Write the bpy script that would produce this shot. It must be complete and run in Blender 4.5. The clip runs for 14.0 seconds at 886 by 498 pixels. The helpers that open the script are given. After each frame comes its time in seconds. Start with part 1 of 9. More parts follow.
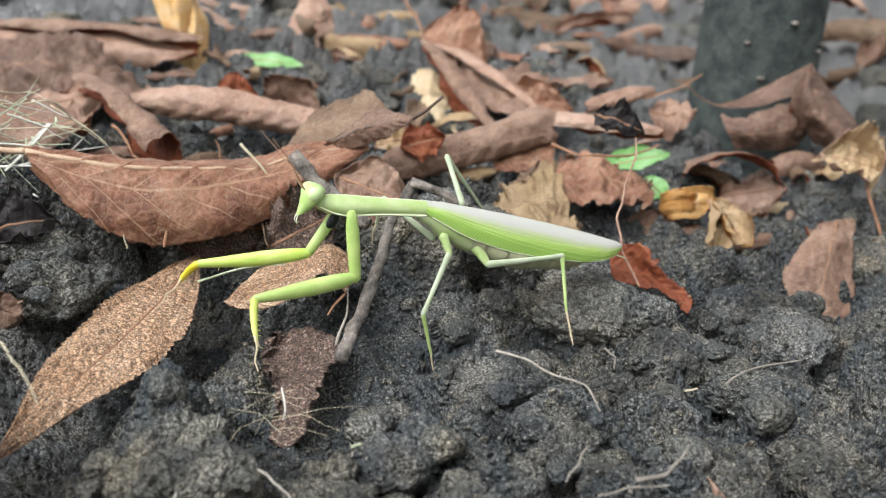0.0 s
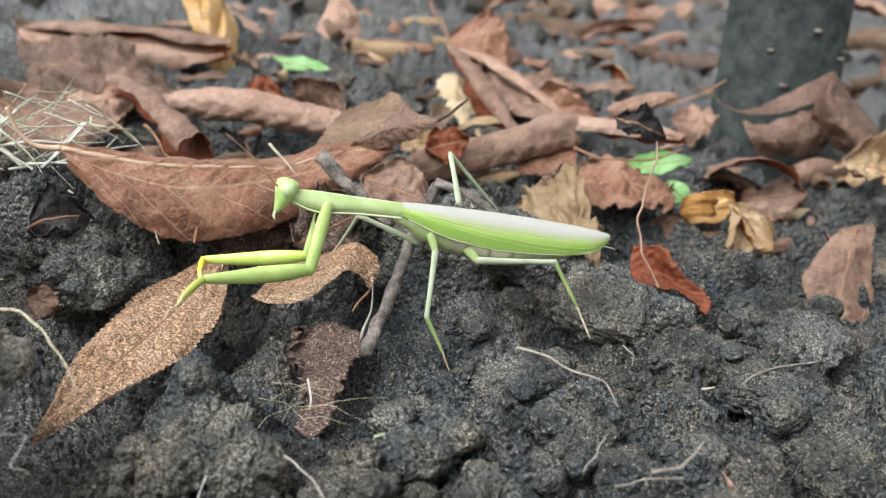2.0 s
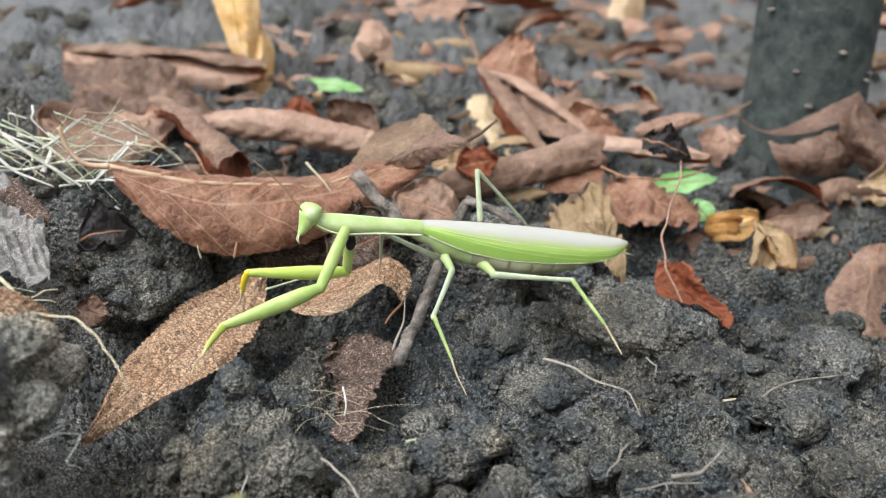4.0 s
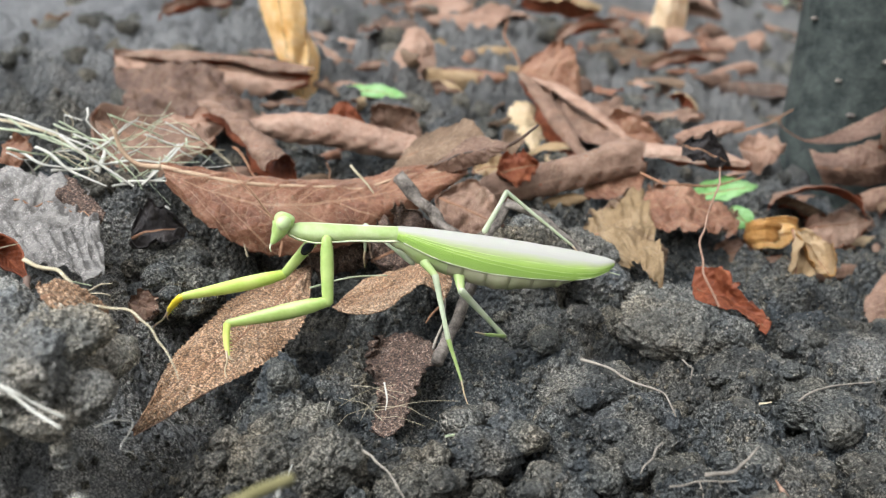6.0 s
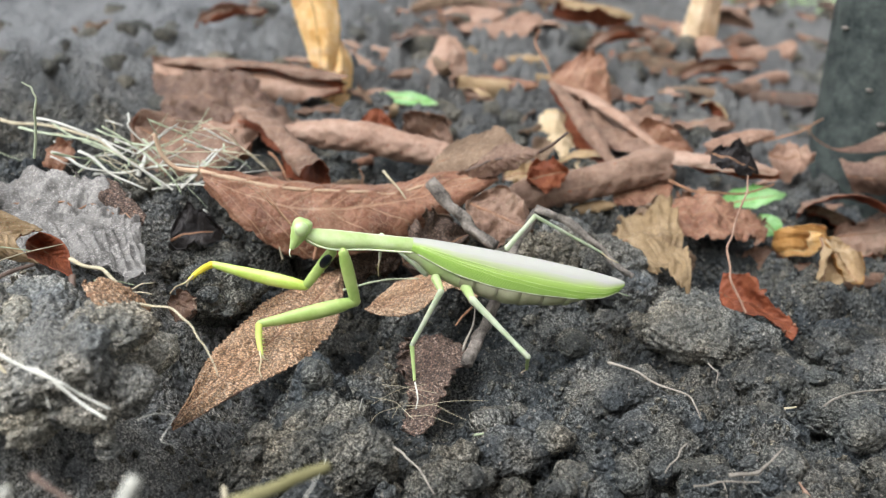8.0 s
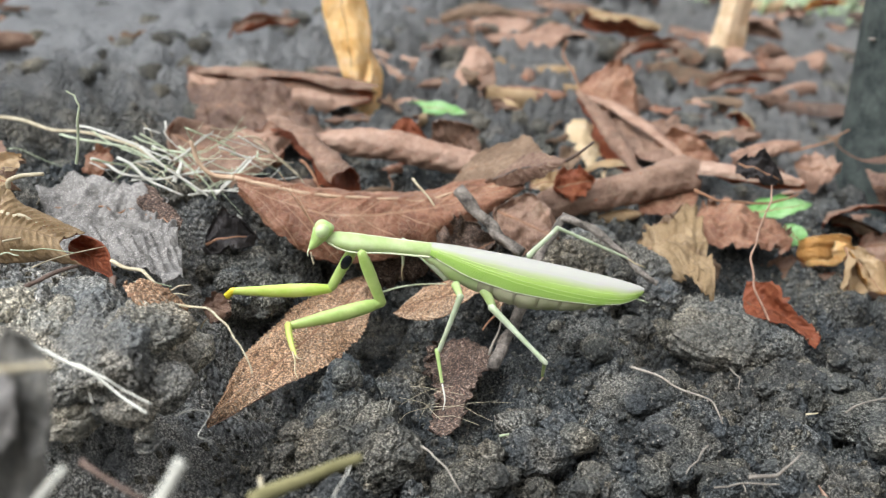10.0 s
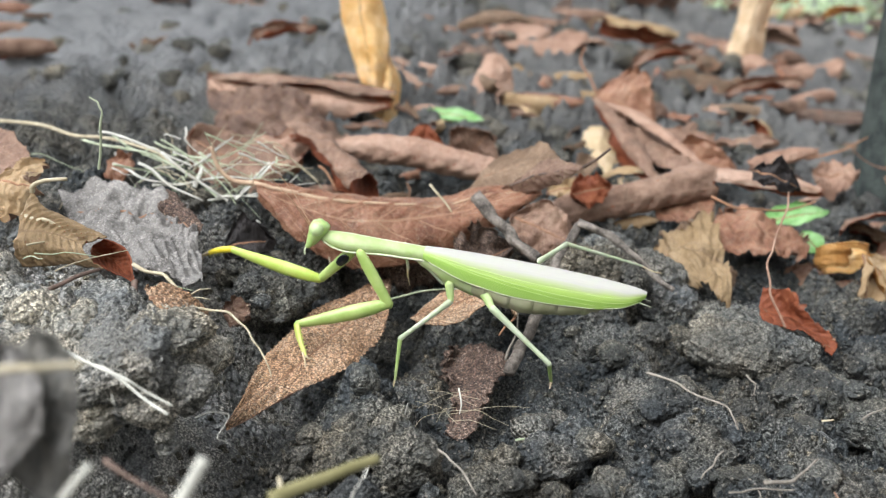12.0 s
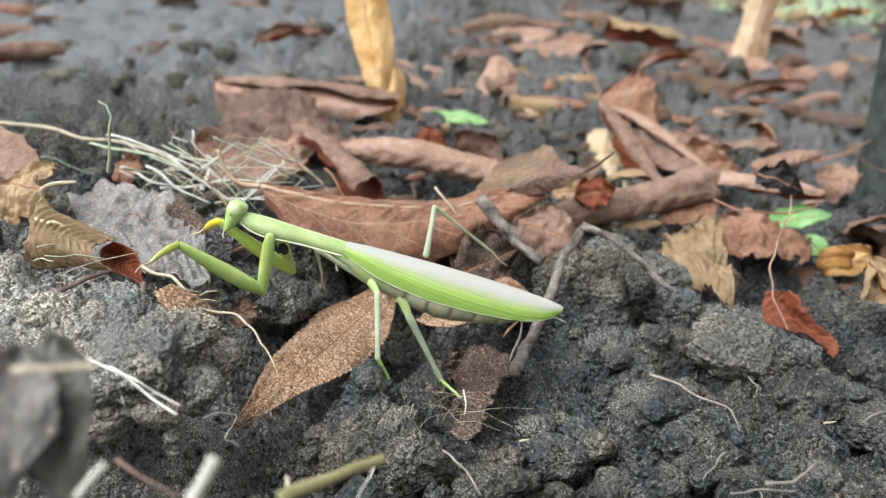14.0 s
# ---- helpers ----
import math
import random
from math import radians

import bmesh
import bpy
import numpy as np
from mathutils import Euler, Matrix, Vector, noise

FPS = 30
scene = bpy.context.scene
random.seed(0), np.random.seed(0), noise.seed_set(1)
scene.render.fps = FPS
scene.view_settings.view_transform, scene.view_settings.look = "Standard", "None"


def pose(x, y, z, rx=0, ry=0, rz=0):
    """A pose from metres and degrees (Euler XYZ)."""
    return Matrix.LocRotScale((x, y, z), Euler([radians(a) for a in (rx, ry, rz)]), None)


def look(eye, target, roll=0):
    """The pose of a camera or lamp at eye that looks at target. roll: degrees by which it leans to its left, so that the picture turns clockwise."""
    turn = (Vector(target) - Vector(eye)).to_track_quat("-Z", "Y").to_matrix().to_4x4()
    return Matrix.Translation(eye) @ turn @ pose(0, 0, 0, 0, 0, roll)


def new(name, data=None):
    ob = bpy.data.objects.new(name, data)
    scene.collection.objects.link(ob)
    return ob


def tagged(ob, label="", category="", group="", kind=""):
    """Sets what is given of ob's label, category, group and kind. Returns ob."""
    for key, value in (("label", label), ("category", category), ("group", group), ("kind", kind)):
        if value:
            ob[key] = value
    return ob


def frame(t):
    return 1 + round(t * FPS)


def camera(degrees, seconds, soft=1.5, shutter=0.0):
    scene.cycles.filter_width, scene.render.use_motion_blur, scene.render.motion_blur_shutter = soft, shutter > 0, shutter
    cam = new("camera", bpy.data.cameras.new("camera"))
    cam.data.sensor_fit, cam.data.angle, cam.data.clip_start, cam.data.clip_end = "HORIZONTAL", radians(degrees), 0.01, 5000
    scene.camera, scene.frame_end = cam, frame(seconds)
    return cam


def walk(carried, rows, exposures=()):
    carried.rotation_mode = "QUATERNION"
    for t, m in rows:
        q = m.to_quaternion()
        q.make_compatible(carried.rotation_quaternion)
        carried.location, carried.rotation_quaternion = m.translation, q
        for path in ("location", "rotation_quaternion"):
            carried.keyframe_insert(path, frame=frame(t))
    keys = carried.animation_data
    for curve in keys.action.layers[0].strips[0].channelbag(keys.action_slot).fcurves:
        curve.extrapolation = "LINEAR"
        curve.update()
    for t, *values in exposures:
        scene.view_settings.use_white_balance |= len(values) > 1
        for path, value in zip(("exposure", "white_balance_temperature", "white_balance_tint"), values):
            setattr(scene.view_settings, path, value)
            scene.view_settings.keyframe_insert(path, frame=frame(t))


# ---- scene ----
cam = camera(47.20, 14.0, soft=1.15)
PATH = [
    (0.0, pose(-0.00000, 0.00000, 0.09000, 67.500, -2.021, 0.000)),
    (0.5, pose(-0.00004, -0.00112, 0.09021, 67.569, -2.150, 0.480)),
    (1.0, pose(-0.00022, -0.00255, 0.09009, 67.666, -2.134, 0.791)),
    (1.5, pose(-0.00009, -0.00334, 0.08988, 67.745, -2.150, 1.088)),
    (2.0, pose(-0.00011, -0.00490, 0.09018, 67.834, -2.175, 1.431)),
    (4.5, pose(0.00007, -0.01424, 0.09255, 69.019, -1.696, 3.740)),
    (5.0, pose(0.00010, -0.01519, 0.09239, 69.060, -1.655, 4.470)),
    (5.5, pose(0.00023, -0.01617, 0.09244, 69.150, -1.681, 5.025)),
    (6.0, pose(0.00003, -0.01772, 0.09277, 69.242, -1.698, 5.418)),
    (6.5, pose(0.00014, -0.01961, 0.09347, 69.367, -1.642, 5.767)),
    (7.0, pose(0.00012, -0.02069, 0.09384, 69.473, -1.652, 6.136)),
    (7.5, pose(0.00008, -0.02113, 0.09368, 69.586, -1.608, 6.574)),
    (8.0, pose(0.00027, -0.02245, 0.09369, 69.625, -1.576, 7.153)),
    (10.5, pose(0.00081, -0.02869, 0.09503, 70.270, -1.423, 9.071)),
    (11.0, pose(0.00083, -0.02941, 0.09513, 70.392, -1.366, 9.404)),
    (11.5, pose(0.00082, -0.02917, 0.09496, 70.416, -1.342, 9.610)),
    (12.0, pose(0.00099, -0.02928, 0.09517, 70.445, -1.370, 9.720)),
    (12.5, pose(0.00110, -0.02960, 0.09548, 70.450, -1.365, 9.779)),
    (13.0, pose(0.00108, -0.02999, 0.09561, 70.461, -1.389, 9.810)),
    (13.5, pose(0.00116, -0.03026, 0.09593, 70.461, -1.402, 9.850)),
    (14.0, pose(0.00120, -0.03116, 0.09613, 70.518, -1.347, 9.983)),
]
walk(cam, PATH)
cam.data.dof.use_dof = True
cam.data.dof.focus_distance = 0.198
cam.data.dof.aperture_fstop = 24.0

# ---- light: overcast daylight under trees ----
world = bpy.data.worlds.new("overcast_sky")
scene.world = world
world.use_nodes = True
wn, wl = world.node_tree.nodes, world.node_tree.links
sky = wn.new("ShaderNodeTexSky")
sky.sky_type = "NISHITA"
sky.sun_disc = False
sky.sun_elevation = radians(57)
sky.sun_rotation = radians(-131)
sky.air_density, sky.dust_density, sky.ozone_density = 1.0, 4.0, 1.0
soften = wn.new("ShaderNodeHueSaturation")
soften.inputs["Saturation"].default_value = 0.2
wl.new(sky.outputs[0], soften.inputs["Color"])
wl.new(soften.outputs[0], wn["Background"].inputs["Color"])
wn["Background"].inputs["Strength"].default_value = 0.14
sun_data = bpy.data.lights.new("sun", "SUN")
sun_data.energy, sun_data.angle, sun_data.color = 1.5, radians(55), (0.89, 1.0, 1.16)
sun = new("sun", sun_data)
sun.matrix_world = look((-0.75, -0.45, 1.5), (0, 0.2, 0))
scene.view_settings.exposure = 1.08


# ---- materials ----
def ramp(nt, fac, stops):
    r = nt.nodes.new("ShaderNodeValToRGB")
    e = r.color_ramp.elements
    while len(e) < len(stops):
        e.new(0.5)
    for el, (p, c) in zip(e, stops):
        el.position, el.color = p, (*c, 1)
    nt.links.new(fac, r.inputs[0])
    return r.outputs[0]


def noise_node(nt, coord, scale, detail=6, rough=0.6):
    n = nt.nodes.new("ShaderNodeTexNoise")
    n.inputs["Scale"].default_value, n.inputs["Detail"].default_value, n.inputs["Roughness"].default_value = scale, detail, rough
    nt.links.new(coord, n.inputs["Vector"])
    return n.outputs["Fac"]


def mix(nt, fac, a, b, mode="MIX"):
    m = nt.nodes.new("ShaderNodeMix")
    m.data_type, m.blend_type = "RGBA", mode
    for sock, v in ((m.inputs[0], fac), (m.inputs[6], a), (m.inputs[7], b)):
        if isinstance(v, bpy.types.NodeSocket):
            nt.links.new(v, sock)
        elif isinstance(v, (int, float)):
            sock.default_value = v
        else:
            sock.default_value = (*v, 1)
    return m.outputs[2]


def calc(nt, op, a, b=0.0):
    m = nt.nodes.new("ShaderNodeMath")
    m.operation = op
    for sock, v in ((m.inputs[0], a), (m.inputs[1], b)):
        if isinstance(v, bpy.types.NodeSocket):
            nt.links.new(v, sock)
        else:
            sock.default_value = v
    return m.outputs[0]


def start(name, rough=0.8, spec=0.3):
    m = bpy.data.materials.new(name)
    m.use_nodes = True
    nt = m.node_tree
    p = nt.nodes["Principled BSDF"]
    p.inputs["Roughness"].default_value = rough
    p.inputs["Specular IOR Level"].default_value = spec
    tc = nt.nodes.new("ShaderNodeTexCoord")
    return m, nt, p, tc


def bump(nt, p, height, strength, distance):
    b = nt.nodes.new("ShaderNodeBump")
    b.inputs["Strength"].default_value, b.inputs["Distance"].default_value = strength, distance
    nt.links.new(height, b.inputs["Height"])
    nt.links.new(b.outputs[0], p.inputs["Normal"])


def soil_material(name, dark, mid, pale, path=False):
    """Crumbly grey earth: patches, sandy grains with their own relief, pale specks."""
    m, nt, p, tc = start(name, 0.95, 0.12)
    geo = nt.nodes.new("ShaderNodeNewGeometry")
    pos = geo.outputs["Position"]
    patch = noise_node(nt, pos, 48, 5, 0.62)
    grain = noise_node(nt, pos, 2300, 2, 0.6)
    sandy = ramp(nt, noise_node(nt, pos, 95, 4, 0.6), ((0.40, (0, 0, 0)), (0.58, (1, 1, 1))))
    cell = nt.nodes.new("ShaderNodeTexVoronoi")
    cell.inputs["Scale"].default_value = 1150
    nt.links.new(pos, cell.inputs["Vector"])
    base = ramp(nt, patch, ((0.30, dark), (0.50, mid), (0.70, pale)))
    g_damp = ramp(nt, grain, ((0.36, (0.68, 0.70, 0.72)), (0.5, (0.95, 0.97, 0.98)), (0.64, (1.45, 1.47, 1.46))))
    g_sand = ramp(nt, grain, ((0.36, (0.52, 0.50, 0.47)), (0.5, (1.02, 0.99, 0.94)), (0.63, (2.4, 2.3, 2.1))))
    g = mix(nt, sandy, g_damp, g_sand)
    col = mix(nt, 1.0, base, g, "MULTIPLY")
    if not path:
        own = nt.nodes.new("ShaderNodeObjectInfo")
        col = mix(nt, 1.0, col, ramp(nt, own.outputs["Random"], ((0.0, (0.80, 0.83, 0.87)), (0.5, (1.0, 1.0, 0.98)), (1.0, (1.16, 1.10, 0.99)))), "MULTIPLY")
    warm = ramp(nt, noise_node(nt, pos, 30, 3, 0.6), ((0.42, (0.95, 0.98, 1.0)), (0.60, (1.08, 1.01, 0.92))))
    col = mix(nt, 1.0, col, warm, "MULTIPLY")
    tint = nt.nodes.new("ShaderNodeSeparateColor")
    nt.links.new(cell.outputs["Color"], tint.inputs[0])
    lone = calc(nt, "MULTIPLY", calc(nt, "GREATER_THAN", tint.outputs[0], 0.86), calc(nt, "LESS_THAN", cell.outputs["Distance"], 0.36))
    col = mix(nt, calc(nt, "MULTIPLY", lone, 0.55), col, (0.40, 0.36, 0.30))
    if path:
        # trodden dusty path beyond the litter
        sp = nt.nodes.new("ShaderNodeSeparateXYZ")
        nt.links.new(pos, sp.inputs[0])
        wob = calc(nt, "MULTIPLY", calc(nt, "SUBTRACT", noise_node(nt, pos, 14, 3, 0.6), 0.5), 0.16)
        mx = nt.nodes.new("ShaderNodeMapRange")
        mx.inputs["From Min"].default_value, mx.inputs["From Max"].default_value = -0.10, -0.20
        nt.links.new(calc(nt, "ADD", sp.outputs[0], wob), mx.inputs["Value"])
        my = nt.nodes.new("ShaderNodeMapRange")
        my.inputs["From Min"].default_value, my.inputs["From Max"].default_value = 0.36, 0.46
        nt.links.new(calc(nt, "ADD", sp.outputs[1], wob), my.inputs["Value"])
        # the raised clump is drier and paler
        dry = nt.nodes.new("ShaderNodeMapRange")
        dry.inputs["From Min"].default_value, dry.inputs["From Max"].default_value, dry.inputs["To Max"].default_value = -0.058, -0.068, 0.9
        nt.links.new(calc(nt, "ADD", sp.outputs[0], calc(nt, "MULTIPLY", wob, 0.12)), dry.inputs["Value"])
        front = nt.nodes.new("ShaderNodeMapRange")
        front.inputs["From Min"].default_value, front.inputs["From Max"].default_value = 0.21, 0.18
        nt.links.new(sp.outputs[1], front.inputs["Value"])
        pale_soil = mix(nt, 1.0, ramp(nt, patch, ((0.30, (0.19, 0.188, 0.18)), (0.5, (0.33, 0.325, 0.308)), (0.7, (0.46, 0.448, 0.42)))), g, "MULTIPLY")
        rear = nt.nodes.new("ShaderNodeMapRange")
        rear.inputs["From Min"].default_value, rear.inputs["From Max"].default_value = 0.090, 0.099
        nt.links.new(sp.outputs[1], rear.inputs["Value"])
        side = nt.nodes.new("ShaderNodeMapRange")
        side.inputs["From Min"].default_value, side.inputs["From Max"].default_value = -0.32, -0.20
        nt.links.new(calc(nt, "ADD", sp.outputs[0], wob), side.inputs["Value"])
        clump = calc(nt, "MULTIPLY", calc(nt, "MULTIPLY", dry.outputs[0], front.outputs[0]), calc(nt, "MULTIPLY", rear.outputs[0], side.outputs[0]))
        col = mix(nt, clump, col, pale_soil)
        # soil blends to a paler tone with distance along y
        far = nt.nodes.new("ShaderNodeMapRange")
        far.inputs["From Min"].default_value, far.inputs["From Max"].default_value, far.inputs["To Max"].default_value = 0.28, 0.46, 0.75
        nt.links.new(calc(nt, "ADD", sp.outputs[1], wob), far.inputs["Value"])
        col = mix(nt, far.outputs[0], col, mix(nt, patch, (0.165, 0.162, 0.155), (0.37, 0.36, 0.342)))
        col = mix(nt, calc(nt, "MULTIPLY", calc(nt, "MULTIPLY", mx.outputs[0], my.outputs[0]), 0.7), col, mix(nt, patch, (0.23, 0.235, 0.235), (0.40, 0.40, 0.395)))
        # one even paler soil colour all round, further out
        away = nt.nodes.new("ShaderNodeVectorMath")
        away.operation = "LENGTH"
        nt.links.new(pos, away.inputs[0])
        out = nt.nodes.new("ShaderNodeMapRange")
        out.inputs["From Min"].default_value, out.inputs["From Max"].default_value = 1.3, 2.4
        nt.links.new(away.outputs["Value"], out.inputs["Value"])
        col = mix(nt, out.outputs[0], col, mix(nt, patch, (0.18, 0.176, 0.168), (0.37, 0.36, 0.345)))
    nt.links.new(col, p.inputs["Base Color"])
    fine = noise_node(nt, pos, 520, 6, 0.75)
    crumb = nt.nodes.new("ShaderNodeTexVoronoi")
    crumb.inputs["Scale"].default_value = 620
    nt.links.new(pos, crumb.inputs["Vector"])
    h = calc(nt, "ADD", calc(nt, "MULTIPLY", fine, 1.0), calc(nt, "MULTIPLY", cell.outputs["Distance"], -0.8))
    h = calc(nt, "ADD", h, calc(nt, "MULTIPLY", crumb.outputs["Distance"], -1.9))
    h = calc(nt, "ADD", h, calc(nt, "MULTIPLY", grain, 0.5))
    bump(nt, p, h, 1.0, 0.0021)
    return m


def leaf_material(name, low, mid, high, vein, dust=0.0, gloss=0.55, dustcol=(0.34, 0.25, 0.17), glow=0.22, count=8.0, dotsize=1500, net_mix=0.16, grit=0.0, net_depth=0.8):
    """Dry leaf: mottled, with side veins from the blade's own u, v, grains of soil on it, and light let through."""
    m, nt, p, tc = start(name, gloss, 0.3)
    pos = tc.outputs["Object"]
    uv = tc.outputs["UV"]
    info = nt.nodes.new("ShaderNodeObjectInfo")
    patch = noise_node(nt, pos, 110, 6, 0.65)
    fine = noise_node(nt, pos, 800, 4, 0.7)
    f = calc(nt, "ADD", calc(nt, "MULTIPLY", patch, 0.78), calc(nt, "MULTIPLY", fine, 0.30))
    f = calc(nt, "ADD", f, calc(nt, "MULTIPLY", calc(nt, "SUBTRACT", info.outputs["Random"], 0.75), 0.12))
    col = ramp(nt, f, ((0.32, low), (0.5, mid), (0.70, high)))
    sep = nt.nodes.new("ShaderNodeSeparateXYZ")
    nt.links.new(uv, sep.inputs[0])
    v = calc(nt, "ABSOLUTE", calc(nt, "SUBTRACT", sep.outputs[1], 0.5))
    slant = calc(nt, "SUBTRACT", sep.outputs[0], calc(nt, "MULTIPLY", v, 0.42))
    wob = calc(nt, "ADD", slant, calc(nt, "MULTIPLY", noise_node(nt, pos, 60, 2, 0.5), 0.07))
    saw = calc(nt, "ABSOLUTE", calc(nt, "SUBTRACT", calc(nt, "FRACT", calc(nt, "MULTIPLY", wob, count)), 0.5))
    line = calc(nt, "LESS_THAN", saw, 0.028)
    rib = calc(nt, "LESS_THAN", v, 0.014)
    veins = calc(nt, "MAXIMUM", line, rib)
    net = nt.nodes.new("ShaderNodeTexVoronoi")
    net.feature = "DISTANCE_TO_EDGE"
    net.inputs["Scale"].default_value = 380
    nt.links.new(pos, net.inputs["Vector"])
    mesh = calc(nt, "LESS_THAN", net.outputs["Distance"], 0.05)
    col = mix(nt, calc(nt, "MULTIPLY", mesh, net_mix), col, vein)
    col = mix(nt, calc(nt, "MULTIPLY", veins, 0.55), col, vein)
    if dust:
        d = noise_node(nt, pos, dotsize, 3, 0.8)
        cover = noise_node(nt, pos, 130, 4, 0.6)
        dd = calc(nt, "GREATER_THAN", calc(nt, "ADD", d, calc(nt, "MULTIPLY", cover, 0.35)), 0.80 - dust * 0.14)
        col = mix(nt, calc(nt, "MULTIPLY", dd, 0.7), col, dustcol)
    sand = noise_node(nt, pos, 2200, 2, 0.7)
    if grit:
        col = mix(nt, grit, col, ramp(nt, sand, ((0.38, (0.38, 0.36, 0.34)), (0.5, (0.9, 0.9, 0.9)), (0.60, (2.1, 2.0, 1.85)))), "MULTIPLY")
    nt.links.new(col, p.inputs["Base Color"])
    h = calc(nt, "ADD", calc(nt, "MULTIPLY", sand, 1.2 * grit), calc(nt, "MULTIPLY", fine, 0.7))
    h = calc(nt, "ADD", h, calc(nt, "MULTIPLY", veins, 0.5))
    h = calc(nt, "ADD", h, calc(nt, "MULTIPLY", calc(nt, "MINIMUM", net.outputs["Distance"], 0.35), net_depth))
    h = calc(nt, "ADD", h, calc(nt, "MULTIPLY", patch, 2.0))
    bump(nt, p, h, 0.9, 0.0006)
    tr = nt.nodes.new("ShaderNodeBsdfTranslucent")
    nt.links.new(mix(nt, 1.0, col, (1.0, 0.62, 0.4), "MULTIPLY"), tr.inputs["Color"])
    both = nt.nodes.new("ShaderNodeMixShader")
    both.inputs[0].default_value = glow
    nt.links.new(p.outputs[0], both.inputs[1])
    nt.links.new(tr.outputs[0], both.inputs[2])
    nt.links.new(both.outputs[0], nt.nodes["Material Output"].inputs["Surface"])
    return m


def plain(name, low, high, scale=300, rough=0.7, spec=0.3, bumpy=0.4, dist=0.0003, stretch=None):
    """Two-tone mottled surface with fine relief."""
    m, nt, p, tc = start(name, rough, spec)
    pos = tc.outputs["Object"]
    if stretch:
        mp = nt.nodes.new("ShaderNodeMapping")
        mp.inputs["Scale"].default_value = stretch
        nt.links.new(pos, mp.inputs["Vector"])
        pos = mp.outputs[0]
    a = noise_node(nt, pos, scale, 5, 0.6)
    b = noise_node(nt, pos, scale * 6, 3, 0.7)
    f = calc(nt, "ADD", calc(nt, "MULTIPLY", a, 0.7), calc(nt, "MULTIPLY", b, 0.3))
    nt.links.new(ramp(nt, f, ((0.36, low), (0.64, high))), p.inputs["Base Color"])
    bump(nt, p, f, bumpy, dist)
    return m


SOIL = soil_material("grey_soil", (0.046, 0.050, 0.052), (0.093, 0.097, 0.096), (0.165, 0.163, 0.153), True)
CLOD = soil_material("clod_soil", (0.052, 0.055, 0.056), (0.118, 0.119, 0.114), (0.235, 0.228, 0.210))
# clod soil with skylight on flat tops painted in as a paler tone
CLOD_LIT = soil_material("sky_lit_clod_soil", (0.090, 0.092, 0.090), (0.195, 0.193, 0.183), (0.31, 0.302, 0.278))
CLOD_PALE = soil_material("dry_clod_soil", (0.185, 0.174, 0.155), (0.35, 0.330, 0.294), (0.48, 0.455, 0.405))
L_RED = leaf_material("red_brown_leaf", (0.090, 0.036, 0.021), (0.225, 0.098, 0.056), (0.39, 0.215, 0.135), (0.46, 0.29, 0.18), 0.15, 0.42, net_mix=0.2, grit=0.12, net_depth=0.7)
L_RUST = leaf_material("rust_leaf", (0.12, 0.034, 0.016), (0.25, 0.070, 0.031), (0.36, 0.13, 0.06), (0.36, 0.12, 0.05), 0.0, glow=0.35)
L_BROWN = leaf_material("brown_leaf", (0.10, 0.055, 0.037), (0.215, 0.125, 0.084), (0.36, 0.235, 0.168), (0.34, 0.22, 0.15), 0.2)
L_PALE = leaf_material("pale_brown_leaf", (0.19, 0.105, 0.070), (0.37, 0.225, 0.155), (0.52, 0.36, 0.27), (0.34, 0.21, 0.15), 0.12)
L_TAN = leaf_material("tan_leaf", (0.19, 0.108, 0.060), (0.30, 0.180, 0.104), (0.42, 0.275, 0.175), (0.13, 0.072, 0.042), 0.45, 0.85, (0.46, 0.36, 0.26), 0.08, 9.0, 2100, 0.45, 0.8, 3.0)
L_DARK = leaf_material("dark_leaf", (0.052, 0.036, 0.028), (0.100, 0.068, 0.052), (0.165, 0.115, 0.088), (0.16, 0.10, 0.08), 0.2, 0.85, (0.30, 0.24, 0.20), 0.1, grit=0.9)
L_UMBER = leaf_material("umber_leaf", (0.060, 0.035, 0.025), (0.125, 0.070, 0.048), (0.22, 0.135, 0.095), (0.24, 0.15, 0.10), 0.1)
L_BLACK = leaf_material("blackened_leaf", (0.012, 0.011, 0.011), (0.026, 0.022, 0.021), (0.050, 0.042, 0.038), (0.05, 0.04, 0.035), 0.0, 0.6)
L_OLIVE = leaf_material("olive_brown_leaf", (0.075, 0.046, 0.027), (0.15, 0.092, 0.054), (0.25, 0.165, 0.105), (0.28, 0.2, 0.13), 0.2)
L_GOLD = leaf_material("golden_leaf", (0.80, 0.46, 0.13), (0.90, 0.66, 0.30), (0.95, 0.84, 0.58), (0.86, 0.54, 0.18), 0.0, glow=0.45)
L_CREAM = leaf_material("cream_tan_leaf", (0.56, 0.42, 0.23), (0.70, 0.56, 0.35), (0.80, 0.69, 0.49), (0.5, 0.36, 0.2), 0.0, glow=0.4)
L_AMBER = leaf_material("amber_leaf", (0.30, 0.14, 0.035), (0.48, 0.25, 0.07), (0.60, 0.37, 0.15), (0.5, 0.3, 0.12), 0.0, glow=0.3)
L_STRAW = leaf_material("straw_tan_leaf", (0.26, 0.16, 0.075), (0.42, 0.29, 0.155), (0.55, 0.42, 0.26), (0.34, 0.21, 0.11), 0.1)
L_KHAKI = leaf_material("khaki_tan_leaf", (0.15, 0.10, 0.045), (0.26, 0.175, 0.088), (0.37, 0.265, 0.15), (0.15, 0.09, 0.045), 0.15, 0.6)
L_GREY = leaf_material("grey_dusty_leaf", (0.080, 0.074, 0.067), (0.150, 0.140, 0.127), (0.25, 0.236, 0.216), (0.13, 0.12, 0.11), 0.3, 0.9, (0.36, 0.335, 0.31), 0.05, net_mix=0.12, grit=0.2, net_depth=0.3)
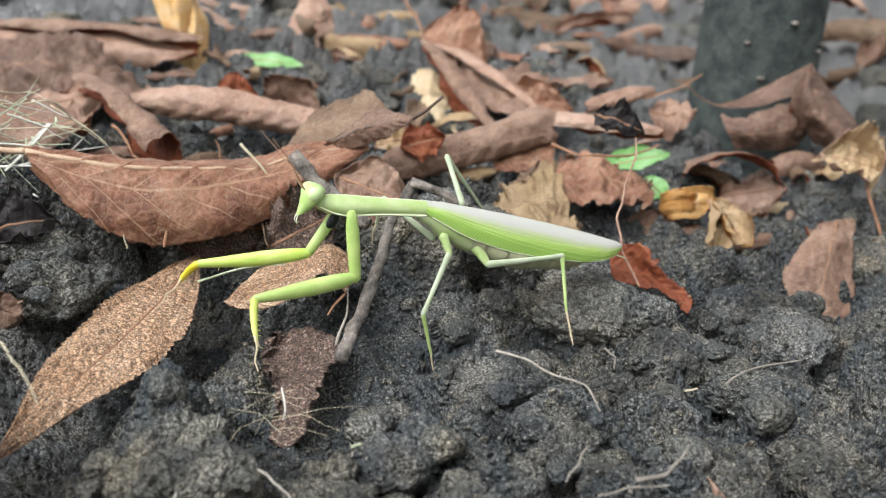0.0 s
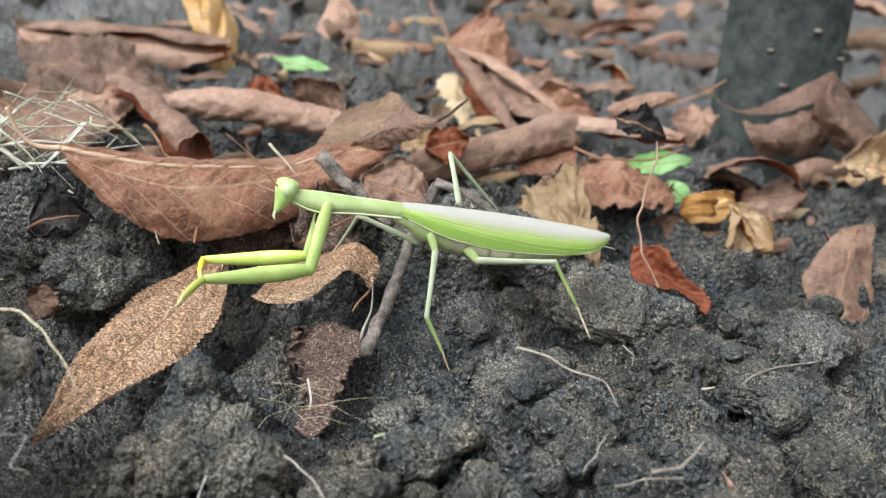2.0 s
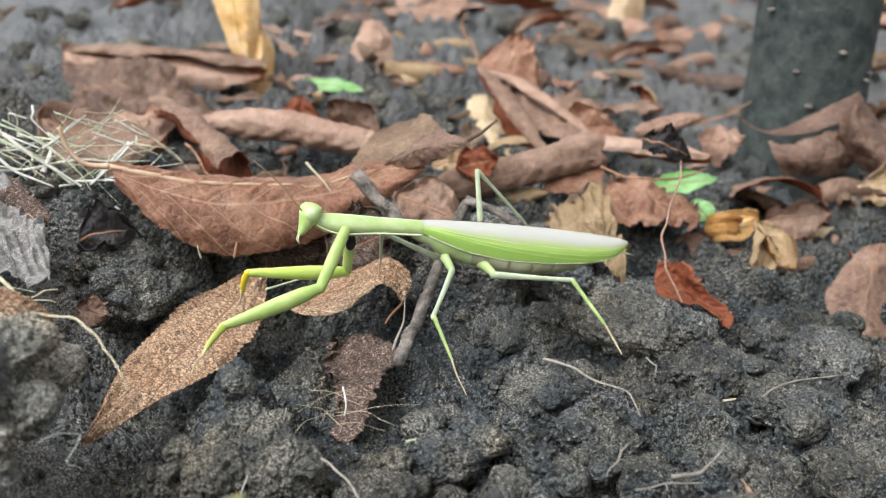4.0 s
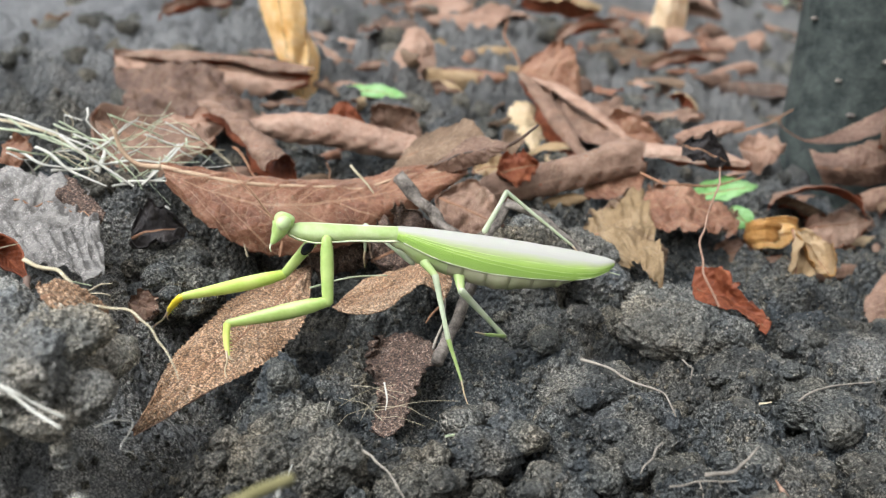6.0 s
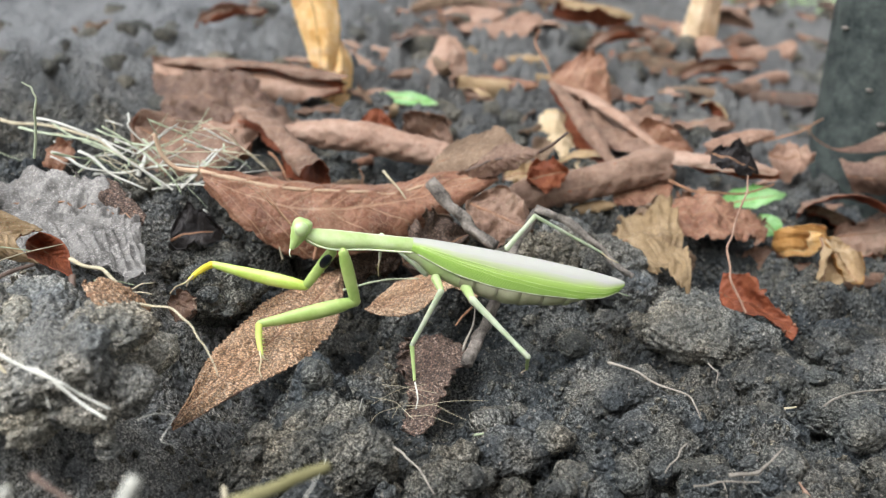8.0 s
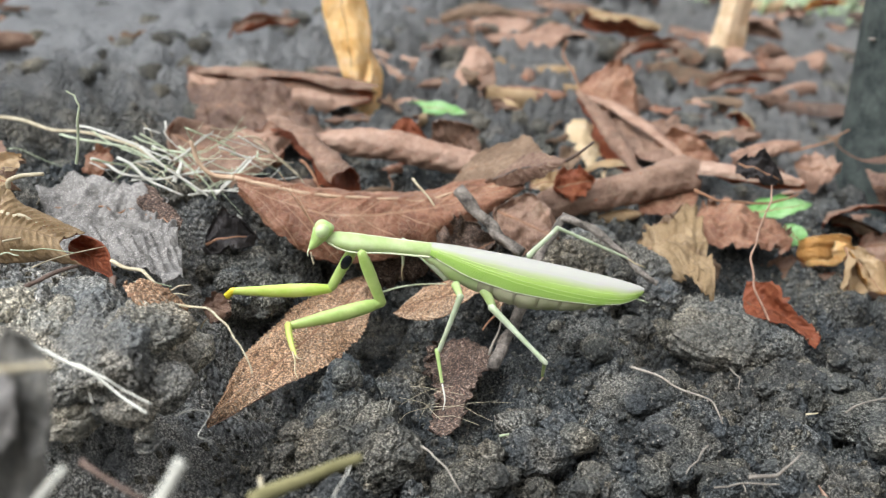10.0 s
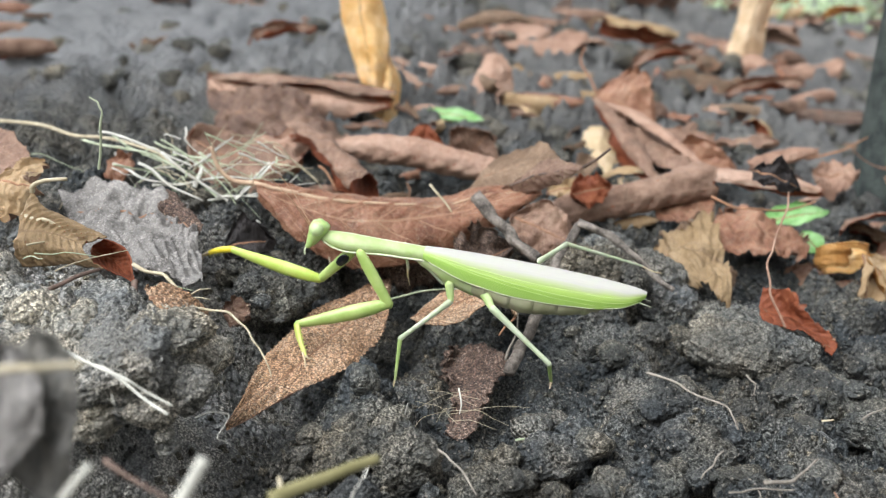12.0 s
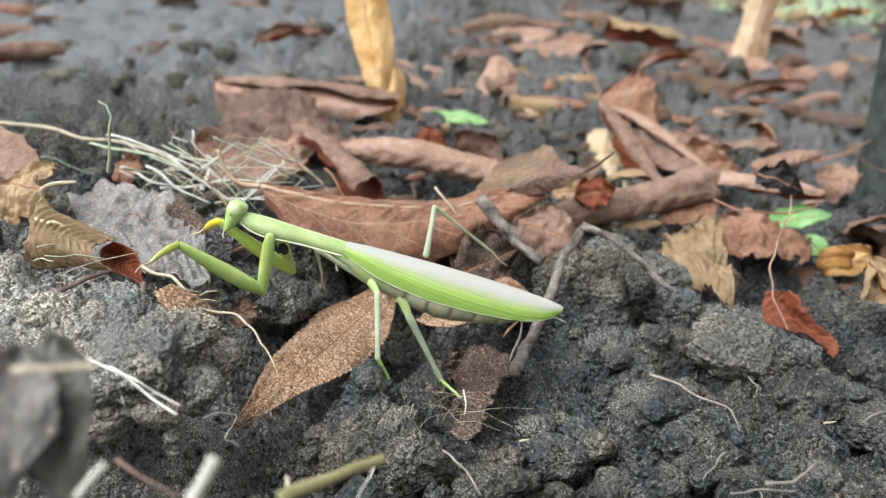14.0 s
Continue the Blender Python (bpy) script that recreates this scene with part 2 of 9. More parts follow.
L_MURK = leaf_material("murky_grey_leaf", (0.05, 0.047, 0.042), (0.10, 0.095, 0.084), (0.19, 0.18, 0.155), (0.2, 0.18, 0.14), 0.2, 0.9, (0.25, 0.23, 0.2), 0.1)
L_GREEN = leaf_material("fresh_green_leaf", (0.10, 0.26, 0.05), (0.19, 0.40, 0.12), (0.36, 0.55, 0.28), (0.34, 0.55, 0.25), 0.0, 0.4)
STEM = plain("leaf_stem", (0.16, 0.075, 0.04), (0.34, 0.18, 0.10), 250)
RIB = plain("pale_midrib", (0.30, 0.19, 0.115), (0.50, 0.36, 0.24), 250)
STEM_DARK = plain("dark_stem", (0.06, 0.04, 0.03), (0.15, 0.10, 0.075), 250)
STRAW = plain("dry_straw", (0.27, 0.22, 0.13), (0.50, 0.44, 0.31), 200, 0.6, 0.3, 0.5, 0.0002, (1, 6, 6))
STRAW_PALE = plain("bleached_straw", (0.36, 0.34, 0.28), (0.58, 0.57, 0.50), 200, 0.6)
GRASS_DRY = plain("green_dry_grass", (0.26, 0.30, 0.17), (0.46, 0.50, 0.36), 160, 0.65)
ROOT = plain("root_bark", (0.13, 0.112, 0.092), (0.31, 0.275, 0.225), 260, 0.85, 0.2, 0.8, 0.0004)
TWIG = plain("weathered_twig", (0.035, 0.030, 0.026), (0.30, 0.26, 0.22), 330, 0.95, 0.1, 1.0, 0.0020)
OLIVE = plain("olive_stalk", (0.16, 0.145, 0.06), (0.30, 0.27, 0.13), 200, 0.7)
BARK = plain("smooth_grey_bark", (0.014, 0.019, 0.018), (0.068, 0.080, 0.070), 150, 0.85, 0.25, 1.0, 0.0016)
GRASS = plain("living_grass", (0.27, 0.38, 0.19), (0.50, 0.59, 0.37), 60, 0.6)


# ---- building helpers ----
def thing(name, label, category, group="", kind="", loc=(0, 0, 0)):
    e = new(name)
    e.empty_display_size = 0.01
    e.matrix_world = Matrix.Translation(loc)
    return tagged(e, label, category, group, kind)


def finish(bm, name, mats, parent=None, label="", smooth=True):
    me = bpy.data.meshes.new(name)
    bm.normal_update()
    bm.to_mesh(me)
    bm.free()
    for m in mats if isinstance(mats, (list, tuple)) else (mats,):
        me.materials.append(m)
    if smooth:
        me.polygons.foreach_set("use_smooth", [True] * len(me.polygons))
    ob = new(name, me)
    if parent is not None:
        ob.parent = parent
    if label:
        ob["label"] = label
    return ob


def part(name, bm, mats, parent, label=""):
    return finish(bm, name, mats, parent, label)


def spline(points, n):
    """Smooth curve through the points: n steps for each stretch."""
    p = [Vector(q) for q in points]
    p = [2 * p[0] - p[1]] + p + [2 * p[-1] - p[-2]]
    out = []
    for i in range(1, len(p) - 2):
        a, b, c, d = p[i - 1:i + 3]
        for k in range(n):
            t = k / n
            out.append(0.5 * ((2 * b) + (c - a) * t + (2 * a - 5 * b + 4 * c - d) * t * t + (3 * b - a - 3 * c + d) * t ** 3))
    out.append(p[-2])
    return out


def tube(bm, points, r0, r1, seg=7, steps=6, mid=None, wob=0.0, flat=1.0, rng=None):
    """A tapered round rod along a curve; wob roughens it."""
    c = spline(points, steps) if len(points) > 2 else [Vector(points[0]).lerp(Vector(points[1]), k / steps) for k in range(steps + 1)]
    n = len(c)
    rings, up = [], Vector((0.13, 0.21, 0.97))
    for i, q in enumerate(c):
        t = (c[min(i + 1, n - 1)] - c[max(i - 1, 0)]).normalized()
        a = t.cross(up)
        if a.length < 0.05:
            a = t.cross(Vector((1, 0, 0)))
        a.normalize()
        b = a.cross(t)
        f = i / (n - 1)
        r = r0 + (r1 - r0) * f
        if mid is not None:
            r = r0 + (mid - r0) * min(1, f * 2) if f < 0.5 else mid + (r1 - mid) * (f * 2 - 1)
        ring = []
        for k in range(seg):
            w = 2 * math.pi * k / seg
            rr = r * (1 + (wob * (noise.noise(q * 260 + Vector((k * 1.7, 0, 0)))) if wob else 0))
            ring.append(bm.verts.new(q + (a * math.cos(w) + b * math.sin(w) * flat) * rr))
        rings.append(ring)
    for u, v in zip(rings, rings[1:]):
        for k in range(seg):
            bm.faces.new((u[k], u[(k + 1) % seg], v[(k + 1) % seg], v[k]))
    bm.faces.new(rings[0][::-1])
    bm.faces.new(rings[-1])
    return bm


def frame_from(base, tip, face):
    x = (Vector(tip) - Vector(base)).normalized()
    f = Vector(face)
    z = (f - x * f.dot(x)).normalized()
    y = z.cross(x)
    return Matrix((x, y, z)).transposed().to_4x4()


def leaf(name, label, base, tip, width, face, mats, cup=(0.3, 0.3), fold=0.0, bend=0.2, twist=0.0, ripple=0.0012, teeth=26,
         petiole=None, pr=0.0006, point=1.0, peak=0.45, seed=1, nu=44, nv=22, sway=0.0, stem=None, group="fallen leaves", rib=True, vein_depth=0.0003, ragged=0.14, full=0.8, crumple=0.0, saw=0.055):
    """A dry leaf: base and tip of the midrib, widest width, the side its upper face turns to, curl of either half (turns in radians),
    fold along the midrib, bend along the length, twist (radians)."""
    base, tip = Vector(base), Vector(tip)
    chord = (tip - base).length
    rng = random.Random(seed)
    off = Vector((rng.uniform(-50, 50), rng.uniform(-50, 50), rng.uniform(-50, 50)))

    def spine(u):
        a = bend * (u - 0.5)
        if abs(bend) < 1e-3:
            return Vector((u, 0, 0)), 0.0
        r = 1 / bend
        return Vector((r * (math.sin(a) + math.sin(bend / 2)), 0, r * (math.cos(bend / 2) - math.cos(a)) * -1)), a

    scale = chord / (spine(1)[0] - spine(0)[0]).length
    hw = width / 2

    def outline(u):
        s = math.sin(math.pi * min(1, max(0, u)) ** (math.log(0.5) / math.log(peak))) ** full
        s *= 1 - 0.25 * point * max(0, u - 0.7) / 0.3
        return s

    def at(u, v):
        c, a = spine(u)
        edge = abs(v) ** 6
        w = hw * outline(u) * (1 + edge * saw * (((u * teeth) % 1.0) - 0.5) + edge * ragged * noise.noise(Vector((u * 6, v, 0)) + off) + edge * ragged * 0.6 * noise.noise(Vector((u * 21, v, 3)) + off)) + 0.0002
        s = v * w
        k = cup[0] if v > 0 else cup[1]
        k *= 0.75 + 0.5 * u + 0.35 * noise.noise(Vector((u * 2.2, 7, v * 0.6)) + off)
        ang = k * abs(s) / hw
        r = hw / k if abs(k) > 1e-3 else 1e6
        y, z = (r * math.sin(ang), r * (1 - math.cos(ang))) if abs(k) > 1e-3 else (abs(s), 0.0)
        ff = fold
        y, z = y * math.cos(ff) - z * math.sin(ff), y * math.sin(ff) + z * math.cos(ff)
        y = y if v > 0 else -y
        tw = twist * (u - 0.5)
        y, z = y * math.cos(tw) - z * math.sin(tw), y * math.sin(tw) + z * math.cos(tw)
        q = Vector((u * 3.1, v * 1.3, 0)) + off
        z += ripple * noise.noise(q * 1.3) * (0.4 + abs(v)) + ripple * 0.5 * noise.noise(q * 4.0) * abs(v)
        z += crumple * (noise.noise(q * 2.3 + off) + 0.6 * noise.noise(q * 5.1 + off)) * (0.3 + abs(v))
        sv = abs(((u - abs(v) * 0.21) * 11.0) % 1.0 - 0.5)
        z -= vein_depth * math.exp(-(sv / 0.14) ** 2) * min(1, abs(v) * 6) * (1 - abs(v) ** 4)
        z -= vein_depth * 1.5 * math.exp(-(v / 0.06) ** 2)
        y += sway * math.sin(math.pi * u) * chord
        # cross-section stands square to the bent spine
        return Vector((c.x * scale - z * math.sin(a), y, c.z * scale + z * math.cos(a)))

    grid = [[at(i / nu, 2 * j / nv - 1) for j in range(nv + 1)] for i in range(nu + 1)]
    m = Matrix.Translation(base) @ frame_from(base, tip, face)
    p0, p1 = spine(0)[0] * scale, spine(1)[0] * scale
    lean = math.atan2(p1.z - p0.z, p1.x - p0.x)
    m = m @ Matrix.Rotation(lean, 4, "Y") @ Matrix.Translation(-p0)
    t = thing(name, label, "leaf", group, loc=base)
    back = Matrix.Translation(-base)
    m = back @ m
    bm = bmesh.new()
    uvl = bm.loops.layers.uv.new("blade")
    thick = 0.00022
    top, bot = [], []
    for i in range(nu + 1):
        a, b = [], []
        for j in range(nv + 1):
            du = grid[min(i + 1, nu)][j] - grid[max(i - 1, 0)][j]
            dv = grid[i][min(j + 1, nv)] - grid[i][max(j - 1, 0)]
            nn = du.cross(dv)
            nn = nn.normalized() if nn.length > 1e-12 else Vector((0, 0, 1))
            a.append(bm.verts.new(m @ grid[i][j]))
            b.append(bm.verts.new(m @ (grid[i][j] - nn * thick)))
        top.append(a)
        bot.append(b)

    def quad(vs, uv, mat):
        f = bm.faces.new(vs)
        f.material_index = mat
        for l, q in zip(f.loops, uv):
            l[uvl].uv = q

    for i in range(nu):
        for j in range(nv):
            idx = ((i, j), (i + 1, j), (i + 1, j + 1), (i, j + 1))
            uv = [(p / nu, q / nv) for p, q in idx]
            quad([top[p][q] for p, q in idx], uv, 0)
            quad([bot[p][q] for p, q in idx[::-1]], uv[::-1], 1)
    for i in range(nu):
        for j, o in ((0, 1), (nv, 0)):
            vs = [top[i][j], bot[i][j], bot[i + 1][j], top[i + 1][j]]
            quad(vs if not o else vs[::-1], [(i / nu, j / nv)] * 4, 1)
    part("blade", bm, mats, t)
    mids = [m @ (g[nv // 2] + Vector((0, 0, 0))) for g in grid[::4]]
    if rib:
        bm = bmesh.new()
        tube(bm, mids, pr * 0.8, pr * 0.25, 6, 3)
        part("midrib", bm, stem or STEM, t)
    if petiole:
        bm = bmesh.new()
        tube(bm, [m @ grid[0][nv // 2]] + [Vector(q) - base for q in petiole], pr * 0.9, pr * 0.8, 7, 7, wob=0.15)
        part("petiole", bm, stem or STEM, t)
    return t


def rolled(name, label, base, tip, r, face, mats, turn=4.8, spiral=0.25, taper=(0.15, 0.8), ribs=0.0003, bend=0.0, flat=1.0, ragged=0.06, seed=1, petiole=None, nu=44, nv=30, group="fallen leaves", lean=0.0, wave=1.0):
    """A dry leaf curled into a scroll about the line from base to tip; turn is the angle it wraps, taper its width at either end."""
    base, tip = Vector(base), Vector(tip)
    chord = (tip - base).length
    rng = random.Random(seed)
    off = Vector((rng.uniform(-50, 50), rng.uniform(-50, 50), rng.uniform(-50, 50)))
    m = frame_from(base, tip, face)

    def at(u, v):
        w = (v - 0.5) * turn * (0.9 + 0.45 * wave * noise.noise(Vector((u * 2.4, 5, 0)) + off) + 0.2 * wave * noise.noise(Vector((u * 7, 8, v)) + off)) + lean
        a, b = min(1, u / 0.4), min(1, (1 - u) / 0.4)
        p = (taper[0] + (1 - taper[0]) * math.sin(a * math.pi / 2)) * (taper[1] + (1 - taper[1]) * math.sin(b * math.pi / 2))
        rr = r * p * (1 + spiral * (v - 0.5))
        q = Vector((u * chord / r * 0.35, math.cos(w) * 0.7, math.sin(w) * 0.7)) + off
        rr *= 1 + 0.24 * noise.noise(q) + 0.13 * noise.noise(q * 2.7) + 0.06 * noise.noise(q * 6.5)
        band = abs(((u + abs(v - 0.5) * 0.35) * 9.0 + 0.3 * noise.noise(q * 1.5)) % 1.0 - 0.5)
        rr -= ribs * math.exp(-(band / 0.13) ** 2)
        end = ragged * chord * (noise.noise(Vector((v * 3, 1, 0)) + off) + 0.6 * noise.noise(Vector((v * 9, 2, 0)) + off))
        x = u * chord + end * (u - 0.5) * 2
        return Vector((x, math.sin(w) * rr, math.cos(w) * rr * flat + bend * chord * (4 * u * (1 - u)) + 0.12 * r * noise.noise(Vector((u * 2.5, 3, 0)) + off)))

    grid = [[at(i / nu, j / nv) for j in range(nv + 1)] for i in range(nu + 1)]
    t = thing(name, label, "leaf", group, loc=base)
    bm = bmesh.new()
    uvl = bm.loops.layers.uv.new("blade")
    top, bot = [], []
    for i in range(nu + 1):
        ra, rb = [], []
        for j in range(nv + 1):
            du = grid[min(i + 1, nu)][j] - grid[max(i - 1, 0)][j]
            dv = grid[i][min(j + 1, nv)] - grid[i][max(j - 1, 0)]
            nn = du.cross(dv)
            nn = nn.normalized() if nn.length > 1e-12 else Vector((0, 0, 1))
            ra.append(bm.verts.new(m @ grid[i][j]))
            rb.append(bm.verts.new(m @ (grid[i][j] - nn * 0.00022)))
        top.append(ra)
        bot.append(rb)

    def quad(vs, uv, mat):
        f = bm.faces.new(vs)
        f.material_index = mat
        for l, q in zip(f.loops, uv):
            l[uvl].uv = q

    for i in range(nu):
        for j in range(nv):
            idx = ((i, j), (i + 1, j), (i + 1, j + 1), (i, j + 1))
            uv = [(p / nu, q / nv) for p, q in idx]
            quad([top[p][q] for p, q in idx], uv, 0)
            quad([bot[p][q] for p, q in idx[::-1]], uv[::-1], 1)
    for i in range(nu):
        for j in (0, nv):
            vs = [top[i][j], bot[i][j], bot[i + 1][j], top[i + 1][j]]
            quad(vs if j else vs[::-1], [(i / nu, j / nv)] * 4, 1)
    for j in range(nv):
        for i in (0, nu):
            vs = [top[i][j], top[i][j + 1], bot[i][j + 1], bot[i][j]]
            quad(vs if i else vs[::-1], [(i / nu, j / nv)] * 4, 1)
    part("blade", bm, mats, t)
    if petiole:
        bm = bmesh.new()
        tube(bm, [m @ grid[0][nv // 2] * 0.3] + [Vector(q) - base for q in petiole], 0.0004, 0.0003, 7, 7, wob=0.15)
        part("petiole", bm, STEM, t)
    return t


def resample(points, n):
    """n + 1 points evenly spaced along a smooth curve through the given ones."""
    c = spline(points, 12)
    d = [0.0]
    for a, b in zip(c, c[1:]):
        d.append(d[-1] + (b - a).length)
    out, k = [], 0
    for i in range(n + 1):
        w = d[-1] * i / n
        while k < len(c) - 2 and d[k + 1] < w:
            k += 1
        out.append(c[k].lerp(c[k + 1], min(1, max(0, (w - d[k]) / max(d[k + 1] - d[k], 1e-9)))))
    return out


def drape(label, rails, mats, petiole=None, petiole_from=None, rib=None, pr=0.0003, stem=None, crumple=0.001, ragged=0.0006, vein_depth=0.0003, seed=1, nu=56, nv=32, group="fallen leaves"):
    """A dry leaf skinned over a few guide curves that run from its base to its tip, one margin first and the other last."""
    rng = random.Random(seed)
    off = Vector((rng.uniform(-50, 50), rng.uniform(-50, 50), rng.uniform(-50, 50)))
    base = Vector(rails[0][0])
    lines = [resample([Vector(q) - base for q in r], nu) for r in rails]
    grid = []
    for i in range(nu + 1):
        across = [l[i] for l in lines]
        row = resample(across, nv) if len(across) > 2 else [across[0].lerp(across[1], j / nv) for j in range(nv + 1)]
        grid.append(row)
    wide = max((r[0] - r[-1]).length for r in grid)
    for i, row in enumerate(grid):
        span = (row[0] - row[-1]).length / wide
        for j in (0, 1, 2, nv - 2, nv - 1, nv):
            end, inner = (0, 3) if j < 3 else (nv, nv - 3)
            way = row[end] - row[inner]
            k = (1, 0.6, 0.25)[abs(j - end)]
            if way.length > 1e-7:
                q = row[end] * 420 + off
                row[j] = row[j] + way.normalized() * ragged * k * min(1, span * 2) * (noise.noise(q) + 0.7 * noise.noise(q * 2.6) - 0.2)
    bent = [[None] * (nv + 1) for _ in grid]
    for i in range(nu + 1):
        for j in range(nv + 1):
            p = grid[i][j]
            du = grid[min(i + 1, nu)][j] - grid[max(i - 1, 0)][j]
            dv = grid[i][min(j + 1, nv)] - grid[i][max(j - 1, 0)]
            nn = du.cross(dv)
            nn = nn.normalized() if nn.length > 1e-14 else Vector((0, 0, 1))
            q = p * 95 + off
            v = abs(2 * j / nv - 1)
            span = min(1, (grid[i][0] - grid[i][-1]).length / wide * 1.5)
            h = crumple * span * (noise.noise(q) + 0.55 * noise.noise(q * 2.4) + 0.28 * noise.noise(q * 5.6) + 0.14 * noise.noise(q * 13))
            ridge = abs(noise.noise(q * 1.7 + off))
            h += crumple * 0.5 * span * (0.25 - min(0.5, ridge * 2))
            band = abs(((i / nu - v * 0.21) * 10.0) % 1.0 - 0.5)
            h -= vein_depth * math.exp(-(band / 0.12) ** 2) * min(1, v * 5) * (1 - v ** 4)
            bent[i][j] = (p + nn * h, nn)
    t = thing("leaf", label, "leaf", group, loc=base)
    bm = bmesh.new()
    uvl = bm.loops.layers.uv.new("blade")
    top = [[bm.verts.new(p) for p, nn in row] for row in bent]
    bot = [[bm.verts.new(p - nn * 0.00022) for p, nn in row] for row in bent]

    def quad(vs, uv, mat):
        f = bm.faces.new(vs)
        f.material_index = mat
        for l, q in zip(f.loops, uv):
            l[uvl].uv = q

    for i in range(nu):
        for j in range(nv):
            idx = ((i, j), (i + 1, j), (i + 1, j + 1), (i, j + 1))
            uv = [(a / nu, b / nv) for a, b in idx]
            quad([top[a][b] for a, b in idx], uv, 0)
            quad([bot[a][b] for a, b in idx[::-1]], uv[::-1], 1)
    for i in range(nu):
        for j in (0, nv):
            vs = [top[i][j], bot[i][j], bot[i + 1][j], top[i + 1][j]]
            quad(vs if j else vs[::-1], [(i / nu, j / nv)] * 4, 1)
    for j in range(nv):
        for i in (0, nu):
            vs = [top[i][j], top[i][j + 1], bot[i][j + 1], bot[i][j]]
            quad(vs if i else vs[::-1], [(i / nu, j / nv)] * 4, 1)
    bmesh.ops.recalc_face_normals(bm, faces=bm.faces)
    if top[nu // 2][nv // 2].normal.dot(Vector((0.0, -1.0, 0.6))) < 0:
        for f in bm.faces:
            f.material_index = 1 - f.material_index
    part("blade", bm, mats, t)
    root = Vector((0, 0, 0))
    if rib is None and len(rails) > 2:
        rib = 1
    if rib:
        bm = bmesh.new()
        j = round(nv * rib / (len(rails) - 1))
        if len(rails) > 3:
            j = min(range(nv + 1), key=lambda q: (grid[nu // 3][q] - lines[rib][nu // 3]).length)
        tube(bm, [bent[i][j][0] for i in range(0, nu + 1, 6)], pr, pr * 0.3, 7, 3)
        part("midrib", bm, stem or STEM, t)
        root = bent[0][j][0]
    if petiole_from is not None:
        r, c = petiole_from
        root = Vector(rails[r][c]) - base
    if petiole:
        bm = bmesh.new()
        tube(bm, [root] + [Vector(q) - base for q in petiole], pr, pr * 0.7, 7, 7, wob=0.15)
        part("petiole", bm, stem or STEM, t)
    return t


def rod(name, label, category, points, r0, r1, mat, group="", wob=0.15, seg=7, steps=8, mid=None, flat=1.0):
    base = Vector(points[0])
    bm = bmesh.new()
    wild = random.Random(len(points) * 7 + int(abs(base.x) * 1e5))
    pts = [Vector(q) - base for q in points]
    full = []
    for a, b in zip(pts, pts[1:]):
        k = (b - a).length * 0.05 * (1 if wob else 0.4)
        full += [a, a.lerp(b, wild.uniform(0.35, 0.65)) + Vector((wild.uniform(-k, k), wild.uniform(-k, k), wild.uniform(-k, k)))]
    full.append(pts[-1])
    tube(bm, full, r0 * 0.62, r1 * 0.5, seg, steps, mid, wob + 0.15, flat)
    me_ob = finish(bm, name, mat)
    me_ob.matrix_world = Matrix.Translation(base)
    return tagged(me_ob, label, category, group)


# ---- ground ----
def hash01(ix, iy, k):
    v = np.sin(ix * 127.1 + iy * 311.7 + k * 74.7) * 43758.5453
    return v - np.floor(v)


def value_noise(x, y, k):
    ix, iy = np.floor(x), np.floor(y)
    fx, fy = x - ix, y - iy
    fx, fy = fx * fx * (3 - 2 * fx), fy * fy * (3 - 2 * fy)
    a, b = hash01(ix, iy, k), hash01(ix + 1, iy, k)
    c, d = hash01(ix, iy + 1, k), hash01(ix + 1, iy + 1, k)
    return (a * (1 - fx) + b * fx) * (1 - fy) + (c * (1 - fx) + d * fx) * fy - 0.5


def lumps(x, y, size, k):
    """Rounded clods with cracks between them: 0 in the cracks, up to 1 on top."""
    u, v = x / size, y / size
    u = u + 0.55 * value_noise(u * 1.7, v * 1.7, k + 11) + 0.25 * value_noise(u * 4.1, v * 4.1, k + 12)
    v = v + 0.55 * value_noise(u * 1.7 + 9, v * 1.7, k + 13) + 0.25 * value_noise(u * 4.1, v * 4.1 + 5, k + 14)
    iu, iv = np.floor(u), np.floor(v)
    f1, f2, tall, tip = np.full(u.shape, 9.0), np.full(u.shape, 9.0), np.zeros(u.shape), np.zeros(u.shape)
    for du in (-1, 0, 1):
        for dv in (-1, 0, 1):
            cu, cv = iu + du, iv + dv
            ox, oy = cu + 0.1 + 0.8 * hash01(cu, cv, k) - u, cv + 0.1 + 0.8 * hash01(cu, cv, k + 1) - v
            d = np.hypot(ox, oy)
            near = d < f1
            f2 = np.where(near, f1, np.minimum(f2, d))
            tall = np.where(near, hash01(cu, cv, k + 2), tall)
            tip = np.where(near, ox * (hash01(cu, cv, k + 3) - 0.5) + oy * (hash01(cu, cv, k + 4) - 0.5), tip)
            f1 = np.where(near, d, f1)
    wall = 1 - np.exp(-6.5 * (f2 - f1))
    return wall * (1 - 0.4 * np.minimum(f1, 1) ** 2 + 1.1 * tip) * (0.35 + 0.65 * tall)


